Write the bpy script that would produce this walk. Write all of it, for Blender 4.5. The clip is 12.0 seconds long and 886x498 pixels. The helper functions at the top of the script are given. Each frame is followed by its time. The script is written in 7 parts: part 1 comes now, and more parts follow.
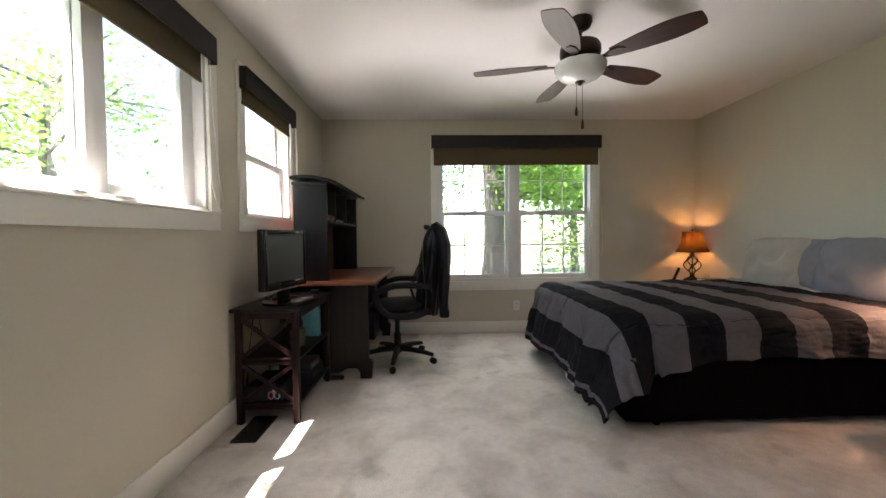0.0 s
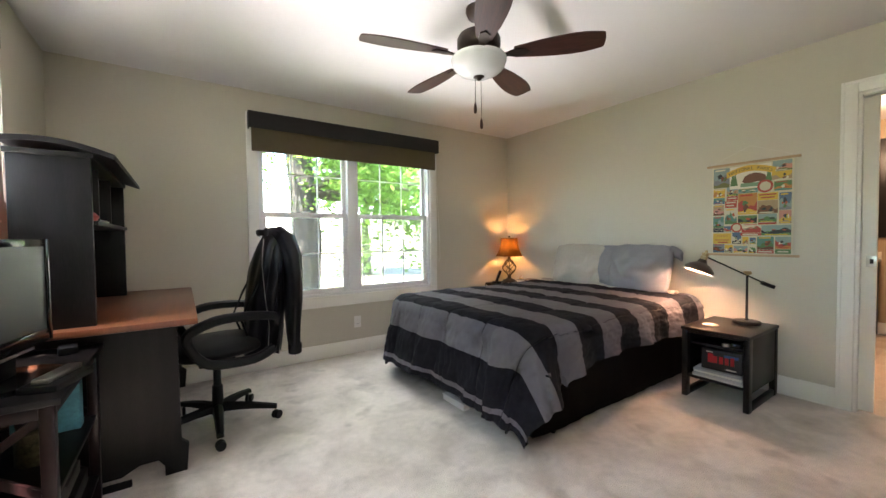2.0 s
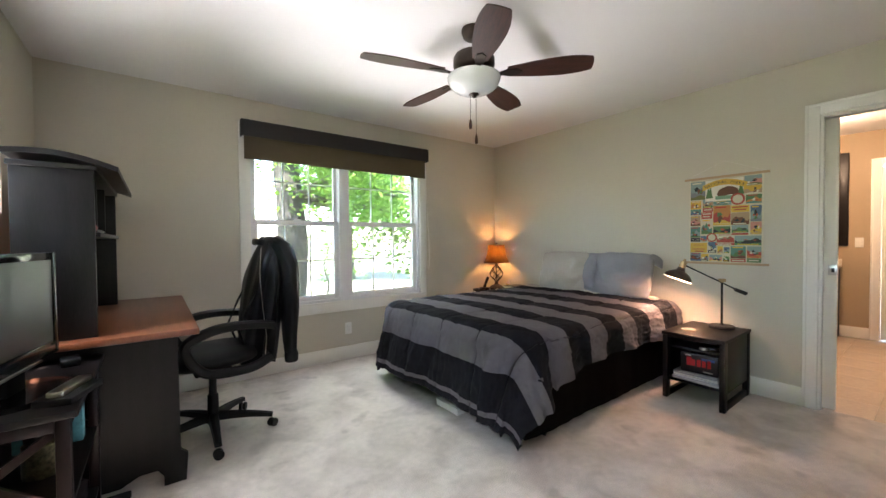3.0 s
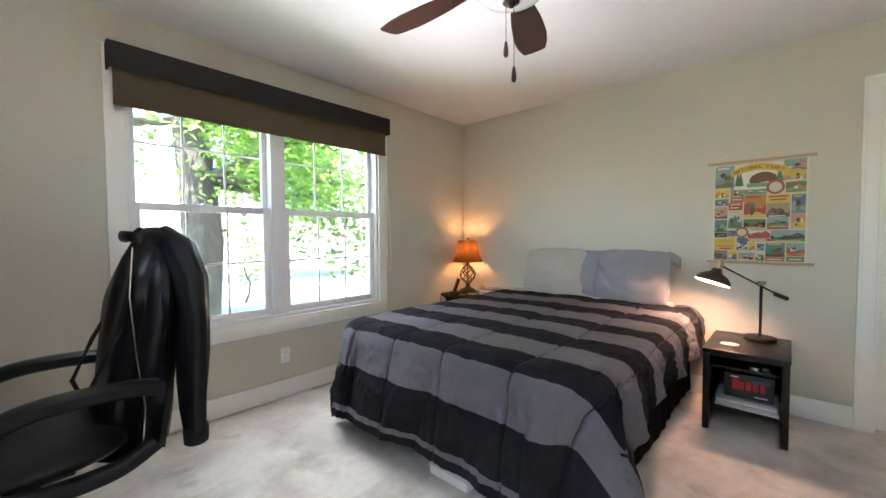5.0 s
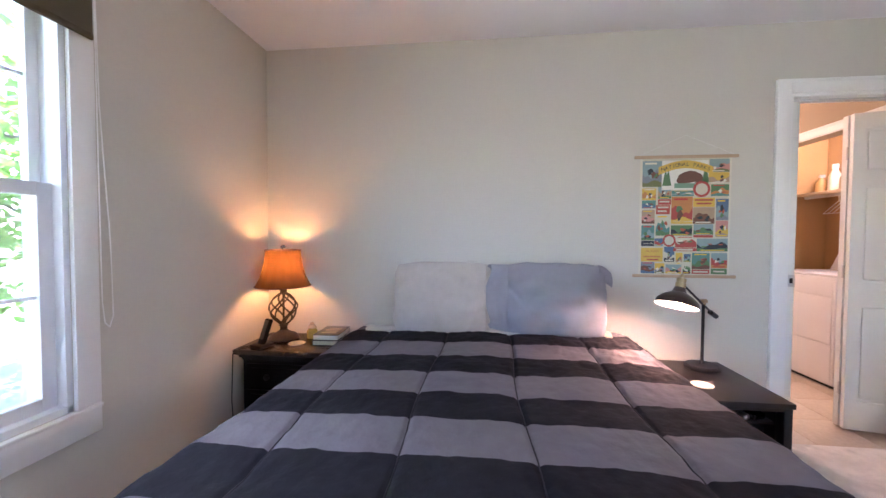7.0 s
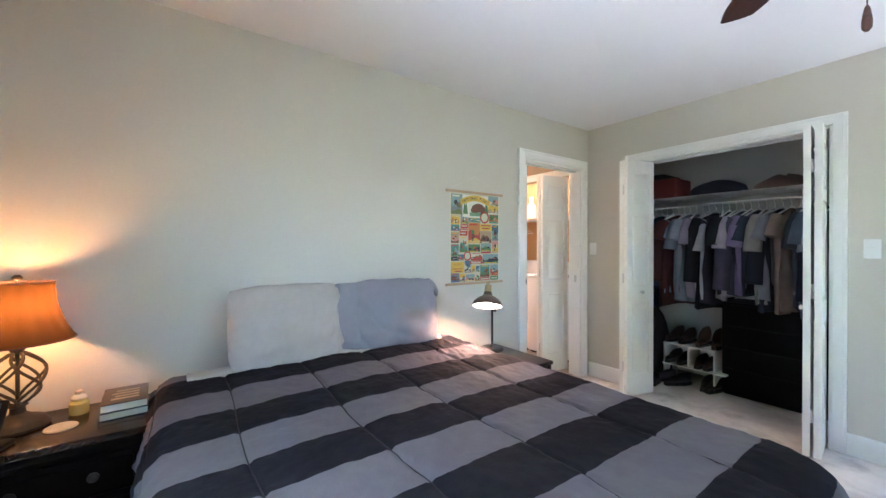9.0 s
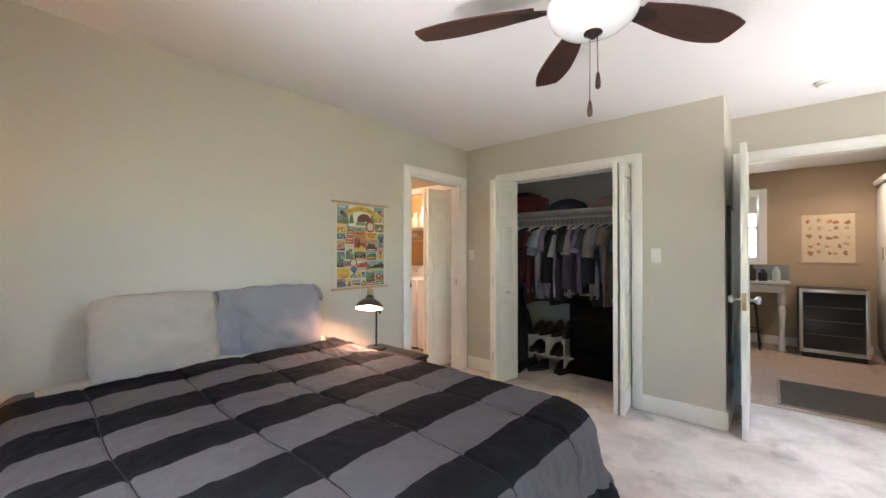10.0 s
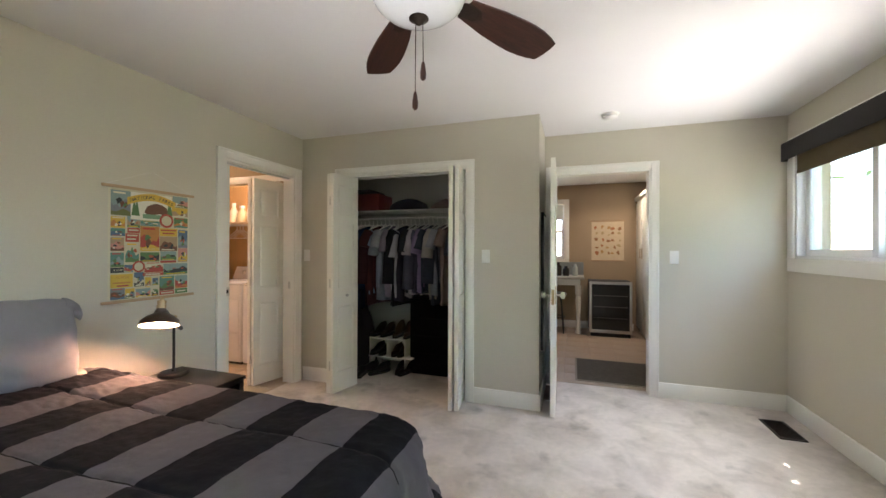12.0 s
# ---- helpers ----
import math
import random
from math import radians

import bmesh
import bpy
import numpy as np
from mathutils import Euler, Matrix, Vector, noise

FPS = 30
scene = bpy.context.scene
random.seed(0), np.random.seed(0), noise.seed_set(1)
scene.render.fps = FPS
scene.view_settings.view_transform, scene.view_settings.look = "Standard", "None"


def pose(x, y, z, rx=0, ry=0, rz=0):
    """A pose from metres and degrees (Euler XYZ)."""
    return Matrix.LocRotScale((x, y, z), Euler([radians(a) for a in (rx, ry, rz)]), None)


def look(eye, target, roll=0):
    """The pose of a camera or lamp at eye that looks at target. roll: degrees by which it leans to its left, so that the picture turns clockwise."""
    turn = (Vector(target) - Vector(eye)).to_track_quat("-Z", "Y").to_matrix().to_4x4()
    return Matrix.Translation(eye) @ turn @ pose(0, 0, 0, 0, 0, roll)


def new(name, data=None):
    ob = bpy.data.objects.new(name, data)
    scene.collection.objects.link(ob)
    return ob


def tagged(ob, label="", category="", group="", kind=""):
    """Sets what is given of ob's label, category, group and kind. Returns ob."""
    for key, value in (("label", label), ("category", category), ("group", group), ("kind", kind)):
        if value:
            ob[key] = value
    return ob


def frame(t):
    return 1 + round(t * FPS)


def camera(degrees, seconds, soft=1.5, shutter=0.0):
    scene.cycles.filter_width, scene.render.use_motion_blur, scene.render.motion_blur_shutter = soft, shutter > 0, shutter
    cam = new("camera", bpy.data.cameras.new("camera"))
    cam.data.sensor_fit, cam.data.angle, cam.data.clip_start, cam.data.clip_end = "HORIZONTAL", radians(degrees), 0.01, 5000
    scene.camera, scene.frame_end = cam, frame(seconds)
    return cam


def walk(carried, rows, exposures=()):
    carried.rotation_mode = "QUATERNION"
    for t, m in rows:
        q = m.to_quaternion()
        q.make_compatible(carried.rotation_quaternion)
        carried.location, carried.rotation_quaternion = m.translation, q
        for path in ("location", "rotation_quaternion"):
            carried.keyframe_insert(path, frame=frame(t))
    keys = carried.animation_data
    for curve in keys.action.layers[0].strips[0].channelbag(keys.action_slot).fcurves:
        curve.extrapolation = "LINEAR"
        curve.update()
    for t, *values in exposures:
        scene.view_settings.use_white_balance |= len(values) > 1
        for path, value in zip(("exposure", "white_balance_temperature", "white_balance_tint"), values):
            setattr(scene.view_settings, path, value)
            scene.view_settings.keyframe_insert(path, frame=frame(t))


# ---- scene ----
cam = camera(98.7, 12.0)
PATH = [
    (0, (0.234, 0.499, 1.103), (0.295, 2.497, 1.043), -0.6),
    (0.5, (0.161, 0.864, 1.105), (0.397, 2.849, 1.06), -1.0),
    (1, (0.011, 1.079, 1.12), (0.571, 2.998, 1.067), -0.9),
    (1.5, (-0.119, 1.19, 1.142), (0.782, 2.974, 1.077), -0.7),
    (2, (-0.24, 1.189, 1.154), (0.891, 2.837, 1.094), -0.6),
    (2.5, (-0.353, 1.111, 1.177), (0.838, 2.717, 1.129), -0.5),
    (4.5, (-0.206, 1.803, 1.208), (1.143, 3.279, 1.145), -0.4),
    (5, (-0.071, 2.084, 1.196), (1.406, 3.43, 1.125), -0.3),
    (5.5, (0.105, 2.473, 1.166), (1.751, 3.608, 1.116), -0.1),
    (6, (0.345, 2.785, 1.169), (2.136, 3.673, 1.115), -0.2),
    (6.5, (0.666, 3.097, 1.19), (2.583, 3.661, 1.13), -0.0),
    (8.5, (1.18, 4.078, 1.287), (3.006, 3.264, 1.253), 0.3),
    (9, (1.028, 4.163, 1.274), (2.663, 3.011, 1.265), 0.0),
    (9.5, (0.836, 4.184, 1.276), (2.308, 2.829, 1.289), 0.0),
    (10, (0.699, 4.214, 1.291), (2.008, 2.702, 1.309), -0.0),
    (10.5, (0.598, 4.218, 1.322), (1.758, 2.589, 1.335), -0.0),
    (11, (0.566, 4.198, 1.343), (1.574, 2.47, 1.351), 0.1),
    (11.5, (0.584, 4.13, 1.345), (1.426, 2.316, 1.355), 0.1),
    (12, (0.702, 3.993, 1.319), (1.346, 2.099, 1.324), 0.2),
]
walk(cam, [(t, look(eye, target, roll)) for t, eye, target, roll in PATH],
     exposures=[(0, 4.67, 7000, 20), (1, 5.28, 7000, 20), (2, 5.38, 6800, 17), (2.5, 5.29, 6700, 17), (4.5, 5.43, 6350, 18), (5.5, 5.6, 6400, 24), (6.5, 5.72, 5900, 35), (8.5, 5.92, 5450, 19), (9, 5.93, 5480, 18), (9.5, 5.94, 5750, 19), (10, 5.64, 6500, 22), (10.5, 5.34, 6700, 21), (12, 5.16, 6700, 18)])

# ---- daylight ----
world = bpy.data.worlds.new("world")
scene.world = world
world.use_nodes = True
wn = world.node_tree.nodes
sky = wn.new("ShaderNodeTexSky")
sky.sky_type, sky.sun_disc = "NISHITA", False
SUN_ELEV, SUN_AZ = radians(69.6), radians(235)   # azimuth clockwise from +y
sky.sun_elevation, sky.sun_rotation = SUN_ELEV, SUN_AZ
wn["Background"].inputs["Strength"].default_value = 0.09
world.node_tree.links.new(sky.outputs[0], wn["Background"].inputs["Color"])


def lamp(name, kind, m, energy, color=(1, 1, 1), **more):
    data = bpy.data.lights.new(name, kind)
    data.energy, data.color = energy, color
    if "size" in more:
        data.shape, data.size, data.size_y = "RECTANGLE", more["size"], more["size_y"]
    if "radius" in more:
        data.shadow_soft_size = more["radius"]
    if "angle" in more:
        data.angle = more["angle"]
    if "cone" in more:
        data.spot_size, data.spot_blend = radians(more["cone"]), more.get("blend", 0.4)
    ob = new(name, data)
    ob.matrix_world = m
    return ob


SUN_DIR = Vector((math.sin(SUN_AZ) * math.cos(SUN_ELEV), math.cos(SUN_AZ) * math.cos(SUN_ELEV), math.sin(SUN_ELEV)))
lamp("sun", "SUN", look(SUN_DIR * 20, (0, 0, 0)), 2.6, (1.0, 0.95, 0.86), angle=radians(0.5))
lamp("laundry_light", "POINT", pose(4.3, 0.35, 2.36), 1.1, (1.0, 0.90, 0.79), radius=0.06)
lamp("bathroom_light", "POINT", pose(5.2, 2.0, 2.3), 1.6, (1.0, 0.70, 0.45), radius=0.08)
lamp("kitchen_downlight", "SPOT", look((0.02, -2.0, 2.42), (0.02, -2.0, 0)), 1.05, (1.0, 0.80, 0.62), radius=0.06, cone=150, blend=0.6)



def window_fill(name, at, inward, tilt, spread, length, energy, color):
    """A lamp strip added in a window's opening to boost the daylight: for the sky when it leans down, for the sunlit
    ground when it leans up.
    """
    a = radians(tilt)
    d = Vector((inward[0] * math.cos(a), inward[1] * math.cos(a), math.sin(a)))
    along = Vector((-inward[1], inward[0], 0))
    m = Matrix((along, (-d).cross(along), -d)).transposed().to_4x4()
    m.translation = at
    ob = lamp(name, "AREA", m, energy, color, size=length, size_y=0.05)
    ob.data.spread = radians(spread)


SKYLIGHT, GROUNDLIGHT = (0.86, 0.95, 1.0), (0.97, 0.97, 0.98)
window_fill("sky_fill_north", (1.205, 4.856, 1.90), (0, -1), -62, 62, 1.68, 0.15, SKYLIGHT)
window_fill("ground_fill_north", (1.205, 4.856, 0.645), (0, -1), 46, 56, 1.68, 0.24, GROUNDLIGHT)
window_fill("sky_fill_west", (-0.99, 1.42, 1.90), (1, 0), -60, 60, 2.3, 0.2, SKYLIGHT)
window_fill("ground_fill_west", (-0.99, 1.15, 1.30), (1, 0), 44, 72, 1.7, 0.215, GROUNDLIGHT)
window_fill("sky_fill_west_small", (-0.99, 3.44, 1.90), (1, 0), -60, 60, 0.75, 0.12, SKYLIGHT)
window_fill("ground_fill_west_small", (-0.99, 3.44, 1.30), (1, 0), 40, 58, 0.75, 0.10, GROUNDLIGHT)

# ---- materials ----
def mat(name, color, rough=0.6, metal=0.0, vary=0.12, scale=8.0, fine=120.0, bump=0.1, dist=0.002, spec=0.5, coat=0.0, stretch=(1, 1, 1), random_piece=0.0, sheen=0.0):
    """A surface with colour variation at two scales and fine relief."""
    m = bpy.data.materials.new(name)
    m.use_nodes = True
    n, l = m.node_tree.nodes, m.node_tree.links
    b = n["Principled BSDF"]
    b.inputs["Roughness"].default_value, b.inputs["Metallic"].default_value = rough, metal
    b.inputs["Specular IOR Level"].default_value = spec
    b.inputs["Coat Weight"].default_value = coat
    b.inputs["Sheen Weight"].default_value = sheen
    tc, mp = n.new("ShaderNodeTexCoord"), n.new("ShaderNodeMapping")
    mp.inputs["Scale"].default_value = stretch
    l.new(tc.outputs["Object"], mp.inputs["Vector"])
    big, small = n.new("ShaderNodeTexNoise"), n.new("ShaderNodeTexNoise")
    for t, s, d in ((big, scale, 4), (small, fine, 3)):
        t.inputs["Scale"].default_value, t.inputs["Detail"].default_value = s, d
        l.new(mp.outputs[0], t.inputs["Vector"])
    add = n.new("ShaderNodeMath")
    add.operation = "ADD"
    l.new(big.outputs["Fac"], add.inputs[0])
    l.new(small.outputs["Fac"], add.inputs[1])
    last = add
    if random_piece:
        oi, mu, ad = n.new("ShaderNodeObjectInfo"), n.new("ShaderNodeMath"), n.new("ShaderNodeMath")
        mu.operation, ad.operation = "MULTIPLY", "ADD"
        mu.inputs[1].default_value = random_piece
        l.new(oi.outputs["Random"], mu.inputs[0])
        l.new(mu.outputs[0], ad.inputs[0])
        l.new(add.outputs[0], ad.inputs[1])
        last = ad
    ramp = n.new("ShaderNodeMapRange")
    ramp.inputs["From Min"].default_value, ramp.inputs["From Max"].default_value = 0.6, 1.4
    ramp.inputs["To Min"].default_value, ramp.inputs["To Max"].default_value = 1 - vary, 1 + vary
    l.new(last.outputs[0], ramp.inputs["Value"])
    mul = n.new("ShaderNodeVectorMath")
    mul.operation = "SCALE"
    mul.inputs[0].default_value = color
    l.new(ramp.outputs[0], mul.inputs["Scale"])
    l.new(mul.outputs[0], b.inputs["Base Color"])
    if bump:
        bp = n.new("ShaderNodeBump")
        bp.inputs["Strength"].default_value, bp.inputs["Distance"].default_value = bump, dist
        l.new(small.outputs["Fac"], bp.inputs["Height"])
        l.new(bp.outputs[0], b.inputs["Normal"])
    return m


def carpet_material():
    m = mat("carpet", (0.68, 0.615, 0.56), 0.95, vary=0.13, scale=24.0, fine=150.0, bump=0.9, dist=0.006, spec=0.1, sheen=0.25)
    n, l = m.node_tree.nodes, m.node_tree.links
    tc = n.new("ShaderNodeTexCoord")
    foot = n.new("ShaderNodeTexNoise")
    foot.inputs["Scale"].default_value, foot.inputs["Detail"].default_value, foot.inputs["Distortion"].default_value = 3.4, 7.0, 0.6
    l.new(tc.outputs["Object"], foot.inputs["Vector"])
    ramp = n.new("ShaderNodeValToRGB")
    ramp.color_ramp.elements[0].position, ramp.color_ramp.elements[1].position = 0.32, 0.58
    ramp.color_ramp.elements[0].color, ramp.color_ramp.elements[1].color = (0.64, 0.62, 0.60, 1), (1, 1, 1, 1)
    l.new(foot.outputs["Fac"], ramp.inputs[0])
    mix = n.new("ShaderNodeMix")
    mix.data_type, mix.blend_type = "RGBA", "MULTIPLY"
    mix.inputs["Factor"].default_value = 0.75
    b = n["Principled BSDF"]
    old = b.inputs["Base Color"].links[0].from_socket
    l.new(old, mix.inputs["A"])
    l.new(ramp.outputs[0], mix.inputs["B"])
    stain = n.new("ShaderNodeTexNoise")
    stain.inputs["Scale"].default_value, stain.inputs["Detail"].default_value = 3.7, 6.0
    l.new(tc.outputs["Object"], stain.inputs["Vector"])
    sr = n.new("ShaderNodeValToRGB")
    sr.color_ramp.elements[0].position, sr.color_ramp.elements[1].position = 0.30, 0.41
    sr.color_ramp.elements[0].color, sr.color_ramp.elements[1].color = (0.56, 0.55, 0.54, 1), (1, 1, 1, 1)
    l.new(stain.outputs["Fac"], sr.inputs[0])
    two = n.new("ShaderNodeMix")
    two.data_type, two.blend_type = "RGBA", "MULTIPLY"
    two.inputs["Factor"].default_value = 0.7
    l.new(mix.outputs["Result"], two.inputs["A"])
    l.new(sr.outputs[0], two.inputs["B"])
    l.new(two.outputs["Result"], b.inputs["Base Color"])
    return m


def glow(name, color, strength):
    m = bpy.data.materials.new(name)
    m.use_nodes = True
    b = m.node_tree.nodes["Principled BSDF"]
    b.inputs["Base Color"].default_value = (*color, 1)
    b.inputs["Emission Color"].default_value = (*color, 1)
    b.inputs["Emission Strength"].default_value = strength
    return m


def glass_material(name, tint=(1, 1, 1), rough=0.0):
    m = bpy.data.materials.new(name)
    m.use_nodes = True
    n, l = m.node_tree.nodes, m.node_tree.links
    out = n["Material Output"]
    tr, gl, mx, fr = n.new("ShaderNodeBsdfTransparent"), n.new("ShaderNodeBsdfGlossy"), n.new("ShaderNodeMixShader"), n.new("ShaderNodeLayerWeight")
    tr.inputs[0].default_value = (*tint, 1)
    gl.inputs["Roughness"].default_value = rough
    fr.inputs[0].default_value = 0.12
    l.new(fr.outputs["Facing"], mx.inputs[0])
    l.new(tr.outputs[0], mx.inputs[1])
    l.new(gl.outputs[0], mx.inputs[2])
    l.new(mx.outputs[0], out.inputs[0])
    return m


def cloth_through(name, color, light, amount):
    """Thin cloth that lets some light through."""
    m = mat(name, color, 0.85, vary=0.12, scale=20, fine=300, bump=0.25, spec=0.15)
    n, l = m.node_tree.nodes, m.node_tree.links
    tl, mx = n.new("ShaderNodeBsdfTranslucent"), n.new("ShaderNodeMixShader")
    tl.inputs[0].default_value = (*light, 1)
    mx.inputs[0].default_value = amount
    l.new(n["Principled BSDF"].outputs[0], mx.inputs[1])
    l.new(tl.outputs[0], mx.inputs[2])
    l.new(mx.outputs[0], n["Material Output"].inputs[0])
    return m


WALL = mat("wall_paint", (0.60, 0.565, 0.475), 0.75, vary=0.025, scale=1.5, fine=90, bump=0.06, dist=0.001, spec=0.3)
CLOSETWALL = mat("closet_paint", (0.50, 0.49, 0.47), 0.8, vary=0.03, scale=2, fine=90, bump=0.05, spec=0.2)
TANWALL = mat("tan_paint", (0.42, 0.325, 0.22), 0.75, vary=0.03, scale=1.5, fine=90, bump=0.06, spec=0.3)
CEIL = mat("ceiling_paint", (0.80, 0.79, 0.785), 0.9, vary=0.02, scale=2, fine=160, bump=0.15, dist=0.001, spec=0.1)
TRIM = mat("white_trim", (0.86, 0.85, 0.80), 0.4, vary=0.02, scale=4, fine=60, bump=0.03, dist=0.0006)
DOORW = mat("door_paint", (0.84, 0.83, 0.76), 0.42, vary=0.02, scale=4, fine=70, bump=0.05, dist=0.0008)
VINYL = mat("window_vinyl", (0.82, 0.83, 0.84), 0.35, vary=0.02, scale=5, fine=50, bump=0.0)
CARPET = carpet_material()
TILE = mat("beige_tile", (0.47, 0.37, 0.28), 0.55, vary=0.12, scale=5, fine=40, bump=0.05, random_piece=0.12)
GROUT = mat("grout", (0.42, 0.37, 0.30), 0.9, vary=0.1, bump=0.2)
GLASS = glass_material("window_glass", (0.78, 0.81, 0.80))
VALANCE = mat("charcoal_valance", (0.030, 0.027, 0.026), 0.75, vary=0.12, scale=30, fine=400, bump=0.2, spec=0.3)
SHADECLOTH = cloth_through("taupe_blind", (0.15, 0.125, 0.085), (0.20, 0.14, 0.07), 0.35)
DARKWOOD = mat("espresso_wood", (0.007, 0.005, 0.0048), 0.36, vary=0.45, scale=4, fine=60, bump=0.1, dist=0.0006, stretch=(1, 1, 8), spec=0.35)
REDWOOD = mat("espresso_red_wood", (0.016, 0.0065, 0.007), 0.3, vary=0.4, scale=6, fine=60, bump=0.1, dist=0.0006, spec=0.3)
BLACKWOOD = mat("black_ash_laminate", (0.0085, 0.0072, 0.0072), 0.4, vary=0.6, scale=2.5, fine=40, bump=0.15, dist=0.0006, stretch=(9, 9, 0.8), spec=0.3)
CHERRY = mat("cherry_desktop", (0.23, 0.075, 0.035), 0.3, vary=0.28, scale=3, fine=30, bump=0.05, dist=0.0004, stretch=(12, 1.2, 1), coat=0.2)
BLACKPL = mat("black_plastic", (0.004, 0.004, 0.0046), 0.5, vary=0.15, scale=20, fine=300, bump=0.1, dist=0.0005, spec=0.28)
GLOSSBLK = mat("gloss_black_plastic", (0.008, 0.008, 0.009), 0.1, vary=0.1, bump=0.0)
LCD = mat("screen_off", (0.062, 0.068, 0.068), 0.3, vary=0.05, bump=0.0)
LEATHER = mat("black_leather", (0.005, 0.0056, 0.008), 0.34, vary=0.25, scale=25, fine=260, bump=0.3, dist=0.0015, spec=0.3)
SEATLEATHER = mat("seat_leatherette", (0.006, 0.0066, 0.0078), 0.48, vary=0.2, scale=25, fine=260, bump=0.3, dist=0.0015, spec=0.3)
KNIT = mat("ribbed_knit", (0.010, 0.010, 0.011), 0.9, vary=0.2, fine=300, bump=0.5, stretch=(1, 1, 0.1))
STRIPE_D = mat("charcoal_fabric", (0.0160, 0.0160, 0.0198), 0.9, vary=0.2, scale=9, fine=24, bump=0.5, dist=0.012, spec=0.08)
STRIPE_L = mat("grey_fabric", (0.135, 0.126, 0.138), 0.8, vary=0.08, scale=9, fine=24, bump=0.5, dist=0.012, spec=0.1)
SKIRT = mat("black_bed_skirt", (0.0085, 0.0068, 0.0072), 0.95, vary=0.2, scale=12, fine=300, bump=0.3, spec=0.05)
SHEET = mat("cream_sheet", (0.46, 0.41, 0.345), 0.9, vary=0.05, scale=9, fine=30, bump=0.25, dist=0.006)
GREYCASE = mat("grey_pillowcase", (0.265, 0.255, 0.272), 0.9, vary=0.05, scale=9, fine=30, bump=0.25, dist=0.006)
BRONZE = mat("oil_rubbed_bronze", (0.050, 0.036, 0.028), 0.4, metal=0.7, vary=0.25, scale=30, fine=200, bump=0.1)
IRON = mat("wrought_iron", (0.055, 0.042, 0.030), 0.5, metal=0.5, vary=0.3, scale=40, fine=200, bump=0.25)
MATTEBLK = mat("matte_black_metal", (0.014, 0.013, 0.013), 0.45, metal=0.3, vary=0.1, bump=0.05)
BRASS = mat("antique_brass", (0.45, 0.33, 0.18), 0.35, metal=1.0, vary=0.15, bump=0.05)
CHROME = mat("brushed_nickel", (0.62, 0.61, 0.58), 0.28, metal=1.0, vary=0.08, fine=200, bump=0.05)
STEEL = mat("stainless_steel", (0.55, 0.54, 0.52), 0.32, metal=1.0, vary=0.08, fine=120, bump=0.05, stretch=(1, 1, 12))
BLADE = mat("walnut_blade", (0.046, 0.016, 0.010), 0.4, vary=0.75, scale=5, fine=30, bump=0.06, dist=0.0005, stretch=(1, 14, 14))
OPAL = mat("opal_glass", (0.80, 0.83, 0.84), 0.25, vary=0.02, bump=0.0, coat=0.3)
WHITEPL = mat("white_plastic", (0.80, 0.79, 0.75), 0.4, vary=0.02, bump=0.0)
ENAMEL = mat("white_enamel", (0.80, 0.78, 0.80), 0.25, vary=0.02, bump=0.02, coat=0.3)
PAPER = mat("paper", (0.72, 0.69, 0.60), 0.8, vary=0.05, fine=200, bump=0.05)
WIRE = mat("white_wire", (0.62, 0.62, 0.61), 0.4, vary=0.03, bump=0.0)
LAMPSHADE = cloth_through("amber_lampshade", (0.050, 0.027, 0.012), (0.16, 0.070, 0.013), 0.20)
MIRROR = mat("mirror_silver", (0.9, 0.9, 0.9), 0.02, metal=1.0, vary=0.0, bump=0.0)
BARK = mat("bark", (0.085, 0.075, 0.070), 0.95, vary=0.4, scale=6, fine=40, bump=0.8, dist=0.03, stretch=(3, 3, 0.6))
GRASS = mat("dry_lawn", (0.24, 0.235, 0.17), 0.95, vary=0.35, scale=0.6, fine=30, bump=0.5, dist=0.03)


def leaf_material():
    m = mat("leaf", (0.07, 0.12, 0.03), 0.5, vary=0.3, scale=3, fine=20, bump=0.0)
    n, l = m.node_tree.nodes, m.node_tree.links
    tl, mx = n.new("ShaderNodeBsdfTranslucent"), n.new("ShaderNodeMixShader")
    tl.inputs[0].default_value = (0.26, 0.46, 0.09, 1)
    mx.inputs[0].default_value = 0.55
    l.new(n["Principled BSDF"].outputs[0], mx.inputs[1])
    l.new(tl.outputs[0], mx.inputs[2])
    l.new(mx.outputs[0], n["Material Output"].inputs[0])
    return m


LEAF = leaf_material()


def screen_material():
    """Fine mesh, too small to see as threads: three quarters open."""
    m = mat("insect_mesh", (0.30, 0.31, 0.31), 0.8, vary=0.05, bump=0.0)
    n, l = m.node_tree.nodes, m.node_tree.links
    tr, mx = n.new("ShaderNodeBsdfTransparent"), n.new("ShaderNodeMixShader")
    mx.inputs[0].default_value = 0.19
    l.new(tr.outputs[0], mx.inputs[1])
    l.new(n["Principled BSDF"].outputs[0], mx.inputs[2])
    l.new(mx.outputs[0], n["Material Output"].inputs[0])
    return m


MESH = screen_material()
# Tan wall pushed to orange: the laundry's warm lamplight is in the colour.
LAUNDRYWALL_WARM = mat("laundry_paint_warm_lit", (0.46, 0.28, 0.12), 0.75, vary=0.03, scale=1.5, fine=90, bump=0.06, spec=0.3)
_plain = {}


def plain(color, rough=0.7, metal=0.0):
    key = (color, rough, metal)
    if key not in _plain:
        _plain[key] = mat("tint", color, rough, metal, vary=0.08, scale=14, fine=150, bump=0.08)
    return _plain[key]


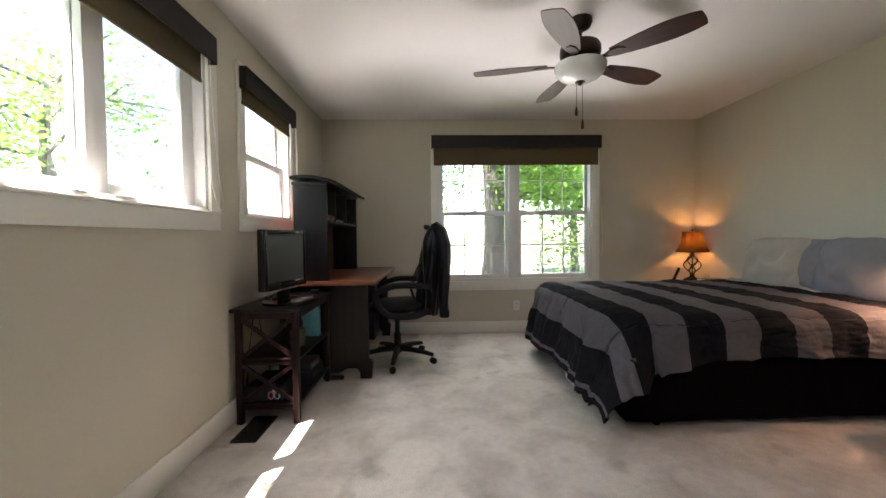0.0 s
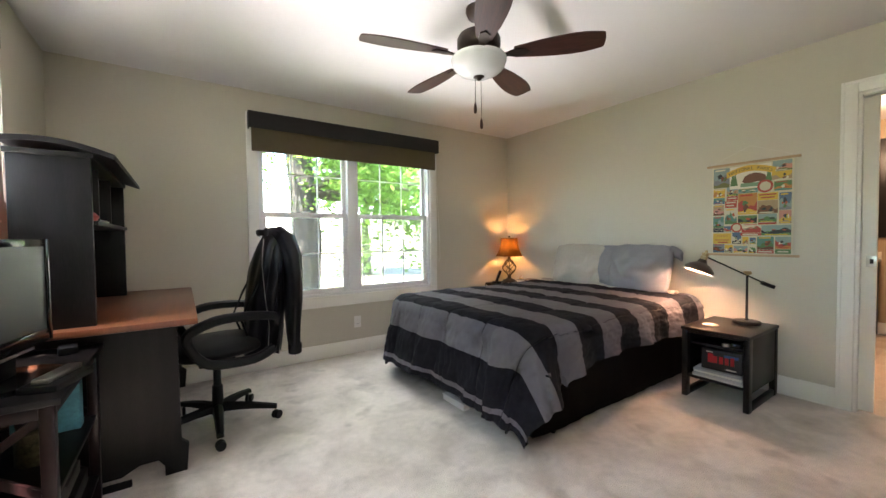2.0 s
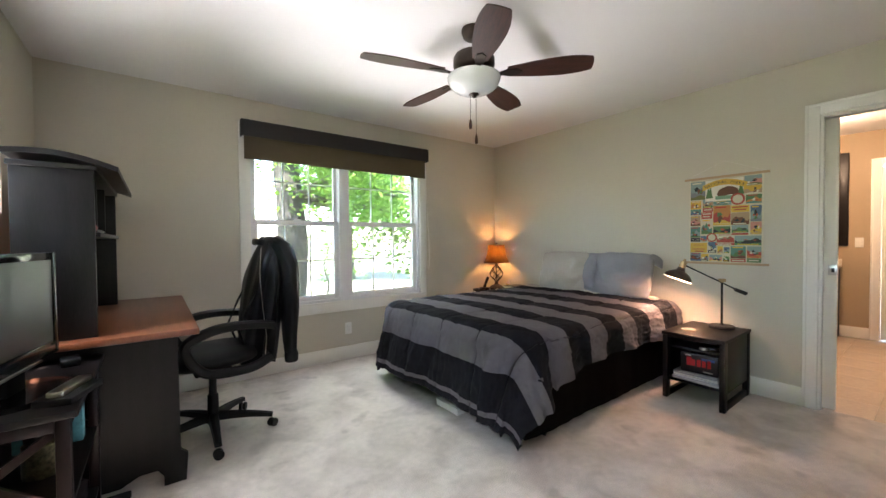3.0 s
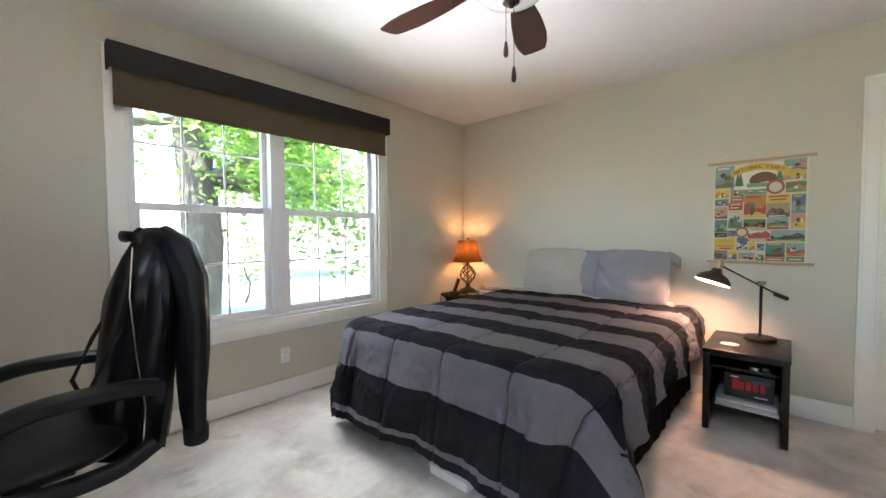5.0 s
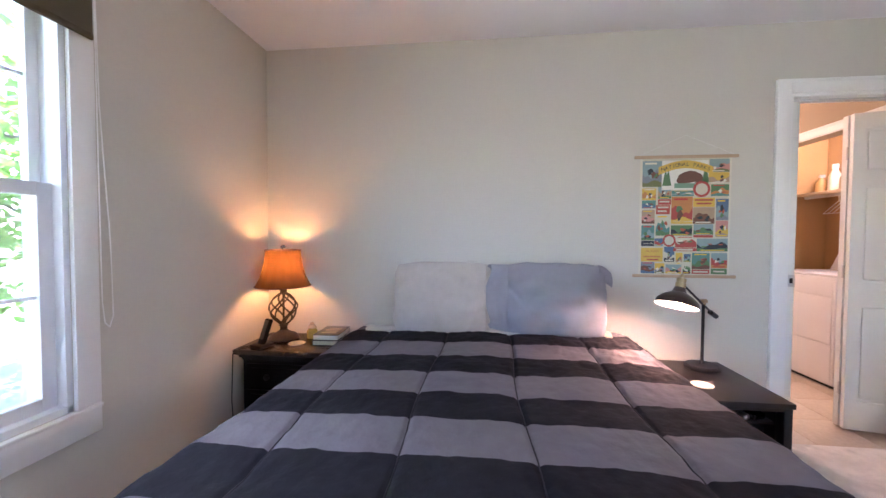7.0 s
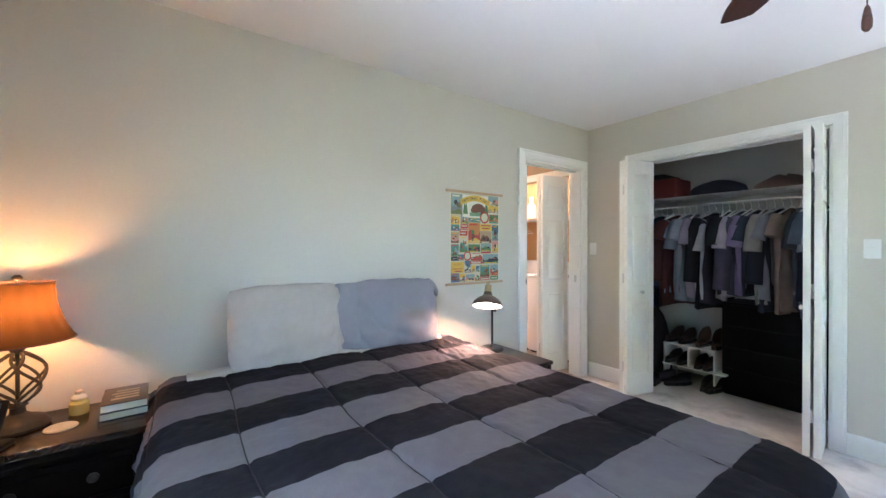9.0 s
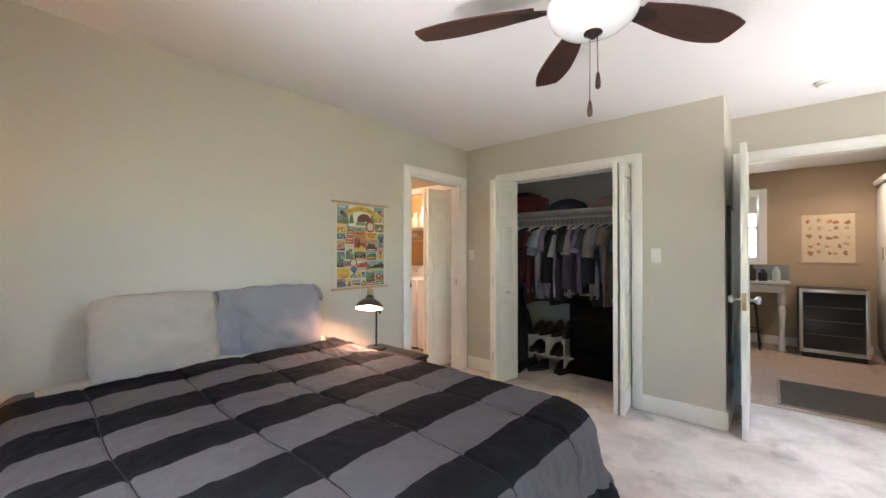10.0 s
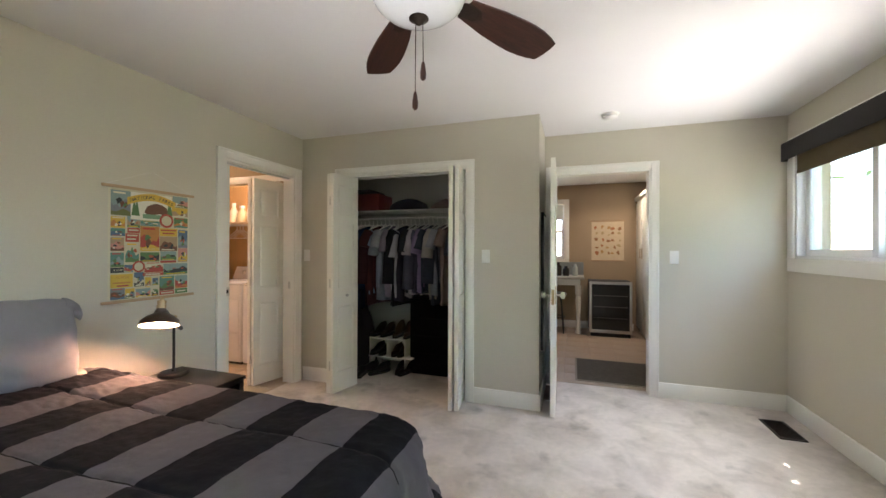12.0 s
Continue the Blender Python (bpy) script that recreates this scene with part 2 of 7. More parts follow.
# ---- mesh helpers ----
def box(bm, x0, x1, y0, y1, z0, z1, bevel=0.0, m=None):
    vs = [bm.verts.new((x, y, z)) for x in (x0, x1) for y in (y0, y1) for z in (z0, z1)]
    fs = [bm.faces.new([vs[i] for i in f]) for f in ((0, 1, 3, 2), (4, 6, 7, 5), (0, 4, 5, 1), (2, 3, 7, 6), (0, 2, 6, 4), (1, 5, 7, 3))]
    if bevel:
        es = list({e for f in fs for e in f.edges})
        out = bmesh.ops.bevel(bm, geom=es, offset=bevel, segments=2, profile=0.5, affect="EDGES")
        vs = list({v for f in out["faces"] for v in f.verts} | {v for v in vs if v.is_valid})
    if m is not None:
        bmesh.ops.transform(bm, matrix=m, verts=[v for v in vs if v.is_valid])
    return vs


def rings(bm, loops, close=True, caps=True):
    """Skin between loops of the same number of points."""
    vv = [[bm.verts.new(p) for p in lp] for lp in loops]
    n = len(vv[0])
    for a, b in zip(vv, vv[1:]):
        for i in range(n if close else n - 1):
            j = (i + 1) % n
            f = bm.faces.new((a[i], a[j], b[j], b[i]))
            f.smooth = True
    if caps and close:
        bm.faces.new(list(reversed(vv[0])))
        bm.faces.new(vv[-1])
    return vv


def lathe(bm, prof, seg=28, x=0.0, y=0.0, caps=True):
    """Profile of (radius, z), turned about z."""
    rings(bm, [[(x + r * math.cos(a), y + r * math.sin(a), z) for a in [2 * math.pi * i / seg for i in range(seg)]] for r, z in prof], caps=caps)


def tube(bm, pts, r, seg=8, taper=None):
    pts = [Vector(p) for p in pts]
    loops = []
    up = Vector((0.13, 0.21, 0.97)).normalized()
    for i, p in enumerate(pts):
        d = (pts[min(i + 1, len(pts) - 1)] - pts[max(i - 1, 0)]).normalized()
        s = d.cross(up)
        if s.length < 0.05:
            s = d.cross(Vector((1, 0, 0)))
        s.normalize()
        t = s.cross(d)
        rr = r if taper is None else r + (taper - r) * i / (len(pts) - 1)
        loops.append([p + (s * math.cos(a) + t * math.sin(a)) * rr for a in [2 * math.pi * k / seg for k in range(seg)]])
    rings(bm, loops)


def bar(bm, p0, p1, w, h, up=(0, 0, 1)):
    """A straight beam from p0 to p1, w across and h high."""
    p0, p1 = Vector(p0), Vector(p1)
    d = (p1 - p0).normalized()
    s = d.cross(Vector(up)).normalized()
    t = s.cross(d)
    rings(bm, [[p + s * a * w / 2 + t * b * h / 2 for a, b in ((-1, -1), (1, -1), (1, 1), (-1, 1))] for p in (p0, p1)])


def prism(bm, outline, z0, z1):
    """Outline of (x, y) points pulled from z0 to z1."""
    a = [bm.verts.new((x, y, z0)) for x, y in outline]
    b = [bm.verts.new((x, y, z1)) for x, y in outline]
    n = len(a)
    for i in range(n):
        bm.faces.new((a[i], a[(i + 1) % n], b[(i + 1) % n], b[i]))
    bm.faces.new(list(reversed(a)))
    bm.faces.new(b)
    return a + b


def turn(bm, vs, m):
    bmesh.ops.transform(bm, matrix=m, verts=[v for v in vs if v.is_valid])


def finish(bm, name, materials, smooth=None):
    bmesh.ops.recalc_face_normals(bm, faces=bm.faces)
    if smooth is not None:
        for f in bm.faces:
            f.smooth = True
        lim = math.cos(radians(smooth))
        for e in bm.edges:
            e.smooth = len(e.link_faces) == 2 and e.link_faces[0].normal.dot(e.link_faces[1].normal) > lim
    me = bpy.data.meshes.new(name)
    bm.to_mesh(me)
    bm.free()
    for m in materials if isinstance(materials, (list, tuple)) else [materials]:
        me.materials.append(m)
    return me


def part(name, bm, material, parent=None, label="", smooth=38, m=None):
    ob = new(name, finish(bm, name, material, smooth))
    if parent:
        ob.parent = parent
    if m is not None:
        ob.matrix_basis = m
    return tagged(ob, label) if label else ob


def thing(name, label, category, m, group="", kind=""):
    ob = new(name)
    ob.empty_display_size = 0.1
    ob.matrix_basis = m
    return tagged(ob, label, category, group, kind)


def boxpart(name, dims, material, parent=None, bevel=0.003, label=""):
    bm = bmesh.new()
    box(bm, *dims, bevel=bevel)
    return part(name, bm, material, parent, label)


def words(name, text, size, m, material, parent=None, depth=0.0006, align="CENTER"):
    cu = bpy.data.curves.new(name, "FONT")
    cu.body, cu.size, cu.extrude, cu.align_x, cu.align_y = text, size, depth, align, "CENTER"
    tmp = bpy.data.objects.new(name, cu)
    me = bpy.data.meshes.new_from_object(tmp)
    bpy.data.objects.remove(tmp)
    me.materials.append(material)
    ob = new(name, me)
    ob.parent = parent
    ob.matrix_basis = m
    return ob

# ---- structure ----
H = 2.44
W, E, N, S, C = -0.98, 3.31, 4.85, 0.11, 0.78      # faces of the west, east, north, entry and closet walls


def wall(name, axis, face, back, a0, a1, z0, z1, openings, material, label):
    """A wall square to axis, from a0 to a1, with openings (b0, b1, c0, c1) cut through."""
    bm = bmesh.new()
    aa = sorted({a0, a1, *[v for o in openings for v in o[:2]]})
    zz = sorted({z0, z1, *[v for o in openings for v in o[2:]]})
    lo, hi = sorted((face, back))
    for p, q in zip(aa, aa[1:]):
        for c, d in zip(zz, zz[1:]):
            if any(o[0] <= p and q <= o[1] and o[2] <= c and d <= o[3] for o in openings):
                continue
            if axis == "x":
                box(bm, lo, hi, p, q, c, d)
            else:
                box(bm, p, q, lo, hi, c, d)
    bmesh.ops.remove_doubles(bm, verts=bm.verts, dist=1e-5)
    return tagged(part(name, bm, material, smooth=None), label, "wall", kind="structure")


W1, W2, NW = (0.22, 2.62, 1.26, 2.15), (3.03, 3.83, 1.26, 2.15), (0.32, 2.09, 0.60, 2.17)
LD, CL, MD = (0.895, 1.70, 0.0, 2.042), (1.57, 2.85, 0.0, 2.044), (0.025, 0.885, 0.0, 2.068)
wall("wall_west", "x", W, W - 0.16, S - 0.12, N, 0, H, [W1, W2], WALL, "greige painted wall with two windows")
wall("wall_north", "y", N, N + 0.16, W - 0.16, E + 0.12, 0, H, [NW], WALL, "greige painted wall with a double window")
wall("wall_east", "x", E, E + 0.12, -0.24, N, 0, H, [LD], WALL, "greige painted wall behind the bed")
wall("wall_closet", "y", C, C - 0.12, 0.96, E, 0, H, [CL], WALL, "greige painted wall with the closet opening")
wall("wall_closet_side", "x", 0.96, 1.08, -0.12, C - 0.12, 0, H, [], WALL, "greige painted return wall beside the door")
wall("wall_closet_back", "y", -0.12, -0.24, 0.96, E, 0, H, [], CLOSETWALL, "grey painted back wall of the closet")
wall("wall_entry", "y", S, S - 0.12, W - 0.16, 0.96, 0, H, [MD], WALL, "greige painted wall with the bedroom door")
bm = bmesh.new()
box(bm, W - 0.16, E + 0.12, -0.24, N + 0.16, H, H + 0.12)
tagged(part("ceiling", bm, CEIL, smooth=None), "matte white painted ceiling", "ceiling", kind="structure")
bm = bmesh.new()
box(bm, W - 0.16, E + 0.06, 0.0, N + 0.16, -0.12, 0)
box(bm, 1.0, E, -0.24, 0.0, -0.12, 0)
tagged(part("floor", bm, CARPET, smooth=None), "light beige cut-pile carpet with footprints and vacuum marks", "carpet", kind="structure")

# closet inside lining
bm = bmesh.new()
box(bm, 1.08, E, C - 0.124, C - 0.12, 2.03, H)
tagged(part("wall_closet_lining", bm, CLOSETWALL, smooth=None), "grey painted wall inside the closet", "wall", kind="structure")


def baseboard(name, dims_list):
    bm = bmesh.new()
    for d, axis in dims_list:
        x0, x1, y0, y1 = d
        box(bm, x0, x1, y0, y1, 0, 0.135, bevel=0.004)
    tagged(part(name, bm, TRIM), "tall white painted baseboard", "baseboard", kind="structure")


T = 0.016
baseboard("baseboard_west", [((W, W + T, S + T, N - T), 0)])
baseboard("baseboard_north", [((W, E, N - T, N), 0)])
baseboard("baseboard_east", [((E - T, E, 1.777, N - T), 0)])
baseboard("baseboard_closet_1", [((0.96, 1.506, C, C + T), 0)])
baseboard("baseboard_closet_2", [((2.914, E - 0.02, C, C + T), 0)])
baseboard("baseboard_return", [((0.96 - T, 0.96, S + T, C + T), 0)])
baseboard("baseboard_entry", [((W, -0.039, S, S + T), 0)])


def casing(name, axis, face, way, o, width=0.09, sill=False, label="white painted door casing"):
    """Flat trim with a raised back band round an opening; way is +1 or -1, the side that it stands out to."""
    b0, b1, c0, c1 = o
    bm = bmesh.new()
    for off, t, ww in ((0.0, 0.016, width), (width - 0.016, 0.022, 0.018)):
        in0, in1 = b0 - off, b1 + off
        out0, out1 = in0 - ww, in1 + ww
        top0, top1 = c1 + off, c1 + off + ww
        f0, f1 = sorted((face, face + way * t))
        pieces = [(out0, in0, c0, top1), (in1, out1, c0, top1), (in0, in1, top0, top1)]
        for p, q, r, s in pieces:
            if axis == "x":
                box(bm, f0, f1, p, q, r, s, bevel=0.003)
            else:
                box(bm, p, q, f0, f1, r, s, bevel=0.003)
    return tagged(part(name, bm, TRIM), label, "door casing", kind="structure")


def jamb(name, axis, lo, hi, o, t=0.018, material=None, bottom=False):
    b0, b1, c0, c1 = o
    bm = bmesh.new()
    pieces = [(b0, b0 + t, c0, c1), (b1 - t, b1, c0, c1), (b0 + t, b1 - t, c1 - t, c1)]
    if bottom:
        pieces.append((b0 + t, b1 - t, c0, c0 + t))
    for p, q, r, s in pieces:
        if axis == "x":
            box(bm, lo, hi, p, q, r, s, bevel=0.001)
        else:
            box(bm, p, q, lo, hi, r, s, bevel=0.001)
    return tagged(part(name, bm, material or TRIM), "white painted lining of an opening", "jamb", kind="structure")


casing("trim_laundry_door", "x", E, -1, LD, width=0.075)
jamb("jamb_laundry_door", "x", E - 0.004, E + 0.124, LD)
casing("trim_closet", "y", C, 1, CL, width=0.062)
jamb("jamb_closet", "y", C - 0.124, C + 0.004, CL)
casing("trim_bedroom_door", "y", S, 1, MD, width=0.062)
jamb("jamb_bedroom_door", "y", S - 0.124, S + 0.004, MD)


# ---- windows ----
def window_trim(parent, axis, face, way, o):
    b0, b1, c0, c1 = o
    def bx(nm, p, q, t, r, s):
        f0, f1 = sorted((face, face + way * t))
        d = (f0, f1, p, q, r, s) if axis == "x" else (p, q, f0, f1, r, s)
        boxpart(nm, d, TRIM, parent, 0.003)
    bx("casing", b0 - 0.085, b0, 0.018, c0, c1 + 0.08)
    bx("casing", b1, b1 + 0.085, 0.018, c0, c1 + 0.08)
    bx("casing", b0, b1, 0.018, c1, c1 + 0.08)
    bx("apron", b0 - 0.085, b1 + 0.085, 0.018, c0 - 0.105, c0 - 0.012)
    bx("window_sill", b0 - 0.085, b1 + 0.085, 0.026, c0 - 0.012, c0)


def pane_frame(parent, name, axis, at, p, q, r, s, w=0.045, d=0.03, cols=1, rows=1, material=None, rail=None):
    """One sash: a frame, thin glazing bars and its glass."""
    material = material or VINYL
    rail = rail or w
    bm = bmesh.new()
    def bx(p0, p1, r0, r1, dd):
        a, b = at - dd / 2, at + dd / 2
        box(bm, *((a, b, p0, p1, r0, r1) if axis == "x" else (p0, p1, a, b, r0, r1)), bevel=0.002)
    bx(p, p + w, r, s, d)
    bx(q - w, q, r, s, d)
    bx(p + w, q - w, r, r + rail, d)
    bx(p + w, q - w, s - rail, s, d)
    sash = part(name, bm, material, parent)
    for i in range(1, cols):
        c = p + w + (q - p - 2 * w) * i / cols
        bm = bmesh.new()
        bx(c - 0.006, c + 0.006, r + rail, s - rail, 0.012)
        part("glazing_bar", bm, material, sash)
    for i in range(1, rows):
        c = r + rail + (s - r - 2 * rail) * i / rows
        bm = bmesh.new()
        bx(p + w, q - w, c - 0.006, c + 0.006, 0.0124)
        part("glazing_bar", bm, material, sash)
    bm = bmesh.new()
    bx(p + w - 0.005, q - w + 0.005, r + rail - 0.005, s - rail + 0.005, 0.004)
    g = part("pane", bm, GLASS, sash)
    g.visible_shadow = False
    return sash


def sash_lift(parent, x, y, z):
    bm = bmesh.new()
    box(bm, x - 0.05, x + 0.05, y - 0.022, y - 0.014, z, z + 0.012, bevel=0.003)
    box(bm, x - 0.05, x - 0.042, y - 0.016, y, z, z + 0.012)
    box(bm, x + 0.042, x + 0.05, y - 0.016, y, z, z + 0.012)
    part("sash_lift", bm, VINYL, parent)


# north double window, two double-hung units
win = thing("window_1", "white vinyl double window of two double-hung units with thin grilles", "window", pose(0, 0, 0), kind="structure")
window_trim(win, "y", N, -1, NW)
x0, x1, z0, z1 = NW
jam = bmesh.new()
for d in ((x0, x0 + 0.02, N + 0.001, N + 0.16, z0, z1), (x1 - 0.02, x1, N + 0.001, N + 0.16, z0, z1), (x0, x1, N + 0.001, N + 0.16, z1 - 0.02, z1), (x0, x1, N + 0.001, N + 0.16, z0, z0 + 0.025)):
    box(jam, *d, bevel=0.001)
part("window_frame", jam, VINYL, win)
boxpart("mullion", (1.135, 1.235, N + 0.012, N + 0.13, z0 + 0.025, z1 - 0.02), VINYL, win)
for p, q in ((x0 + 0.02, 1.135), (1.235, x1 - 0.02)):
    pane_frame(win, "upper_sash", "y", N + 0.095, p, q, 1.365, z1 - 0.02, 0.035, 0.03, 3, 2)
    low = pane_frame(win, "lower_sash", "y", N + 0.055, p, q, z0 + 0.025, 1.40, 0.045, 0.034, 3, 2)
    sash_lift(low, (p + q) / 2 + 0.05, N + 0.042, z0 + 0.045)
    boxpart("sash_lock", ((p + q) / 2 - 0.03, (p + q) / 2 + 0.03, N + 0.04, N + 0.075, 1.40, 1.412), VINYL, low)

# west wide sliding window, three lights
win = thing("window_2", "wide white vinyl sliding window with three lights", "window", pose(0, 0, 0), kind="structure")
window_trim(win, "x", W, 1, W1)
y0, y1, z0, z1 = W1
jam = bmesh.new()
for d in ((W - 0.16, W - 0.001, y0, y0 + 0.02, z0, z1), (W - 0.16, W - 0.001, y1 - 0.02, y1, z0, z1), (W - 0.16, W - 0.001, y0, y1, z1 - 0.02, z1), (W - 0.16, W - 0.001, y0, y1, z0, z0 + 0.02)):
    box(jam, *d, bevel=0.001)
part("window_frame", jam, VINYL, win)
pane_frame(win, "sliding_sash", "x", W - 0.075, y0 + 0.02, 0.99, z0 + 0.02, z1 - 0.02, 0.05, 0.034)
pane_frame(win, "fixed_sash", "x", W - 0.11, 0.95, 2.00, z0 + 0.02, z1 - 0.02, 0.05, 0.03)
pane_frame(win, "sliding_sash", "x", W - 0.075, 1.955, y1 - 0.02, z0 + 0.02, z1 - 0.02, 0.095, 0.034, rail=0.05)

# west small double-hung window
win = thing("window_3", "white vinyl double-hung window", "window", pose(0, 0, 0), kind="structure")
window_trim(win, "x", W, 1, W2)
y0, y1, z0, z1 = W2
jam = bmesh.new()
for d in ((W - 0.16, W - 0.001, y0, y0 + 0.02, z0, z1), (W - 0.16, W - 0.001, y1 - 0.02, y1, z0, z1), (W - 0.16, W - 0.001, y0, y1, z1 - 0.02, z1), (W - 0.16, W - 0.001, y0, y1, z0, z0 + 0.02)):
    box(jam, *d, bevel=0.001)
part("window_frame", jam, VINYL, win)
pane_frame(win, "upper_sash", "x", W - 0.11, y0 + 0.02, y1 - 0.02, 1.665, z1 - 0.02, 0.04, 0.03)
pane_frame(win, "lower_sash", "x", W - 0.075, y0 + 0.02, y1 - 0.02, z0 + 0.02, 1.70, 0.045, 0.034)


def insect_screen(parent, axis, at, p, q, r, s):
    bm = bmesh.new()
    box(bm, *((at - 0.001, at + 0.001, p, q, r, s) if axis == "x" else (p, q, at - 0.001, at + 0.001, r, s)))
    part("insect_screen", bm, MESH, parent, "fine grey insect screen")


for a_, b_ in ((NW[0] + 0.03, 1.135), (1.235, NW[1] - 0.03)):
    insect_screen(bpy.data.objects["window_1"], "y", N + 0.13, a_, b_, NW[2] + 0.03, 1.38)
insect_screen(bpy.data.objects["window_2"], "x", W - 0.14, 0.25, 0.96, W1[2] + 0.03, W1[3] - 0.03)
insect_screen(bpy.data.objects["window_2"], "x", W - 0.14, 1.99, 2.59, W1[2] + 0.03, W1[3] - 0.03)
insect_screen(bpy.data.objects["window_3"], "x", W - 0.14, W2[0] + 0.03, W2[1] - 0.03, W2[2] + 0.03, 1.68)


# roller blinds with fabric valances
def blind(name, axis, face, way, a0, a1, z0, z1, cloth0, cloth1, zc, label, deep=0.095):
    ob = thing(name, label, "roller blind", pose(0, 0, 0))
    def bx(nm, p, q, d0, d1, r, s, m, bev=0.003):
        f0, f1 = sorted((face + way * d0, face + way * d1))
        boxpart(nm, (f0, f1, p, q, r, s) if axis == "x" else (p, q, f0, f1, r, s), m, ob, bev)
    bx("valance", a0, a1, deep - 0.01, deep, z0, z1, VALANCE)
    bx("valance_return", a0, a0 + 0.01, 0.019, deep - 0.01, z0, z1, VALANCE)
    bx("valance_return", a1 - 0.01, a1, 0.019, deep - 0.01, z0, z1, VALANCE)
    bx("valance_top", a0, a1, 0.019, deep, z1, z1 + 0.006, VALANCE)
    bx("blind_cloth", cloth0, cloth1, deep - 0.043, deep - 0.0405, zc, z1 - 0.01, SHADECLOTH, 0.0)
    bx("hem_bar", cloth0, cloth1, deep - 0.048, deep - 0.036, zc - 0.022, zc, SHADECLOTH, 0.004)
    return ob


def bead_cord(parent, name, pts):
    bm = bmesh.new()
    tube(bm, pts, 0.0022, 5)
    part(name, bm, WHITEPL, parent, "thin white bead cord")


b = blind("roller_blind", "y", N, -1, 0.245, 2.165, 2.10, 2.235, 0.27, 2.14, 1.935, "raised taupe roller blind with charcoal valance over the double window")
loop = [(2.15, N - 0.05, 2.1), (2.152, N - 0.05, 1.6), (2.155, N - 0.05, 0.98), (2.165, N - 0.048, 0.90), (2.185, N - 0.045, 0.88), (2.20, N - 0.045, 0.92), (2.195, N - 0.045, 1.2), (2.165, N - 0.045, 1.7), (2.158, N - 0.045, 2.1)]
bead_cord(b, "cord", loop)
b = blind("roller_blind", "x", W, 1, 0.15, 2.63, 2.05, 2.188, 0.30, 2.545, 1.945, "raised taupe roller blind with charcoal valance over the wide window", 0.066)
bead_cord(b, "cord", [(W + 0.03, 2.60, 2.09), (W + 0.03, 2.597, 1.7), (W + 0.03, 2.61, 1.4), (W + 0.03, 2.66, 1.285), (W + 0.03, 2.70, 1.27), (W + 0.03, 2.72, 1.30), (W + 0.03, 2.68, 1.45), (W + 0.03, 2.635, 1.8), (W + 0.03, 2.62, 2.09)])
b = blind("roller_blind", "x", W, 1, 2.955, 3.84, 2.055, 2.19, 2.975, 3.78, 1.985, "raised taupe roller blind with charcoal valance over the small window", 0.066)
bead_cord(b, "cord", [(W + 0.05, 3.86, 2.09), (W + 0.05, 3.862, 1.5), (W + 0.05, 3.87, 1.35), (W + 0.05, 3.88, 1.34), (W + 0.05, 3.885, 1.5), (W + 0.05, 3.875, 2.09)])

# ---- doors ----
def panel_leaf(parent, name, width, height, thick, rows, cols=1, material=None, m=None, stile=0.055):
    """A panelled door leaf along local x from 0 to width, y across the thickness."""
    bm = bmesh.new()
    t = thick / 2
    cw = (width - stile * (cols + 1)) / cols
    for i in range(cols + 1):
        a = i * (cw + stile)
        box(bm, a, a + stile, -t, t, 0, height)
    for j in range(len(rows)):
        z0, z1 = rows[j]
        top = rows[j - 1][0] if j else height
        for i in range(cols):
            a = stile + i * (cw + stile)
            box(bm, a, a + cw, -t, t, z1, top)
            box(bm, a, a + cw, -t + 0.013, t - 0.013, z0, z1)
            box(bm, a + 0.02, a + cw - 0.02, -t + 0.003, t - 0.003, z0 + 0.02, z1 - 0.02, bevel=0.012)
    for i in range(cols):
        a = stile + i * (cw + stile)
        box(bm, a, a + cw, -t, t, 0, rows[-1][0])
    return part(name, bm, material or DOORW, parent, m=m)


SIX = [(1.62, 1.90), (0.93, 1.55), (0.18, 0.80)]


def hinge(parent, x, y, z):
    bm = bmesh.new()
    tube(bm, [(x, y, z - 0.04), (x, y, z + 0.04)], 0.006, 8)
    part("hinge", bm, CHROME, parent)


def bifold(name, label, p, q, q2, r, height=2.0, knob=True):
    """Two hinged leaves: p to q and q2 to r, given on the plan."""
    ob = thing(name, label, "bifold door", pose(p[0], p[1], 0.012))
    for a, b, k in ((p, q, 0), (q2, r, 1)):
        d = Vector((b[0] - a[0], b[1] - a[1], 0))
        ang = math.degrees(math.atan2(d.y, d.x))
        leaf = panel_leaf(ob, "leaf", d.length, height, 0.034, SIX, 1, m=pose(a[0] - p[0], a[1] - p[1], 0, 0, 0, ang))
        if k and knob:
            for s in (1, -1):
                bm = bmesh.new()
                lathe(bm, [(0.006, 0), (0.006, 0.012), (0.014, 0.018), (0.016, 0.026), (0.010, 0.032)], 14)
                part("knob", bm, WHITEPL if s > 0 else CHROME, leaf, "small round knob", m=pose(d.length * 0.5, s * 0.017, 0.88, -90 * s, 0, 0))
    for z in (0.25, 1.0, 1.75):
        hinge(ob, (q[0] + q2[0]) / 2 - p[0], (q[1] + q2[1]) / 2 - p[1] + 0.004, z)
    return ob


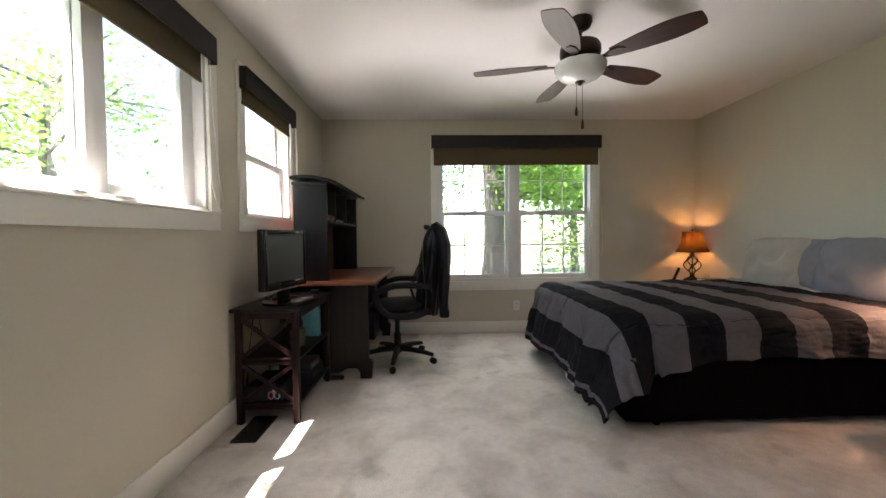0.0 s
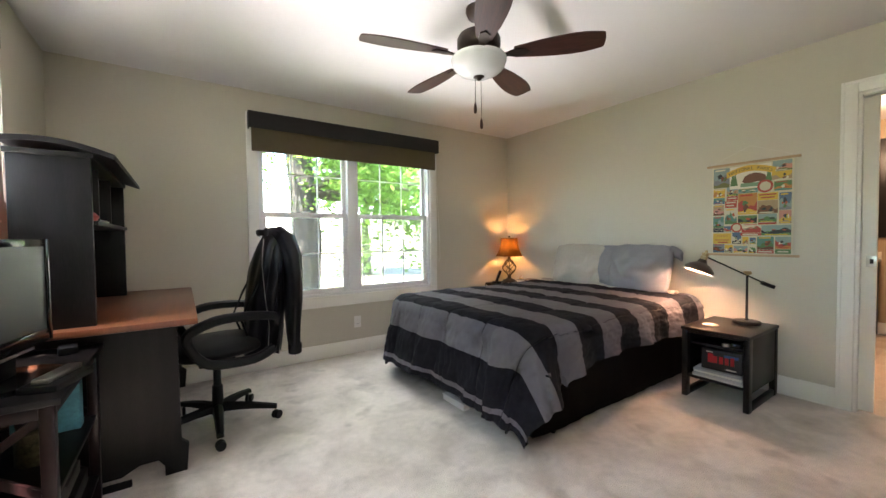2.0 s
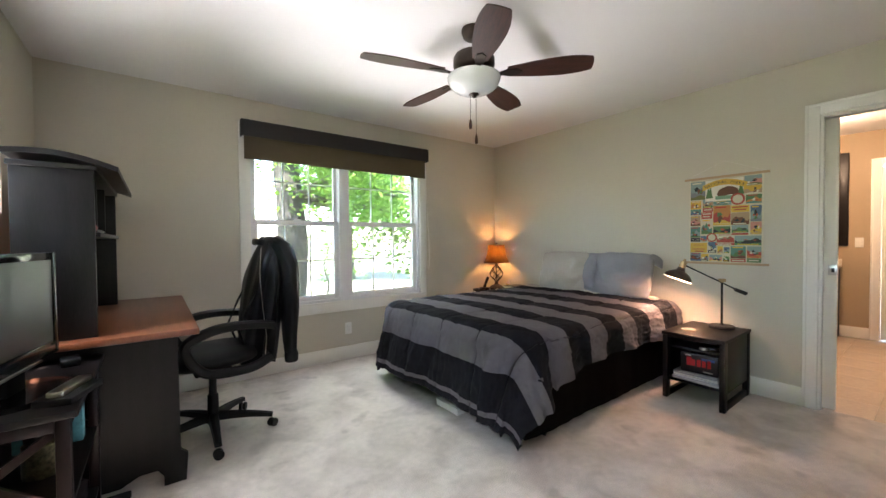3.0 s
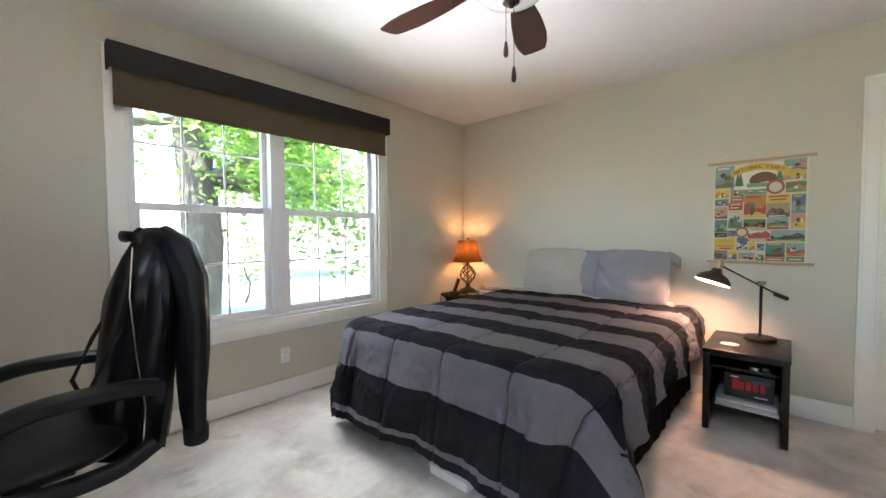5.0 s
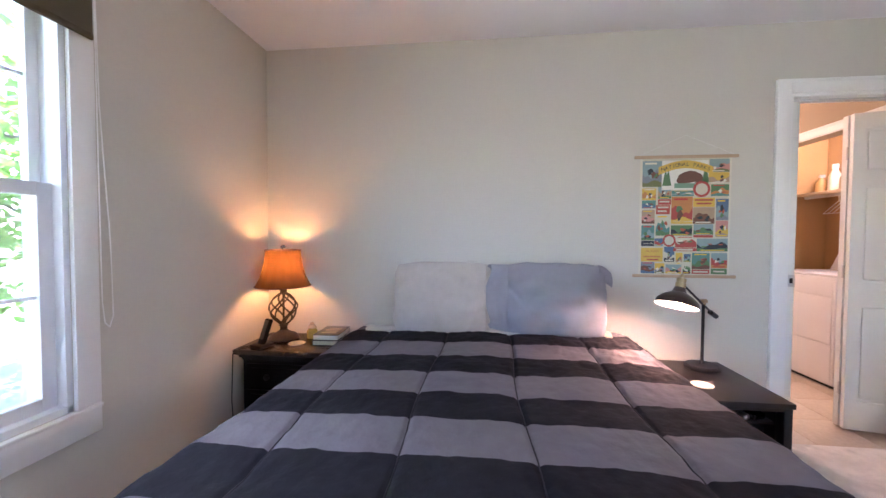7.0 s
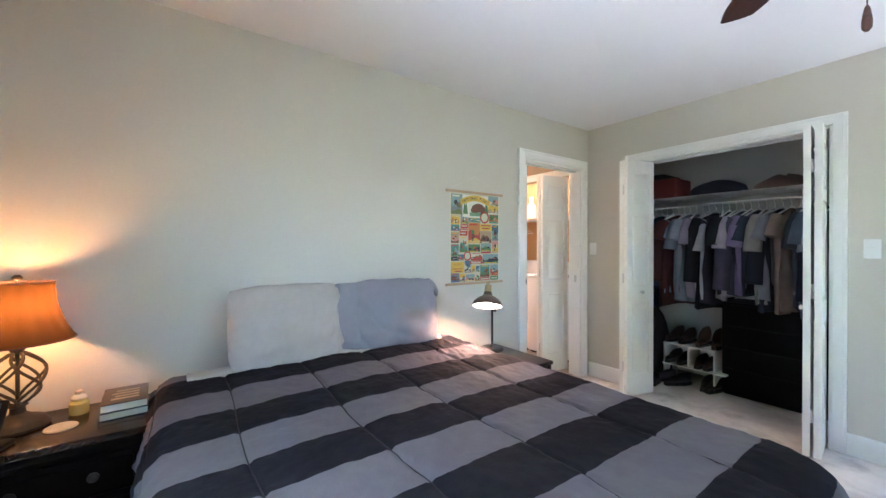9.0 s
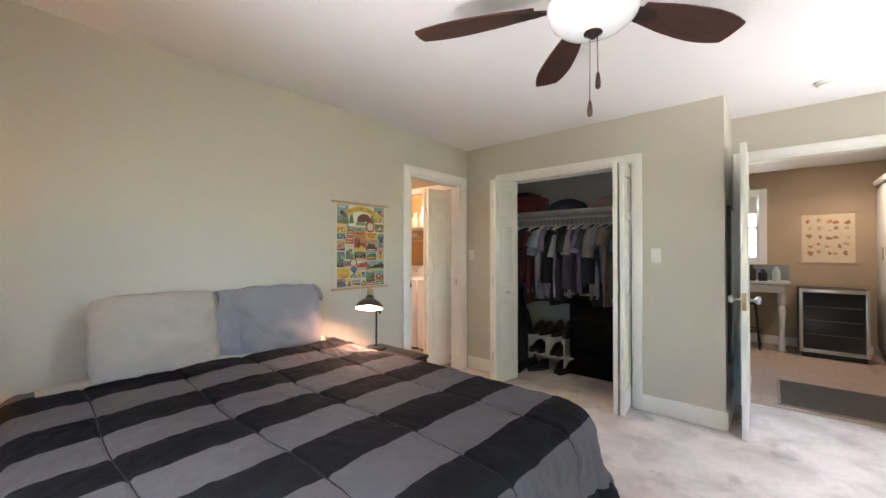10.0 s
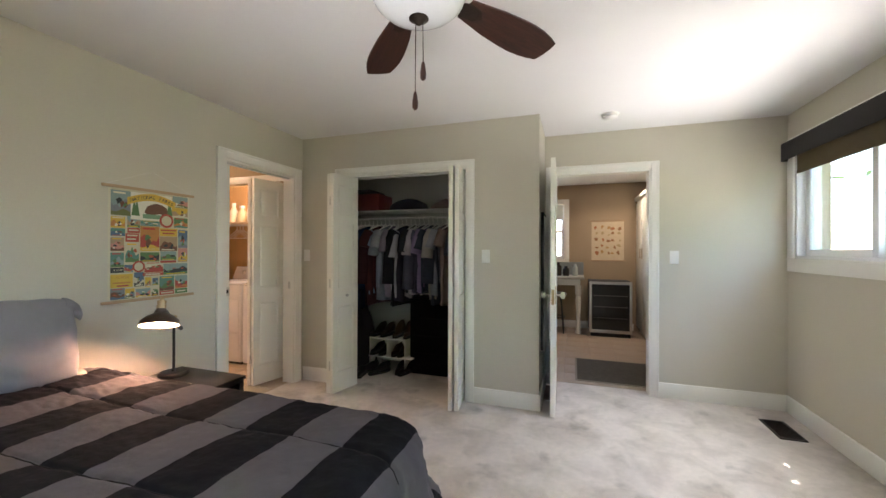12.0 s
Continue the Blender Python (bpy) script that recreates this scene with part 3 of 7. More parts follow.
bifold("bifold_closet_door", "white panelled bifold closet door, folded open", (2.822, 0.725), (2.806, 1.045), (2.765, 1.055), (2.70, 0.745))
bifold("bifold_closet_door", "white panelled bifold closet door, folded open beside the switch", (1.622, 0.735), (1.592, 1.035), (1.640, 1.045), (1.672, 0.742))
bifold("bifold_laundry_door", "white panelled bifold laundry door, folded open", (3.53, 0.82), (3.60, 1.13), (3.645, 1.13), (3.66, 0.80), height=1.99)
bifold("bifold_laundry_door", "white panelled bifold laundry door, folded open at the far end", (5.02, 0.74), (5.0, 1.05), (4.955, 1.05), (4.93, 0.74), height=1.99)
bm = bmesh.new()
box(bm, 1.66, 2.80, 0.715, 0.742, 2.004, 2.0255)
tagged(part("bifold_track", bm, WIRE), "white metal track over the closet opening", "door track", kind="structure")

# pocket door, almost wholly in its wall
pd = thing("door_1", "white pocket door slid into the wall with a nickel latch", "door", pose(E + 0.06, 1.615, 0.01), kind="structure")
bm = bmesh.new()
box(bm, -0.018, 0.018, 0.0, 0.067, 0, 2.0, bevel=0.002)
part("slab", bm, DOORW, pd)
bm = bmesh.new()
box(bm, -0.0205, 0.0205, -0.002, 0.045, 0.93, 1.0, bevel=0.002)
part("latch", bm, CHROME, pd, "square brushed nickel latch")
bm = bmesh.new()
box(bm, -0.023, -0.0195, 0.012, 0.028, 0.95, 0.98, bevel=0.001)
part("latch_pull", bm, MATTEBLK, pd)
bm = bmesh.new()
box(bm, E + 0.045, E + 0.075, LD[0] + 0.019, LD[1] - 0.02, 2.012, 2.0235)
tagged(part("pocket_track", bm, WIRE), "pale metal pocket door track", "door track", kind="structure")
bm = bmesh.new()
box(bm, E + 0.035, E + 0.06, LD[0] + 0.018, LD[0] + 0.021, 0.93, 1.0)
tagged(part("strike_plate", bm, CHROME), "small nickel strike plate on the jamb", "strike plate", kind="structure")

# bedroom door, swung into the room
md = thing("door_2", "white panelled bedroom door standing open with crystal knobs", "door", pose(0.862, 0.125, 0.012, 0, 0, 91.2), kind="structure")
panel_leaf(md, "slab", 0.77, 2.035, 0.036, SIX, 2, stile=0.1)
boxpart("back_plate", (0.69, 0.73, 0.018, 0.021, 0.88, 1.02), BRASS, md, 0.004)
boxpart("back_plate", (0.69, 0.73, -0.021, -0.018, 0.88, 1.02), BRASS, md, 0.004)
for s in (1, -1):
    bm = bmesh.new()
    lathe(bm, [(0.012, 0), (0.009, 0.02), (0.010, 0.035), (0.024, 0.042), (0.029, 0.055), (0.024, 0.068), (0.010, 0.072)], 12)
    part("knob", bm, CHROME, md, "faceted glass door knob", m=pose(0.71, s * 0.02, 0.95, -90 * s, 0, 0), smooth=20)
boxpart("latch_edge", (0.7685, 0.772, -0.012, 0.012, 0.88, 1.0), BRASS, md, 0.001)
for z in (0.22, 1.0, 1.78):
    hinge(md, 0.0, 0.02, z)
bm = bmesh.new()
tube(bm, [(0.62, 0.0, 0.07), (0.62, -0.06, 0.07)], 0.004, 6)
part("door_stop", bm, CHROME, md)


# ---- bed ----
BED_TOP = 0.655
bed = thing("bed", "queen bed with a black bed skirt on a castor frame", "bed", pose(2.3, 3.41, 0))
bm = bmesh.new()
box(bm, -0.96, 0.99, -0.73, 0.73, 0.36, 0.62, bevel=0.05)
part("mattress", bm, SHEET, bed)
bm = bmesh.new()
box(bm, -0.95, 0.99, -0.715, 0.715, 0.17, 0.358, bevel=0.02)
part("box_spring", bm, SKIRT, bed)
# gathered skirt along three sides
random.seed(4)
path = [(0.99, -0.785)] + [(0.99 - 1.95 * i / 90, -0.785) for i in range(1, 91)] + [(-0.96, -0.785 + 1.52 * i / 70) for i in range(1, 71)] + [(-0.96 + 1.95 * i / 90, 0.735) for i in range(1, 91)]
bm = bmesh.new()
loops = [[], [], []]
for i, (x, y) in enumerate(path):
    wv = 0.002 * math.sin(i * 0.9) + 0.005 * math.sin(i * 0.17 + 1) + 0.004 * noise.noise((x * 9, y * 9, 0))
    nx, ny = (0, -1) if i <= 90 else ((-1, 0) if i <= 160 else (0, 1))
    for k, (z, g) in enumerate(((0.37, 0.2), (0.2, 0.8), (0.03 + 0.012 * noise.noise((x * 3, y * 3, 2)), 1.5))):
        loops[k].append((x + nx * wv * g, y + ny * wv * g, z))
rings(bm, loops, close=False)
part("bed_skirt", bm, SKIRT, bed, "gathered black cloth skirt")
for x, y in ((-0.77, -0.765), (-0.77, 0.74), (0.2, -0.72), (0.2, 0.72)):
    leg = bmesh.new()
    box(leg, x - 0.018, x + 0.018, y - 0.018, y + 0.018, 0.06, 0.2, bevel=0.003)
    lg = part("leg", leg, MATTEBLK, bed)
    bm = bmesh.new()
    lathe(bm, [(0.01, -0.014), (0.028, -0.012), (0.03, 0), (0.028, 0.012), (0.01, 0.014)], 16)
    turn(bm, bm.verts, pose(x, y, 0.03, 90, 0, 20))
    part("castor", bm, BLACKPL, lg)


def drape(o, r=0.10, flare=0.10):
    """How far out and how far down a cloth lies, o past the edge that it hangs over."""
    if o <= 0:
        return 0.0, 0.0
    q = r * math.pi / 2
    if o < q:
        return r * math.sin(o / r), r * (1 - math.cos(o / r))
    return r + (o - q) * flare, r + (o - q) * math.sqrt(1 - flare * flare)


BOUNDS = [0, 0.10, 0.35, 0.58, 0.80, 1.01, 1.20, 1.40, 1.61, 1.82, 2.01, 2.21, 2.43, 2.46, 2.50]


def comforter():
    HEAD, FOOT, YS, YN = 3.25, 1.31, 2.635, 4.16
    L = HEAD - FOOT
    bounds = BOUNDS
    ss, which = [], []
    for i, (a, b) in enumerate(zip(bounds, bounds[1:])):
        n = max(2, round((b - a) / 0.017))
        for k in range(n):
            ss.append(a + (b - a) * k / n)
            which.append((i + 1) % 2)
    ss.append(bounds[-1])
    nv = 320
    v0, v1 = -0.46, (YN - YS) + 0.40
    vs = [v0 + (v1 - v0) * k / nv for k in range(nv + 1)]
    seams = [-0.12, 0.265, 0.645, 0.995, 1.345, 1.66]
    bm = bmesh.new()
    grid = []
    for s in ss:
        row = []
        for v in vs:
            wid = YN - YS
            a = max(s - L, 0)
            b = v - wid if v > wid else (v if v < 0 else 0.0)
            # the hem runs slack: longer at the corners, shorter along the side
            slack = 0.34 * min(1, s / 1.9) ** 1.5 if b > 0 else 0.32 * min(1, max(0, (s - 1.40) / 0.55)) ** 1.5
            trim = 0.67 + slack + 0.07 * noise.noise((s * 1.3, 3, v)) if b else 1.0
            b *= trim
            # the mattress corners are round
            sign = 1 if v > wid / 2 else -1
            RC, PN = (0.22, 3.2) if sign > 0 else (0.17, 3.7)
            ca, cb = max(s - (L - RC), 0), max(abs(v - wid / 2) - (wid / 2 - RC), 0) * trim
            if ca > 0 and cb > 0:
                hyp = (ca ** PN + cb ** PN) ** (1 / PN)
                o = hyp - RC
                ln = math.hypot(ca, cb)
                nx, ny = ca / ln, sign * cb / ln
                flat = min(1.0, RC / hyp)
                bx, by = HEAD - (L - RC) - ca * flat, YS + wid / 2 + sign * (wid / 2 - RC + cb * flat)
            else:
                o = max(a, abs(b))
                nx, ny = (1, 0) if a > 0 else (0, sign)
                bx, by = HEAD - min(s, L), YS + min(max(v, 0), wid)
            o = max(o, 0.0)
            out, down = drape(o, 0.095, 0.11 + (0.05 if a else 0) + ((0.15 if sign < 0 else 0.04) if ca > 0 and cb > 0 else 0) * min(1, 4 * ca, 4 * cb))
            wob = 0.0
            if o > 0.06:
                k = min(1, (o - 0.06) * 3.5)
                along = v * (1 if nx > 0.5 else 0.3) - s * (1 if abs(ny) > 0.5 else 0.3)
                wob = k * (0.050 * noise.noise((along * 4.2, o * 0.9, 2)) + 0.016 * noise.noise((along * 11, o * 2.0, 8)) + 0.004 * noise.noise((along * 24, o * 3.0, 4)))
                if ca > 0 and cb > 0:
                    wob += k * 0.035 * math.sin(math.atan2(cb, ca) * 7 + 0.6)
            x = bx - nx * (out + wob)
            y = by + ny * (out + wob)
            z = BED_TOP - down
            soft = 0.008 * noise.noise((s * 3, v * 3, 0)) + 0.007 * noise.noise((s * 9, v * 9, 5)) + 0.003 * noise.noise((s * 40, v * 25, 5))
            dv = min(abs(v - q + 0.012 * math.sin(s * 5)) for q in seams)
            puff = 0.0035 * (1 - math.exp(-(dv / 0.075) ** 2)) - 0.010 * math.exp(-(dv / 0.008) ** 2)
            puff += 0.005 * noise.noise((s * 16, v * 3, 11)) * math.exp(-(dv / 0.09) ** 2) * min(1, dv / 0.012)
            crease = 0.004 * math.exp(-((s - 0.95 - 0.1 * math.sin(v * 4)) / 0.012) ** 2)
            crumple = 0.018 * abs(noise.noise((s * 7 + v * 4, v * 22 - s * 6, 3))) * math.exp(-((s - 0.35) / 0.35) ** 2) * math.exp(-((v - 0.15) / 0.3) ** 2)
            wrinkle = 0.005 * noise.noise((s * 20 + v * 9, v * 26 - s * 5, 5)) * (1.0 if o > 0.05 else 0.45)
            lift = soft + puff - crease + crumple + wrinkle
            # rounded crown over the whole bed
            cr = 0.015 * math.sin(math.pi * min(max(v / wid, 0), 1))
            if o < 0.1:
                z += lift + cr
            else:
                x -= nx * lift * 1.5
                y += ny * lift * 1.5
            z = max(z, 0.012 + 0.01 * abs(math.sin(v * 21)))
            row.append(bm.verts.new((x - 2.3, y - 3.41, z)))
        grid.append(row)
    co = [[v.co.copy() for v in row] for row in grid]
    bm.free()
    ob = thing("comforter", "quilted comforter in charcoal and grey stripes spread over the bed", "comforter", pose(2.3, 3.41, 0))
    start = 0
    for i in range(1, len(ss)):
        if i == len(ss) - 1 or which[i] != which[i - 1]:
            bm = bmesh.new()
            g = [[bm.verts.new(c) for c in row] for row in co[start:i + 1]]
            for p in range(i - start):
                for q in range(nv):
                    bm.faces.new((g[p][q], g[p + 1][q], g[p + 1][q + 1], g[p][q + 1])).smooth = True
            sp = part("stripe_panel", bm, STRIPE_L if which[start] else STRIPE_D, ob, "grey stripe panel" if which[start] else "charcoal stripe panel", smooth=80)
            so = sp.modifiers.new("thick", "SOLIDIFY")
            so.thickness, so.offset = 0.02, -1
            start = i
    # thin dark lines laid in the sunk seams along the bed
    seam_dark = plain((0.014, 0.0135, 0.015), 0.9)
    for q in seams:
        pts = []
        for i, s in enumerate(ss):
            k = min(max((q - 0.012 * math.sin(s * 5) - v0) / (v1 - v0) * nv, 0), nv - 1)
            j = int(k)
            pts.append(co[i][j].lerp(co[i][j + 1], k - j))
        bm = bmesh.new()
        tube(bm, pts, 0.0024, 6)
        part("seam_line", bm, seam_dark, ob, "thin dark line along a quilting seam")


comforter()


def pillow(name, label, w, h, t, material, m, seed, flap, ends=()):
    ob = thing(name, label, "pillow", m)
    bm = bmesh.new()
    n = 44
    for side in (1, -1):
        g = []
        for i in range(n + 1):
            row = []
            for j in range(n + 1):
                u, v = 2 * i / n - 1, 2 * j / n - 1
                th = max(0, (1 - abs(u) ** 2.5)) ** 0.6 * max(0, (1 - abs(v) ** 2.2)) ** 0.65
                pin = 1 - 0.05 * (1 - abs(u)) * v * v
                fold = 0.018 * noise.noise((u * 2.4 + seed, v * 2.4, side)) + 0.013 * math.sin((u * 4.0 + v * 6.0) + 4 * noise.noise((u * 1.5, v * 1.5, seed)) + seed) * (1 - abs(v))
                ridge = max(0.0, math.sin(8.5 * (0.75 * u * (flap or -1) - 0.62 * v) + 3.2 * noise.noise((u * 1.3 + seed, v * 1.1, 4)) + seed)) ** 4
                fold += 0.034 * ridge * max(0.0, 0.35 + 0.65 * u * (flap or -1)) * (0.55 - 0.45 * v)
                y = u * w / 2 * (1 - 0.07 * v ** 4) * pin + 0.012 * noise.noise((seed, v * 2, u))
                z = h / 2 + v * h / 2 * (1 - 0.09 * u ** 4) + 0.008 * noise.noise((u * 3, seed, v))
                row.append(bm.verts.new((side * (t / 2 * th) + fold * th, y, z)))
            g.append(row)
        for i in range(n):
            for j in range(n):
                bm.faces.new((g[i][j], g[i + 1][j], g[i + 1][j + 1], g[i][j + 1]))
    bmesh.ops.remove_doubles(bm, verts=bm.verts, dist=0.0015)
    part("cushion", bm, material, ob, smooth=80)
    # loose open ends of the case
    for end in ends:
        bm = bmesh.new()
        loops = []
        for k in range(8):
            f = k / 7
            y = end * (w / 2 - 0.05 + (0.115 if end > 0 else 0.080) * f)
            ring = []
            for q in range(48):
                a = 2 * math.pi * q / 48
                ruck = 1 + 0.45 * noise.noise((2.2 * math.cos(a), 2.2 * math.sin(a) + seed, f * 2.5))
                ring.append((0.050 * (1 - 0.35 * f) * math.cos(a) * ruck + (0.05 if end < 0 else -0.03) * f, y + 0.018 * math.sin(3 * a + seed) * f, h * 0.5 + (h * 0.47 - 0.02 * f) * math.sin(a) + 0.03 * f * noise.noise((a, seed, 1))))
            loops.append(ring)
        rings(bm, loops, caps=False)
        fl = part("open_end", bm, material, ob, "loose open end of the pillowcase", smooth=80)
        sol = fl.modifiers.new("thick", "SOLIDIFY")
        sol.thickness = 0.003
    return ob


pillow("pillow", "cream pillow propped upright against the wall", 0.60, 0.43, 0.17, SHEET, pose(3.12, 3.655, 0.655, 0, 14, 2), 1.0, 0, (-1,))
pillow("pillow", "grey pillow propped upright against the wall", 0.60, 0.43, 0.17, GREYCASE, pose(3.115, 3.03, 0.655, 0, 14, -4), 5.0, 1, (1,))
curl = bmesh.new()
rings(curl, [[(0.012 + 0.030 * f + (0.034 - 0.010 * f) * math.cos(a) * (1 + 0.25 * math.sin(3 * a + 4 * f)), -0.265 - 0.075 * f, 0.375 - 0.035 * f * f + (0.050 - 0.008 * f) * math.sin(a)) for a in [2 * math.pi * q / 20 for q in range(20)]] for f in [k / 6 for k in range(7)]], caps=False)
fold = part("curled_corner", curl, GREYCASE, bpy.data.objects["pillow.001"], "curled loose corner of the pillowcase", smooth=80)
fold.modifiers.new("thick", "SOLIDIFY").thickness = 0.003
bm = bmesh.new()
loops = []
for i in range(25):
    f = i / 24
    y = 2.70 - 3.41 + 1.42 * f
    loops.append([(0.86 + 0.045 * math.cos(a), y, 0.662 + 0.022 * math.sin(a) * (1 + 0.4 * noise.noise((f * 9, a, 0)))) for a in [2 * math.pi * q / 14 for q in range(14)]])
rings(bm, loops)
part("folded_sheet", bm, SHEET, bed, "cream sheet showing at the head", smooth=70)
# plain box in place of something ragged and white by the hem
bm = bmesh.new()
box(bm, 1.265, 1.42, 3.16, 3.40, 0.004, 0.042, bevel=0.004)
box(bm, 1.26, 1.425, 3.155, 3.405, 0.042, 0.052, bevel=0.004)
tagged(part("white_hem_piece", bm, WHITEPL), "ragged white piece under the bed hem, built as a low box", "box")


# ---- bedside table by the laundry door ----
ns = thing("bedside_table", "black wooden bedside table with open shelves", "bedside table", pose(2.72, 2.07, 0))
boxpart("top", (-0.012, 0.56, -0.008, 0.398, 0.478, 0.502), BLACKWOOD, ns, 0.003)
for y in (0.0, 0.365):
    boxpart("side_panel", (0.05, 0.50, y, y + 0.025, 0.12, 0.478), BLACKWOOD, ns)
    boxpart("leg", (0.0, 0.055, y - 0.004, y + 0.03, 0.0, 0.478), BLACKWOOD, ns)
    boxpart("leg", (0.495, 0.55, y - 0.004, y + 0.03, 0.0, 0.478), BLACKWOOD, ns)
    boxpart("foot_rail", (0.055, 0.495, y, y + 0.026, 0.0, 0.045), BLACKWOOD, ns)
boxpart("shelf", (0.01, 0.52, 0.03, 0.36, 0.14, 0.158), BLACKWOOD, ns)
boxpart("shelf", (0.06, 0.52, 0.03, 0.36, 0.375, 0.39), BLACKWOOD, ns)
boxpart("back_panel", (0.52, 0.53, 0.03, 0.36, 0.12, 0.478), BLACKWOOD, ns)
boxpart("front_rail", (0.0, 0.02, 0.03, 0.36, 0.46, 0.478), BLACKWOOD, ns)

cb = thing("camera_box", "black cardboard box with red bar lettering on the lower shelf", "box", pose(2.80, 2.13, 0.212, 0, 0, 3))
boxpart("carton", (0, 0.14, 0, 0.235, 0, 0.142), plain((0.015, 0.015, 0.018), 0.35), cb, 0.002)
RED = plain((0.45, 0.012, 0.02), 0.4)
boxpart("blue_arc", (-0.002, 0.0, 0.02, 0.10, 0.10, 0.118), plain((0.03, 0.08, 0.25), 0.4), cb, 0.0)
for i, (w, hh) in enumerate(((0.038, 0.062), (0.026, 0.048), (0.028, 0.050), (0.026, 0.048), (0.024, 0.056))):
    yy = 0.195 - i * 0.033
    boxpart("red_bar", (-0.003, 0.0, yy - w * 0.85, yy, 0.052 - 0.1 * (hh - 0.05), 0.052 + hh), RED, cb, 0.0)
boxpart("white_line", (-0.003, 0, 0.03, 0.09, 0.018, 0.024), PAPER, cb, 0.0)
boxpart("white_line", (-0.003, 0, 0.165, 0.205, 0.122, 0.128), PAPER, cb, 0.0)
for i, (z, d, w, mt) in enumerate(((0.158, 0.27, 0.30, (0.62, 0.62, 0.60)), (0.171, 0.26, 0.29, (0.5, 0.5, 0.52)), (0.184, 0.28, 0.285, (0.68, 0.67, 0.63)), (0.198, 0.24, 0.28, (0.35, 0.36, 0.38)))):
    mg = bmesh.new()
    box(mg, 0, d, 0, w, 0, 0.012, bevel=0.002)
    ob = part("magazine", mg, plain(mt, 0.45))
    ob.matrix_basis = pose(2.735 + 0.008 * i, 2.105 + 0.006 * i, z, 0, 0, (-2, 1.5, -1, 2)[i])
    tagged(ob, "pale magazine in a stack on the lower shelf", "magazine", "stack of magazines")
bm = bmesh.new()
box(bm, 0, 0.06, 0, 0.07, 0, 0.028, bevel=0.008)
ob = part("charger", bm, GLOSSBLK)
ob.matrix_basis = pose(2.80, 2.12, 0.391, 0, 0, 20)
tagged(ob, "small glossy black charger on the upper shelf", "charger")
bm = bmesh.new()
lathe(bm, [(0.02, 0), (0.026, 0.006), (0.024, 0.02), (0.012, 0.026)], 16)
ob = part("watch", bm, CHROME)
ob.matrix_basis = pose(2.80, 2.22, 0.391)
tagged(ob, "shiny metal watch on the upper shelf", "watch")


def coaster(x, y, z):
    bm = bmesh.new()
    lathe(bm, [(0.001, 0), (0.047, 0), (0.05, 0.003), (0.047, 0.006), (0.001, 0.007)], 32)
    ob = part("coaster", bm, mat("sandstone", (0.42, 0.38, 0.30), 0.9, vary=0.12, scale=30, fine=200, bump=0.2))
    ob.matrix_basis = pose(x, y, z)
    tagged(ob, "round cream sandstone coaster on the table top", "coaster", "coasters")


coaster(2.89, 2.35, 0.502)

# reading lamp
rl = thing("reading_lamp", "matte black adjustable desk lamp with brass joints, lit", "desk lamp", pose(3.15, 2.215, 0.502))
bm = bmesh.new()
lathe(bm, [(0.001, 0), (0.082, 0), (0.086, 0.004), (0.085, 0.018), (0.078, 0.024), (0.014, 0.027), (0.009, 0.04)], 36)
part("base", bm, MATTEBLK, rl)
bm = bmesh.new()
tube(bm, [(0, 0, 0.03), (0, 0, 0.36)], 0.008, 12)
part("pole", bm, MATTEBLK, rl)
bm = bmesh.new()
tube(bm, [(0, 0, 0.355), (0, 0, 0.385)], 0.012, 12)
tube(bm, [(0.014, -0.018, 0.372), (-0.014, 0.018, 0.372)], 0.013, 12)
part("joint", bm, BRASS, rl, "antique brass joint")
SH = Vector((-0.19, 0.215, 0.458))
CW = Vector((0.085, -0.10, 0.285))
bm = bmesh.new()
tube(bm, [SH + Vector((0.012, -0.012, 0.035)), CW], 0.0055, 10)
part("arm", bm, MATTEBLK, rl)
bm = bmesh.new()
d = (CW - SH).normalized()
tube(bm, [CW - d * 0.045, CW - d * 0.03, CW + d * 0.03, CW + d * 0.038], 0.014, 12)
part("counterweight", bm, MATTEBLK, rl)
shade_m = Matrix.Translation(SH) @ Matrix.Rotation(radians(20), 4, Vector((0.75, 0.65, 0))) @ Matrix.Scale(1.12, 4)
bm = bmesh.new()
lathe(bm, [(0.022, 0.01), (0.030, -0.012), (0.062, -0.030), (0.084, -0.052), (0.090, -0.075), (0.087, -0.075), (0.080, -0.052), (0.058, -0.034), (0.024, -0.018)], 32, caps=False)
part("shade", bm, plain((0.060, 0.040, 0.030), 0.38), rl, "dark bronze dome shade", m=shade_m)
bm = bmesh.new()
lathe(bm, [(0.086, -0.0755), (0.0785, -0.053), (0.057, -0.0355), (0.024, -0.0195)], 32, caps=False)
part("shade_lining", bm, WHITEPL, rl, "white inside of the shade", m=shade_m)
bm = bmesh.new()
lathe(bm, [(0.02, 0.005), (0.022, 0.03), (0.019, 0.032), (0.021, 0.052), (0.012, 0.056), (0.006, 0.075)], 20)
part("socket_cap", bm, BRASS, rl, "brass socket cap", m=shade_m)
bm = bmesh.new()
lathe(bm, [(0.012, -0.016), (0.030, -0.030), (0.038, -0.042), (0.034, -0.056), (0.018, -0.064), (0.004, -0.066)], 20)
part("bulb", bm, glow("bulb_reading", (1.0, 0.58, 0.36), 8.5), rl, "glowing bulb", m=shade_m)


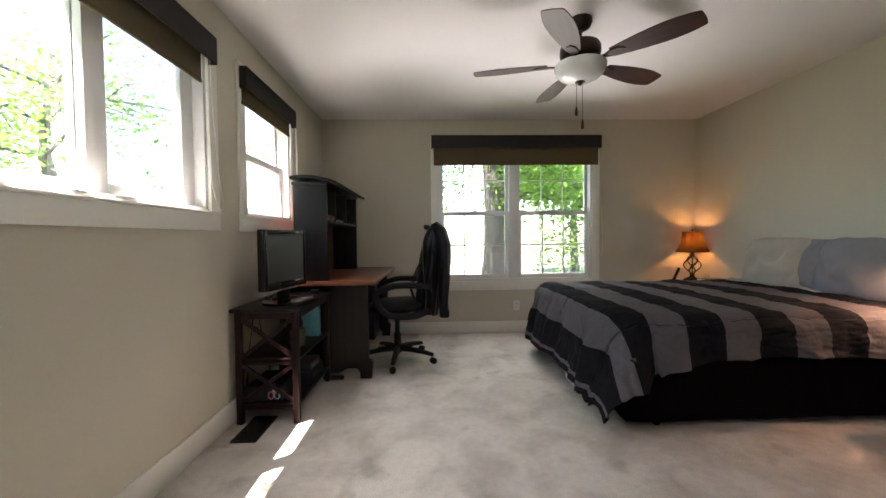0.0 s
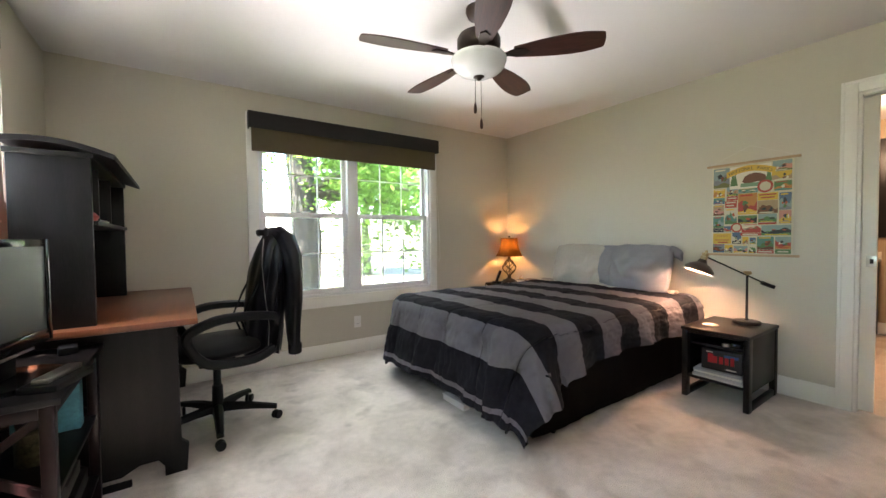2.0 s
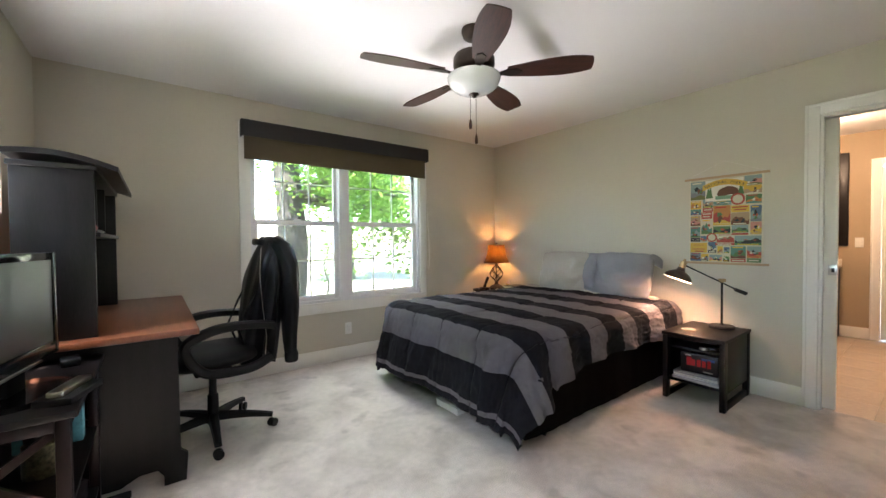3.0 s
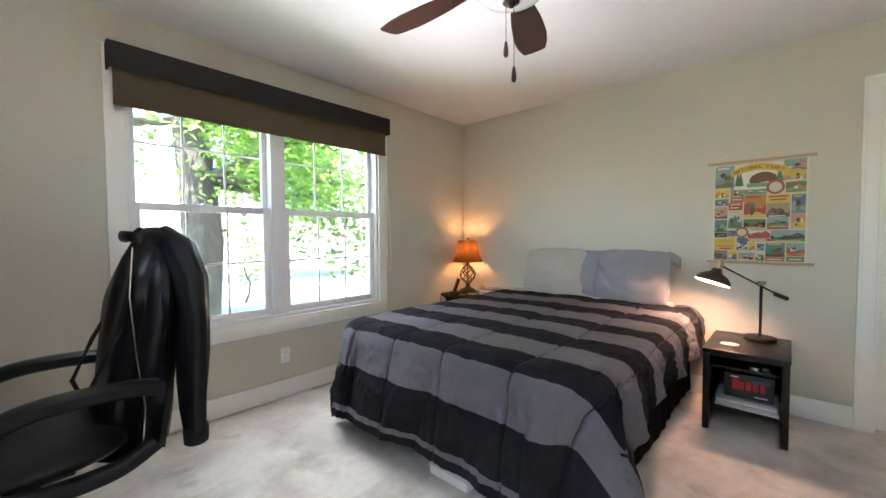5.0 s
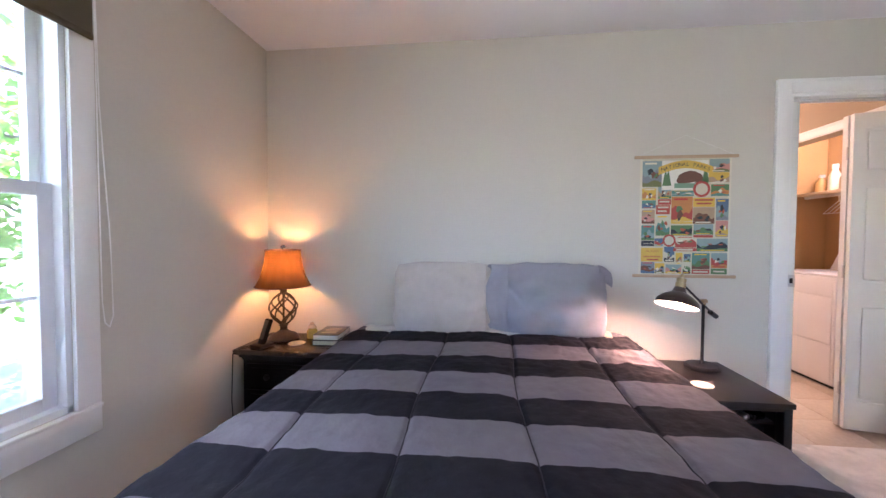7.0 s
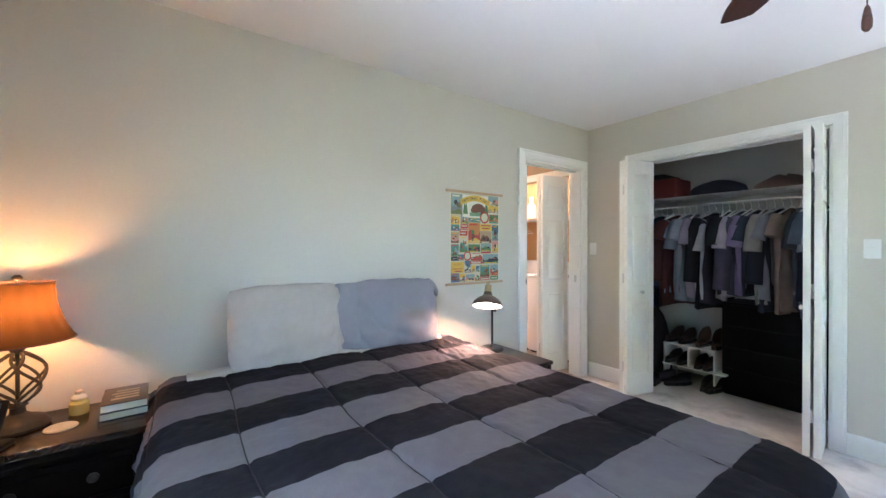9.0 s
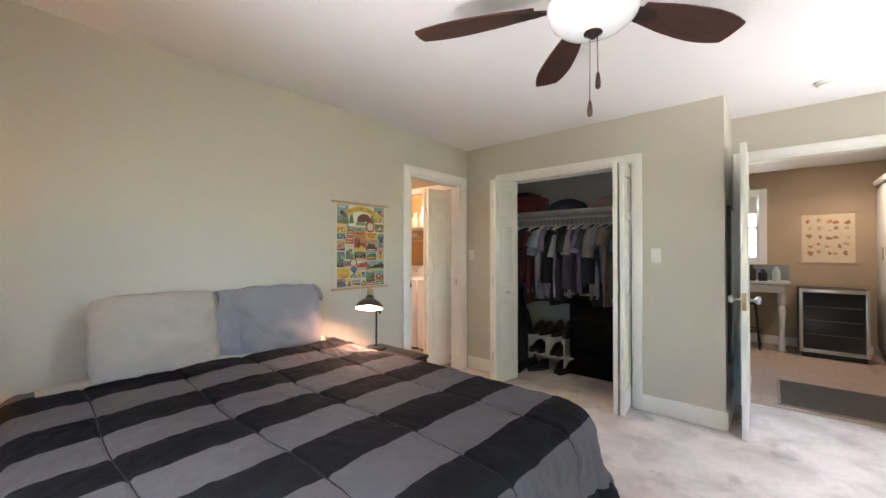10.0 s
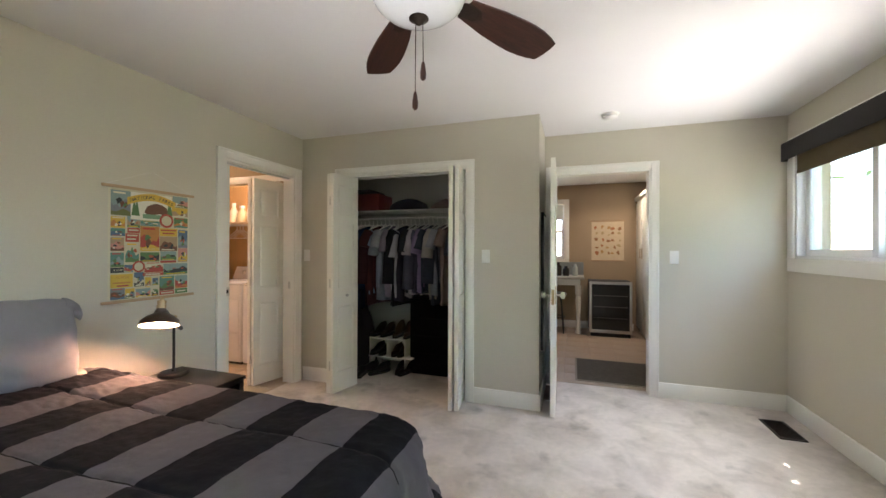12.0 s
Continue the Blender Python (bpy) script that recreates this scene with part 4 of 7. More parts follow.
# ---- bedside chest in the corner ----
CHESTWOOD = mat("black_painted_wood", (0.0035, 0.003, 0.003), 0.5, vary=0.35, scale=5, fine=60, bump=0.12, dist=0.0008, spec=0.12)
nc = thing("bedside_chest", "black wooden bedside chest with moulded top and round pulls", "bedside table", pose(2.90, 4.22, -0.055))
boxpart("body", (0.03, 0.38, 0.03, 0.56, 0.06, 0.575), CHESTWOOD, nc, 0.003)
bm = bmesh.new()
box(bm, -0.012, 0.39, -0.012, 0.597, 0.612, 0.640, bevel=0.004)
part("top", bm, mat("polished_dark_top", (0.022, 0.012, 0.007), 0.24, vary=0.35, scale=4, fine=60, bump=0.08, dist=0.0006, stretch=(8, 1, 1)), nc, "polished dark top")
for d, z0, z1 in ((0.022, 0.575, 0.590), (0.010, 0.590, 0.606), (0.0, 0.606, 0.612)):
    boxpart("moulding", (d, 0.39, d, 0.585 - d, z0, z1), CHESTWOOD, nc, 0.002)
bm = bmesh.new()
box(bm, 0.015, 0.39, 0.015, 0.575, 0.056, 0.11, bevel=0.006)
part("plinth", bm, CHESTWOOD, nc)
for z0, z1 in ((0.42, 0.555), (0.27, 0.405), (0.12, 0.255)):
    dr = bmesh.new()
    box(dr, 0.018, 0.03, 0.05, 0.535, z0, z1, bevel=0.004)
    box(dr, 0.012, 0.02, 0.075, 0.51, z0 + 0.022, z1 - 0.022, bevel=0.003)
    drw = part("drawer", dr, CHESTWOOD, nc)
    for y in (0.19, 0.40):
        bm = bmesh.new()
        lathe(bm, [(0.008, 0), (0.008, 0.008), (0.017, 0.012), (0.018, 0.018), (0.008, 0.024)], 14)
        part("pull", bm, MATTEBLK, drw, m=pose(0.012, y, (z0 + z1) / 2, 0, -90, 0))

cl = thing("corner_lamp", "lit table lamp with twisted iron cage and amber bell shade", "table lamp", pose(3.146, 4.655, 0.585) @ Matrix.Scale(1.05, 4))
bm = bmesh.new()
lathe(bm, [(0.001, 0), (0.085, 0), (0.088, 0.010), (0.078, 0.020), (0.070, 0.030), (0.040, 0.042), (0.022, 0.055), (0.020, 0.075), (0.028, 0.082), (0.014, 0.09)], 32)
part("base", bm, IRON, cl)
for k in range(8):
    bm = bmesh.new()
    pts = []
    for i in range(21):
        f = i / 20
        r = 0.012 + 0.066 * math.sin(math.pi * f) ** 0.8 * (1 + 0.15 * (f - 0.4))
        a = 2 * math.pi * k / 4 + (1 if k < 4 else -1) * 2.4 * f + (0.4 if k >= 4 else 0)
        pts.append((r * math.cos(a), r * math.sin(a), 0.085 + 0.19 * f))
    tube(bm, pts, 0.0052, 6)
    part("cage_rod", bm, IRON, cl)
bm = bmesh.new()
tube(bm, [(0, 0, 0.08), (0, 0, 0.275)], 0.006, 8)
part("centre_rod", bm, IRON, cl)
bm = bmesh.new()
lathe(bm, [(0.012, 0.27), (0.022, 0.285), (0.016, 0.30), (0.010, 0.31), (0.010, 0.345), (0.014, 0.35), (0.014, 0.40)], 20)
part("neck", bm, IRON, cl)
bm = bmesh.new()
seg = 96
loops = []
for i in range(13):
    f = i / 12
    r = 0.155 - 0.057 * (1 - (1 - f) ** 2.2)
    loops.append([(r * (1 + 0.012 * math.cos(16 * a)) * math.cos(a), r * (1 + 0.012 * math.cos(16 * a)) * math.sin(a), 0.315 + 0.212 * f) for a in [2 * math.pi * q / seg for q in range(seg)]])
rings(bm, loops, caps=False)
sh = part("shade", bm, LAMPSHADE, cl, "amber cloth bell shade, glowing")
for f, r in ((0.315, 0.156), (0.527, 0.099)):
    bm = bmesh.new()
    tube(bm, [(r * math.cos(a), r * math.sin(a), f) for a in [2 * math.pi * q / 40 for q in range(41)]], 0.003, 6)
    part("shade_trim", bm, plain((0.06, 0.02, 0.012), 0.6), cl)
for a in range(3):
    bm = bmesh.new()
    tube(bm, [(0, 0, 0.52), (0.100 * math.cos(a * 2.09), 0.100 * math.sin(a * 2.09), 0.524)], 0.002, 5)
    part("spider", bm, IRON, cl)
bm = bmesh.new()
lathe(bm, [(0.004, 0.515), (0.004, 0.532), (0.014, 0.540), (0.015, 0.548), (0.006, 0.556)], 16)
part("finial", bm, IRON, cl)
bm = bmesh.new()
lathe(bm, [(0.012, 0.385), (0.014, 0.40), (0.028, 0.428), (0.030, 0.445), (0.020, 0.468), (0.004, 0.474)], 20)
part("bulb", bm, glow("bulb_corner", (1.0, 0.46, 0.14), 6.4), cl, "glowing bulb")

# on the corner chest
ph = thing("cordless_phone", "black cordless phone standing in its charging cradle", "phone", pose(2.955, 4.68, 0.585, 0, 0, -20))
bm = bmesh.new()
box(bm, -0.05, 0.05, -0.045, 0.045, 0, 0.022, bevel=0.008)
part("cradle", bm, BLACKPL, ph)
bm = bmesh.new()
box(bm, -0.012, 0.012, -0.024, 0.024, 0.0, 0.15, bevel=0.008)
part("handset", bm, BLACKPL, ph, m=pose(-0.005, 0, 0.015, 0, 22, 0))
bm = bmesh.new()
box(bm, -0.0135, -0.011, -0.014, 0.014, 0.03, 0.14, bevel=0.001)
part("silver_strip", bm, plain((0.05, 0.05, 0.052), 0.4), ph, m=pose(-0.005, 0, 0.015, 0, 22, 0))
bm = bmesh.new()
tube(bm, [(2.98, 4.73, 0.59), (2.95, 4.76, 0.59), (2.91, 4.79, 0.59), (2.885, 4.812, 0.56), (2.89, 4.825, 0.3), (2.92, 4.83, 0.02)], 0.003, 6)
tagged(part("phone_cord", bm, BLACKPL), "thin black cord hanging behind the chest", "cord")
coaster(3.05, 4.52, 0.585)
jar = thing("candle_jar", "small glass jar candle with yellow wax", "candle", pose(3.19, 4.49, 0.585))
bm = bmesh.new()
lathe(bm, [(0.001, 0), (0.030, 0), (0.032, 0.006), (0.032, 0.045), (0.024, 0.055), (0.024, 0.062)], 24)
part("jar", bm, plain((0.55, 0.42, 0.12), 0.2), jar)
bm = bmesh.new()
lathe(bm, [(0.027, 0.062), (0.028, 0.066), (0.022, 0.076), (0.012, 0.080), (0.014, 0.092), (0.004, 0.098)], 20)
part("lid", bm, plain((0.62, 0.48, 0.34), 0.15), jar, "glass lid")


def book(m, w, d, h, cover, label):
    ob = thing("book", label, "book", m, "books on the chest")
    bm = bmesh.new()
    box(bm, 0.004, d - 0.003, 0.003, w - 0.003, 0.003, h - 0.003)
    part("page_block", bm, PAPER, ob)
    for z in (0, h - 0.003):
        boxpart("cover", (0, d, 0, w, z, z + 0.003), cover, ob, 0.001)
    boxpart("spine", (d - 0.003, d, 0, w, 0.003, h - 0.003), cover, ob, 0.0005)
    return ob


book(pose(3.03, 4.255, 0.586, 0, 0, 4), 0.155, 0.23, 0.030, plain((0.03, 0.025, 0.03), 0.4), "thick hardback book with dark cover under another")
bk = book(pose(3.025, 4.257, 0.617, 0, 0, 2), 0.150, 0.225, 0.032, plain((0.05, 0.035, 0.022), 0.4), "hardback book with a dark brown cover and pale lettering")
for i in range(4):
    boxpart("lettering_bar", (0.05 + 0.035 * i, 0.068 + 0.035 * i, 0.03, 0.12 - 0.012 * (i % 2), 0.032, 0.0326), plain((0.35, 0.28, 0.18), 0.5), bk, 0.0)

# ---- ceiling fan ----
FX, FY = 1.17, 2.866
fan = thing("ceiling_fan", "bronze ceiling fan with five walnut blades and opal bowl light", "ceiling fan", pose(FX, FY, H))
bm = bmesh.new()
lathe(bm, [(0.001, 0), (0.070, 0), (0.072, -0.02), (0.060, -0.05), (0.040, -0.062), (0.020, -0.065)], 32)
part("canopy", bm, BRONZE, fan)
bm = bmesh.new()
tube(bm, [(0, 0, -0.06), (0, 0, -0.15)], 0.012, 14)
lathe(bm, [(0.013, -0.105), (0.028, -0.115), (0.030, -0.135), (0.022, -0.145)], 20)
part("downrod", bm, BRONZE, fan)
bm = bmesh.new()
lathe(bm, [(0.02, -0.135), (0.075, -0.14), (0.112, -0.155), (0.122, -0.175), (0.122, -0.215), (0.110, -0.235), (0.085, -0.245), (0.080, -0.262), (0.105, -0.270), (0.118, -0.282), (0.02, -0.284)], 40)
part("motor", bm, BRONZE, fan)
bm = bmesh.new()
lathe(bm, [(0.152, -0.276), (0.156, -0.284), (0.155, -0.298), (0.143, -0.328), (0.118, -0.352), (0.080, -0.370), (0.035, -0.379), (0.001, -0.381)], 44)
part("bowl", bm, OPAL, fan, "white opal glass bowl")
bm = bmesh.new()
lathe(bm, [(0.030, -0.374), (0.032, -0.382), (0.018, -0.388), (0.012, -0.396), (0.004, -0.402)], 20)
part("finial", bm, BRONZE, fan)
outline = []
half = [(0.20, 0.042), (0.26, 0.052), (0.34, 0.066), (0.44, 0.076), (0.50, 0.079), (0.56, 0.076), (0.61, 0.068), (0.655, 0.056), (0.660, 0.048), (0.663, 0.030), (0.665, 0.010)]
outline = [(x, -w) for x, w in half] + [(x, w) for x, w in reversed(half)]
for k in range(5):
    ang = 21.5 + 72 * k
    bm = bmesh.new()
    vs = prism(bm, outline, -0.003, 0.003)
    bl = part("blade", bm, BLADE, fan, m=pose(0, 0, -0.268, 0, 0, ang) @ pose(0, 0, 0, -11, 0, 0))
    bm = bmesh.new()
    box(bm, 0.09, 0.17, -0.016, 0.016, -0.012, -0.004, bevel=0.003)
    prism(bm, [(0.16, -0.016), (0.20, -0.030), (0.255, -0.026), (0.28, 0), (0.255, 0.026), (0.20, 0.030), (0.16, 0.016)], -0.009, -0.0035)
    part("blade_iron", bm, BRONZE, bl)
for dx, dy, z1 in ((0.012, -0.004, -0.615), (-0.018, 0.010, -0.53)):
    bm = bmesh.new()
    tube(bm, [(dx, dy, -0.38), (dx * 1.1, dy, z1)], 0.0014, 5)
    ch = part("pull_chain", bm, BRONZE, fan)
    bm = bmesh.new()
    lathe(bm, [(0.003, z1 + 0.004), (0.006, z1 - 0.005), (0.0095, z1 - 0.03), (0.009, z1 - 0.048), (0.004, z1 - 0.055)], 12, dx * 1.1, dy)
    part("fob", bm, BLADE, ch)

# smoke detector, switches, outlets, floor vents
sd = thing("smoke_detector", "round white smoke detector on the ceiling", "smoke detector", pose(0.411, 0.595, H))
bm = bmesh.new()
lathe(bm, [(0.001, 0), (0.068, 0), (0.068, -0.012), (0.060, -0.016)], 32)
part("base", bm, WHITEPL, sd)
bm = bmesh.new()
lathe(bm, [(0.058, -0.014), (0.056, -0.030), (0.040, -0.040), (0.014, -0.042), (0.001, -0.0425)], 32)
part("cover", bm, WHITEPL, sd)


def switch(m, label, kind="toggle"):
    ob = thing("light_switch" if kind == "toggle" else "outlet", label, "light switch" if kind == "toggle" else "power outlet", m)
    boxpart("plate", (-0.036, 0.036, 0, 0.006, -0.058, 0.058), WHITEPL, ob, 0.003)
    if kind == "toggle":
        boxpart("toggle", (-0.005, 0.005, 0.006, 0.016, -0.004, 0.014), WHITEPL, ob, 0.002)
        for z in (-0.03, 0.03):
            bm = bmesh.new()
            lathe(bm, [(0.003, 0), (0.003, 0.002), (0.001, 0.003)], 8)
            part("screw", bm, WHITEPL, ob, m=pose(0, 0.006, z, -90, 0, 0))
    else:
        for z in (-0.02, 0.02):
            boxpart("socket", (-0.015, 0.015, 0.006, 0.0085, z - 0.013, z + 0.013), WHITEPL, ob, 0.004)
            for x in (-0.006, 0.006):
                boxpart("slot", (x - 0.001, x + 0.001, 0.0085, 0.009, z - 0.005, z + 0.005), MATTEBLK, ob, 0.0)


switch(pose(-0.16, S, 1.26), "white toggle light switch beside the bedroom door")
switch(pose(1.405, C, 1.265), "white toggle light switch beside the closet")
switch(pose(3.25, C, 1.26), "white toggle light switch beside the laundry door")
switch(pose(1.21, N, 0.312, 0, 0, 180), "white duplex outlet under the window", "outlet")


def floor_vent(m, l, w, label):
    ob = thing("floor_vent", label, "floor vent", m)
    bm = bmesh.new()
    for d in ((-w / 2, -w / 2 + 0.016, -l / 2, l / 2), (w / 2 - 0.016, w / 2, -l / 2, l / 2), (-w / 2 + 0.016, w / 2 - 0.016, -l / 2, -l / 2 + 0.016), (-w / 2 + 0.016, w / 2 - 0.016, l / 2 - 0.016, l / 2)):
        box(bm, *d, 0.001, 0.010, bevel=0.002)
    part("frame", bm, plain((0.035, 0.028, 0.024), 0.45, 0.5), ob)
    boxpart("well", (-w / 2 + 0.014, w / 2 - 0.014, -l / 2 + 0.014, l / 2 - 0.014, 0.001, 0.003), MATTEBLK, ob, 0.0)
    bm = bmesh.new()
    n = 16
    box(bm, -w / 2 + 0.014, w / 2 - 0.014, -0.003, 0.003, 0.003, 0.008)
    me = finish(bm, "slat", plain((0.035, 0.028, 0.024), 0.45, 0.5))
    for i in range(1, n):
        s = new("slat", me)
        s.parent = ob
        s.matrix_basis = pose(0, -l / 2 + l * i / n, 0)


floor_vent(pose(-0.80, 2.71, 0), 0.30, 0.14, "dark brown metal floor vent in the carpet beside the stand")
floor_vent(pose(-0.76, 0.54, 0, 0, 0, 0), 0.33, 0.16, "dark brown metal floor vent in the carpet near the door")

# ---- stand with the television ----
st = thing("side_stand", "dark espresso wooden stand with crossed ends and two shelves", "stand", pose(-0.935, 2.765, 0))
SW_, SL_ = 0.37, 0.70
bm = bmesh.new()
box(bm, -0.02, SW_ + 0.02, -0.02, SL_ + 0.02, 0.672, 0.695, bevel=0.005)
part("top", bm, DARKWOOD, st)
for x in (0.0, SW_ - 0.035):
    for y in (0.0, SL_ - 0.035):
        boxpart("leg", (x, x + 0.035, y, y + 0.035, 0, 0.672), REDWOOD, st)
for z in (0.10, 0.37):
    boxpart("shelf", (0.005, SW_ - 0.005, 0.005, SL_ - 0.005, z, z + 0.018), DARKWOOD, st)
for y in (0.005, SL_ - 0.03):
    for z in (0.095, 0.365, 0.64):
        boxpart("end_rail", (0.035, SW_ - 0.035, y, y + 0.025, z - 0.01, z + 0.03), REDWOOD, st)
    for z0, z1 in ((0.13, 0.355), (0.40, 0.63)):
        for a, b in (((0.035, z0), (SW_ - 0.035, z1)), ((0.035, z1), (SW_ - 0.035, z0))):
            bm = bmesh.new()
            bar(bm, (a[0], y + 0.0125, a[1]), (b[0], y + 0.0125, b[1]), 0.014, 0.024, up=(0, 0, 1))
            part("cross_brace", bm, REDWOOD, st, smooth=20)
for x in (0.005, SW_ - 0.027):
    boxpart("apron", (x, x + 0.022, 0.035, SL_ - 0.035, 0.625, 0.672), DARKWOOD, st)

tv = thing("television", "small black flat-screen television, switched off, on the stand", "television", pose(-0.715, 2.985, 0.695, 0, 0, -12.5))
bm = bmesh.new()
prism(bm, [(0.13 * math.cos(a) * 1.0, 0.16 * math.sin(a)) for a in [2 * math.pi * i / 32 for i in range(32)]], 0.0, 0.016)
part("base", bm, GLOSSBLK, tv)
boxpart("neck", (-0.03, 0.0, -0.05, 0.05, 0.016, 0.12), BLACKPL, tv, 0.006)
bm = bmesh.new()
box(bm, -0.035, 0.012, -0.22, 0.22, 0.095, 0.468, bevel=0.006)
box(bm, -0.085, -0.03, -0.16, 0.16, 0.14, 0.40, bevel=0.015)
pn = part("cabinet", bm, BLACKPL, tv)
bm = bmesh.new()
for d in ((-0.22, -0.195, 0.095, 0.468), (0.195, 0.22, 0.095, 0.468), (-0.195, 0.195, 0.095, 0.142), (-0.195, 0.195, 0.442, 0.468)):
    box(bm, 0.012, 0.020, *d, bevel=0.002)
part("bezel", bm, GLOSSBLK, tv, "glossy black bezel")
boxpart("screen", (0.012, 0.014, -0.195, 0.195, 0.142, 0.442), LCD, tv, 0.0)
boxpart("silver_trim", (0.010, 0.023, -0.19, 0.10, 0.086, 0.095), CHROME, tv, 0.001)
bm = bmesh.new()
box(bm, 0.0, 0.10, 0.0, 0.19, 0, 0.022, bevel=0.004)
ob = part("media_player", bm, BLACKPL)
ob.matrix_basis = pose(-0.66, 2.83, 0.695, 0, 0, -18)
tagged(ob, "small flat black box with a silver edge on the stand", "media player")
bm = bmesh.new()
box(bm, 0, 0.045, 0, 0.17, 0, 0.018, bevel=0.005)
ob = part("remote_control", bm, CHROME)
ob.matrix_basis = pose(-0.63, 2.84, 0.717, 0, 0, -18)
tagged(ob, "slim silver-grey remote control", "remote control")
bm = bmesh.new()
box(bm, 0, 0.06, 0, 0.10, 0, 0.03, bevel=0.006)
ob = part("network_box", bm, BLACKPL)
ob.matrix_basis = pose(-0.66, 3.30, 0.695, 0, 0, 10)
tagged(ob, "small black network box behind the television", "network box")
# shelf contents
bm = bmesh.new()
box(bm, 0, 0.20, 0, 0.06, 0, 0.23, bevel=0.004)
ob = part("cereal_box", bm, mat("teal_carton", (0.10, 0.34, 0.40), 0.5, vary=0.35, scale=12, fine=60, bump=0.02))
ob.matrix_basis = pose(-0.80, 3.30, 0.388, 0, 0, 0)
tagged(ob, "teal printed cardboard box on the middle shelf", "box")
bm = bmesh.new()
lathe(bm, [(0.001, 0), (0.05, 0), (0.052, 0.005), (0.052, 0.11), (0.048, 0.115), (0.03, 0.12), (0.001, 0.122)], 28)
ob = part("tin", bm, mat("printed_tin", (0.10, 0.09, 0.05), 0.35, metal=0.4, vary=0.9, scale=40, fine=90, bump=0.02))
ob.matrix_basis = pose(-0.68, 3.08, 0.388)
tagged(ob, "dark printed tin on the middle shelf", "tin")
bm = bmesh.new()
lathe(bm, [(0.001, 0), (0.04, 0), (0.045, 0.03), (0.03, 0.07), (0.015, 0.09), (0.001, 0.095)], 16)
ob = part("cloth_pouch", bm, plain((0.012, 0.012, 0.012), 0.8))
ob.matrix_basis = pose(-0.685, 3.08, 0.51)
tagged(ob, "crumpled black cloth pouch on the tin", "pouch")
for i, (x, y, z, dx, dy, dz, c, lb) in enumerate(((-0.90, 2.80, 0.118, 0.22, 0.30, 0.10, (0.012, 0.010, 0.013), "black fabric bag with pink trim on the lower shelf"),
                                               (-0.86, 3.14, 0.118, 0.26, 0.26, 0.06, (0.02, 0.018, 0.02), "dark flat carton on the lower shelf"),
                                               (-0.84, 3.16, 0.179, 0.22, 0.22, 0.05, (0.06, 0.05, 0.055), "grey carton stacked on the lower shelf"))):
    bm = bmesh.new()
    box(bm, 0, dx, 0, dy, 0, dz, bevel=0.012 if i == 0 else 0.003)
    ob = part("storage_bag" if i == 0 else "carton", bm, plain(c, 0.6))
    ob.matrix_basis = pose(x, y, z)
    tagged(ob, lb, "bag" if i == 0 else "box")
sc = thing("scissors", "small scissors with pink and blue looped handles", "scissors", pose(-0.74, 2.79, 0.135, 90, 0, 0))
for dx, c in ((0, (0.6, 0.25, 0.32)), (0.035, (0.25, 0.45, 0.5))):
    bm = bmesh.new()
    tube(bm, [(dx + 0.016 * math.cos(a), 0.022 * math.sin(a) + 0.03, 0) for a in [2 * math.pi * q / 20 for q in range(21)]], 0.004, 6)
    part("handle", bm, plain(c, 0.4), sc)
bm = bmesh.new()
box(bm, 0.01, 0.025, 0.05, 0.10, -0.002, 0.002)
part("blades", bm, CHROME, sc)
for pts in ([(-0.86, 3.05, 0.72), (-0.93, 3.0, 0.60), (-0.945, 2.95, 0.35), (-0.94, 2.9, 0.05)], [(-0.85, 3.10, 0.72), (-0.94, 3.1, 0.55), (-0.93, 3.2, 0.3), (-0.945, 3.3, 0.02)], [(-0.83, 3.02, 0.72), (-0.95, 2.9, 0.62), (-0.955, 2.86, 0.5), (-0.955, 2.95, 0.3)]):
    bm = bmesh.new()
    tube(bm, pts, 0.004, 6)
    tagged(part("cable", bm, BLACKPL), "black cable hanging behind the stand", "cable", "cables behind the stand")

# ---- desk with hutch ----
dk = thing("desk", "black laminate desk with a cherry top", "desk", pose(0, 0, 0))
bm = bmesh.new()
box(bm, -0.96, -0.185, 3.36, 4.825, 0.75, 0.78, bevel=0.006)
part("desktop", bm, CHERRY, dk, "cherry wood desktop")
for y in (3.475, 4.79):
    bm = bmesh.new()
    o = [(-0.94, 0.02), (-0.90, 0.02), (-0.86, 0.05), (-0.50, 0.05), (-0.43, 0.085), (-0.36, 0.085), (-0.335, 0.05), (-0.335, 0.0), (-0.245, 0.0), (-0.235, 0.13), (-0.265, 0.16), (-0.27, 0.75), (-0.94, 0.75)]
    vs = prism(bm, o, 0, 0.028)
    turn(bm, vs, pose(0, y + 0.028, 0, 90, 0, 0))
    part("end_panel", bm, BLACKWOOD, dk)
boxpart("back_panel", (-0.93, -0.912, 3.503, 4.79, 0.28, 0.75), BLACKWOOD, dk)
boxpart("kick_board", (-0.62, -0.46, 3.46, 3.475, 0.0, 0.035), BLACKWOOD, dk, 0.006)
boxpart("pedestal", (-0.90, -0.36, 4.40, 4.79, 0.06, 0.75), BLACKWOOD, dk)
hu = thing("desk_hutch", "black laminate desk hutch with an arched top and open shelves", "hutch", pose(0, 0, 0.78))
for y in (3.435, 4.56):
    boxpart("side_panel", (-0.815, -0.56, y, y + 0.028, 0, 0.755), BLACKWOOD, hu)
boxpart("back_panel", (-0.813, -0.803, 3.463, 4.56, 0, 0.755), mat("dark_cherry_back", (0.17, 0.046, 0.028), 0.35, vary=0.3, scale=4, fine=40, bump=0.05), hu)
boxpart("shelf", (-0.803, -0.545, 3.463, 4.56, 0.445, 0.465), BLACKWOOD, hu)
for y in (3.80, 4.2):
    boxpart("divider", (-0.803, -0.585, y, y + 0.018, 0.465, 0.745), BLACKWOOD, hu)
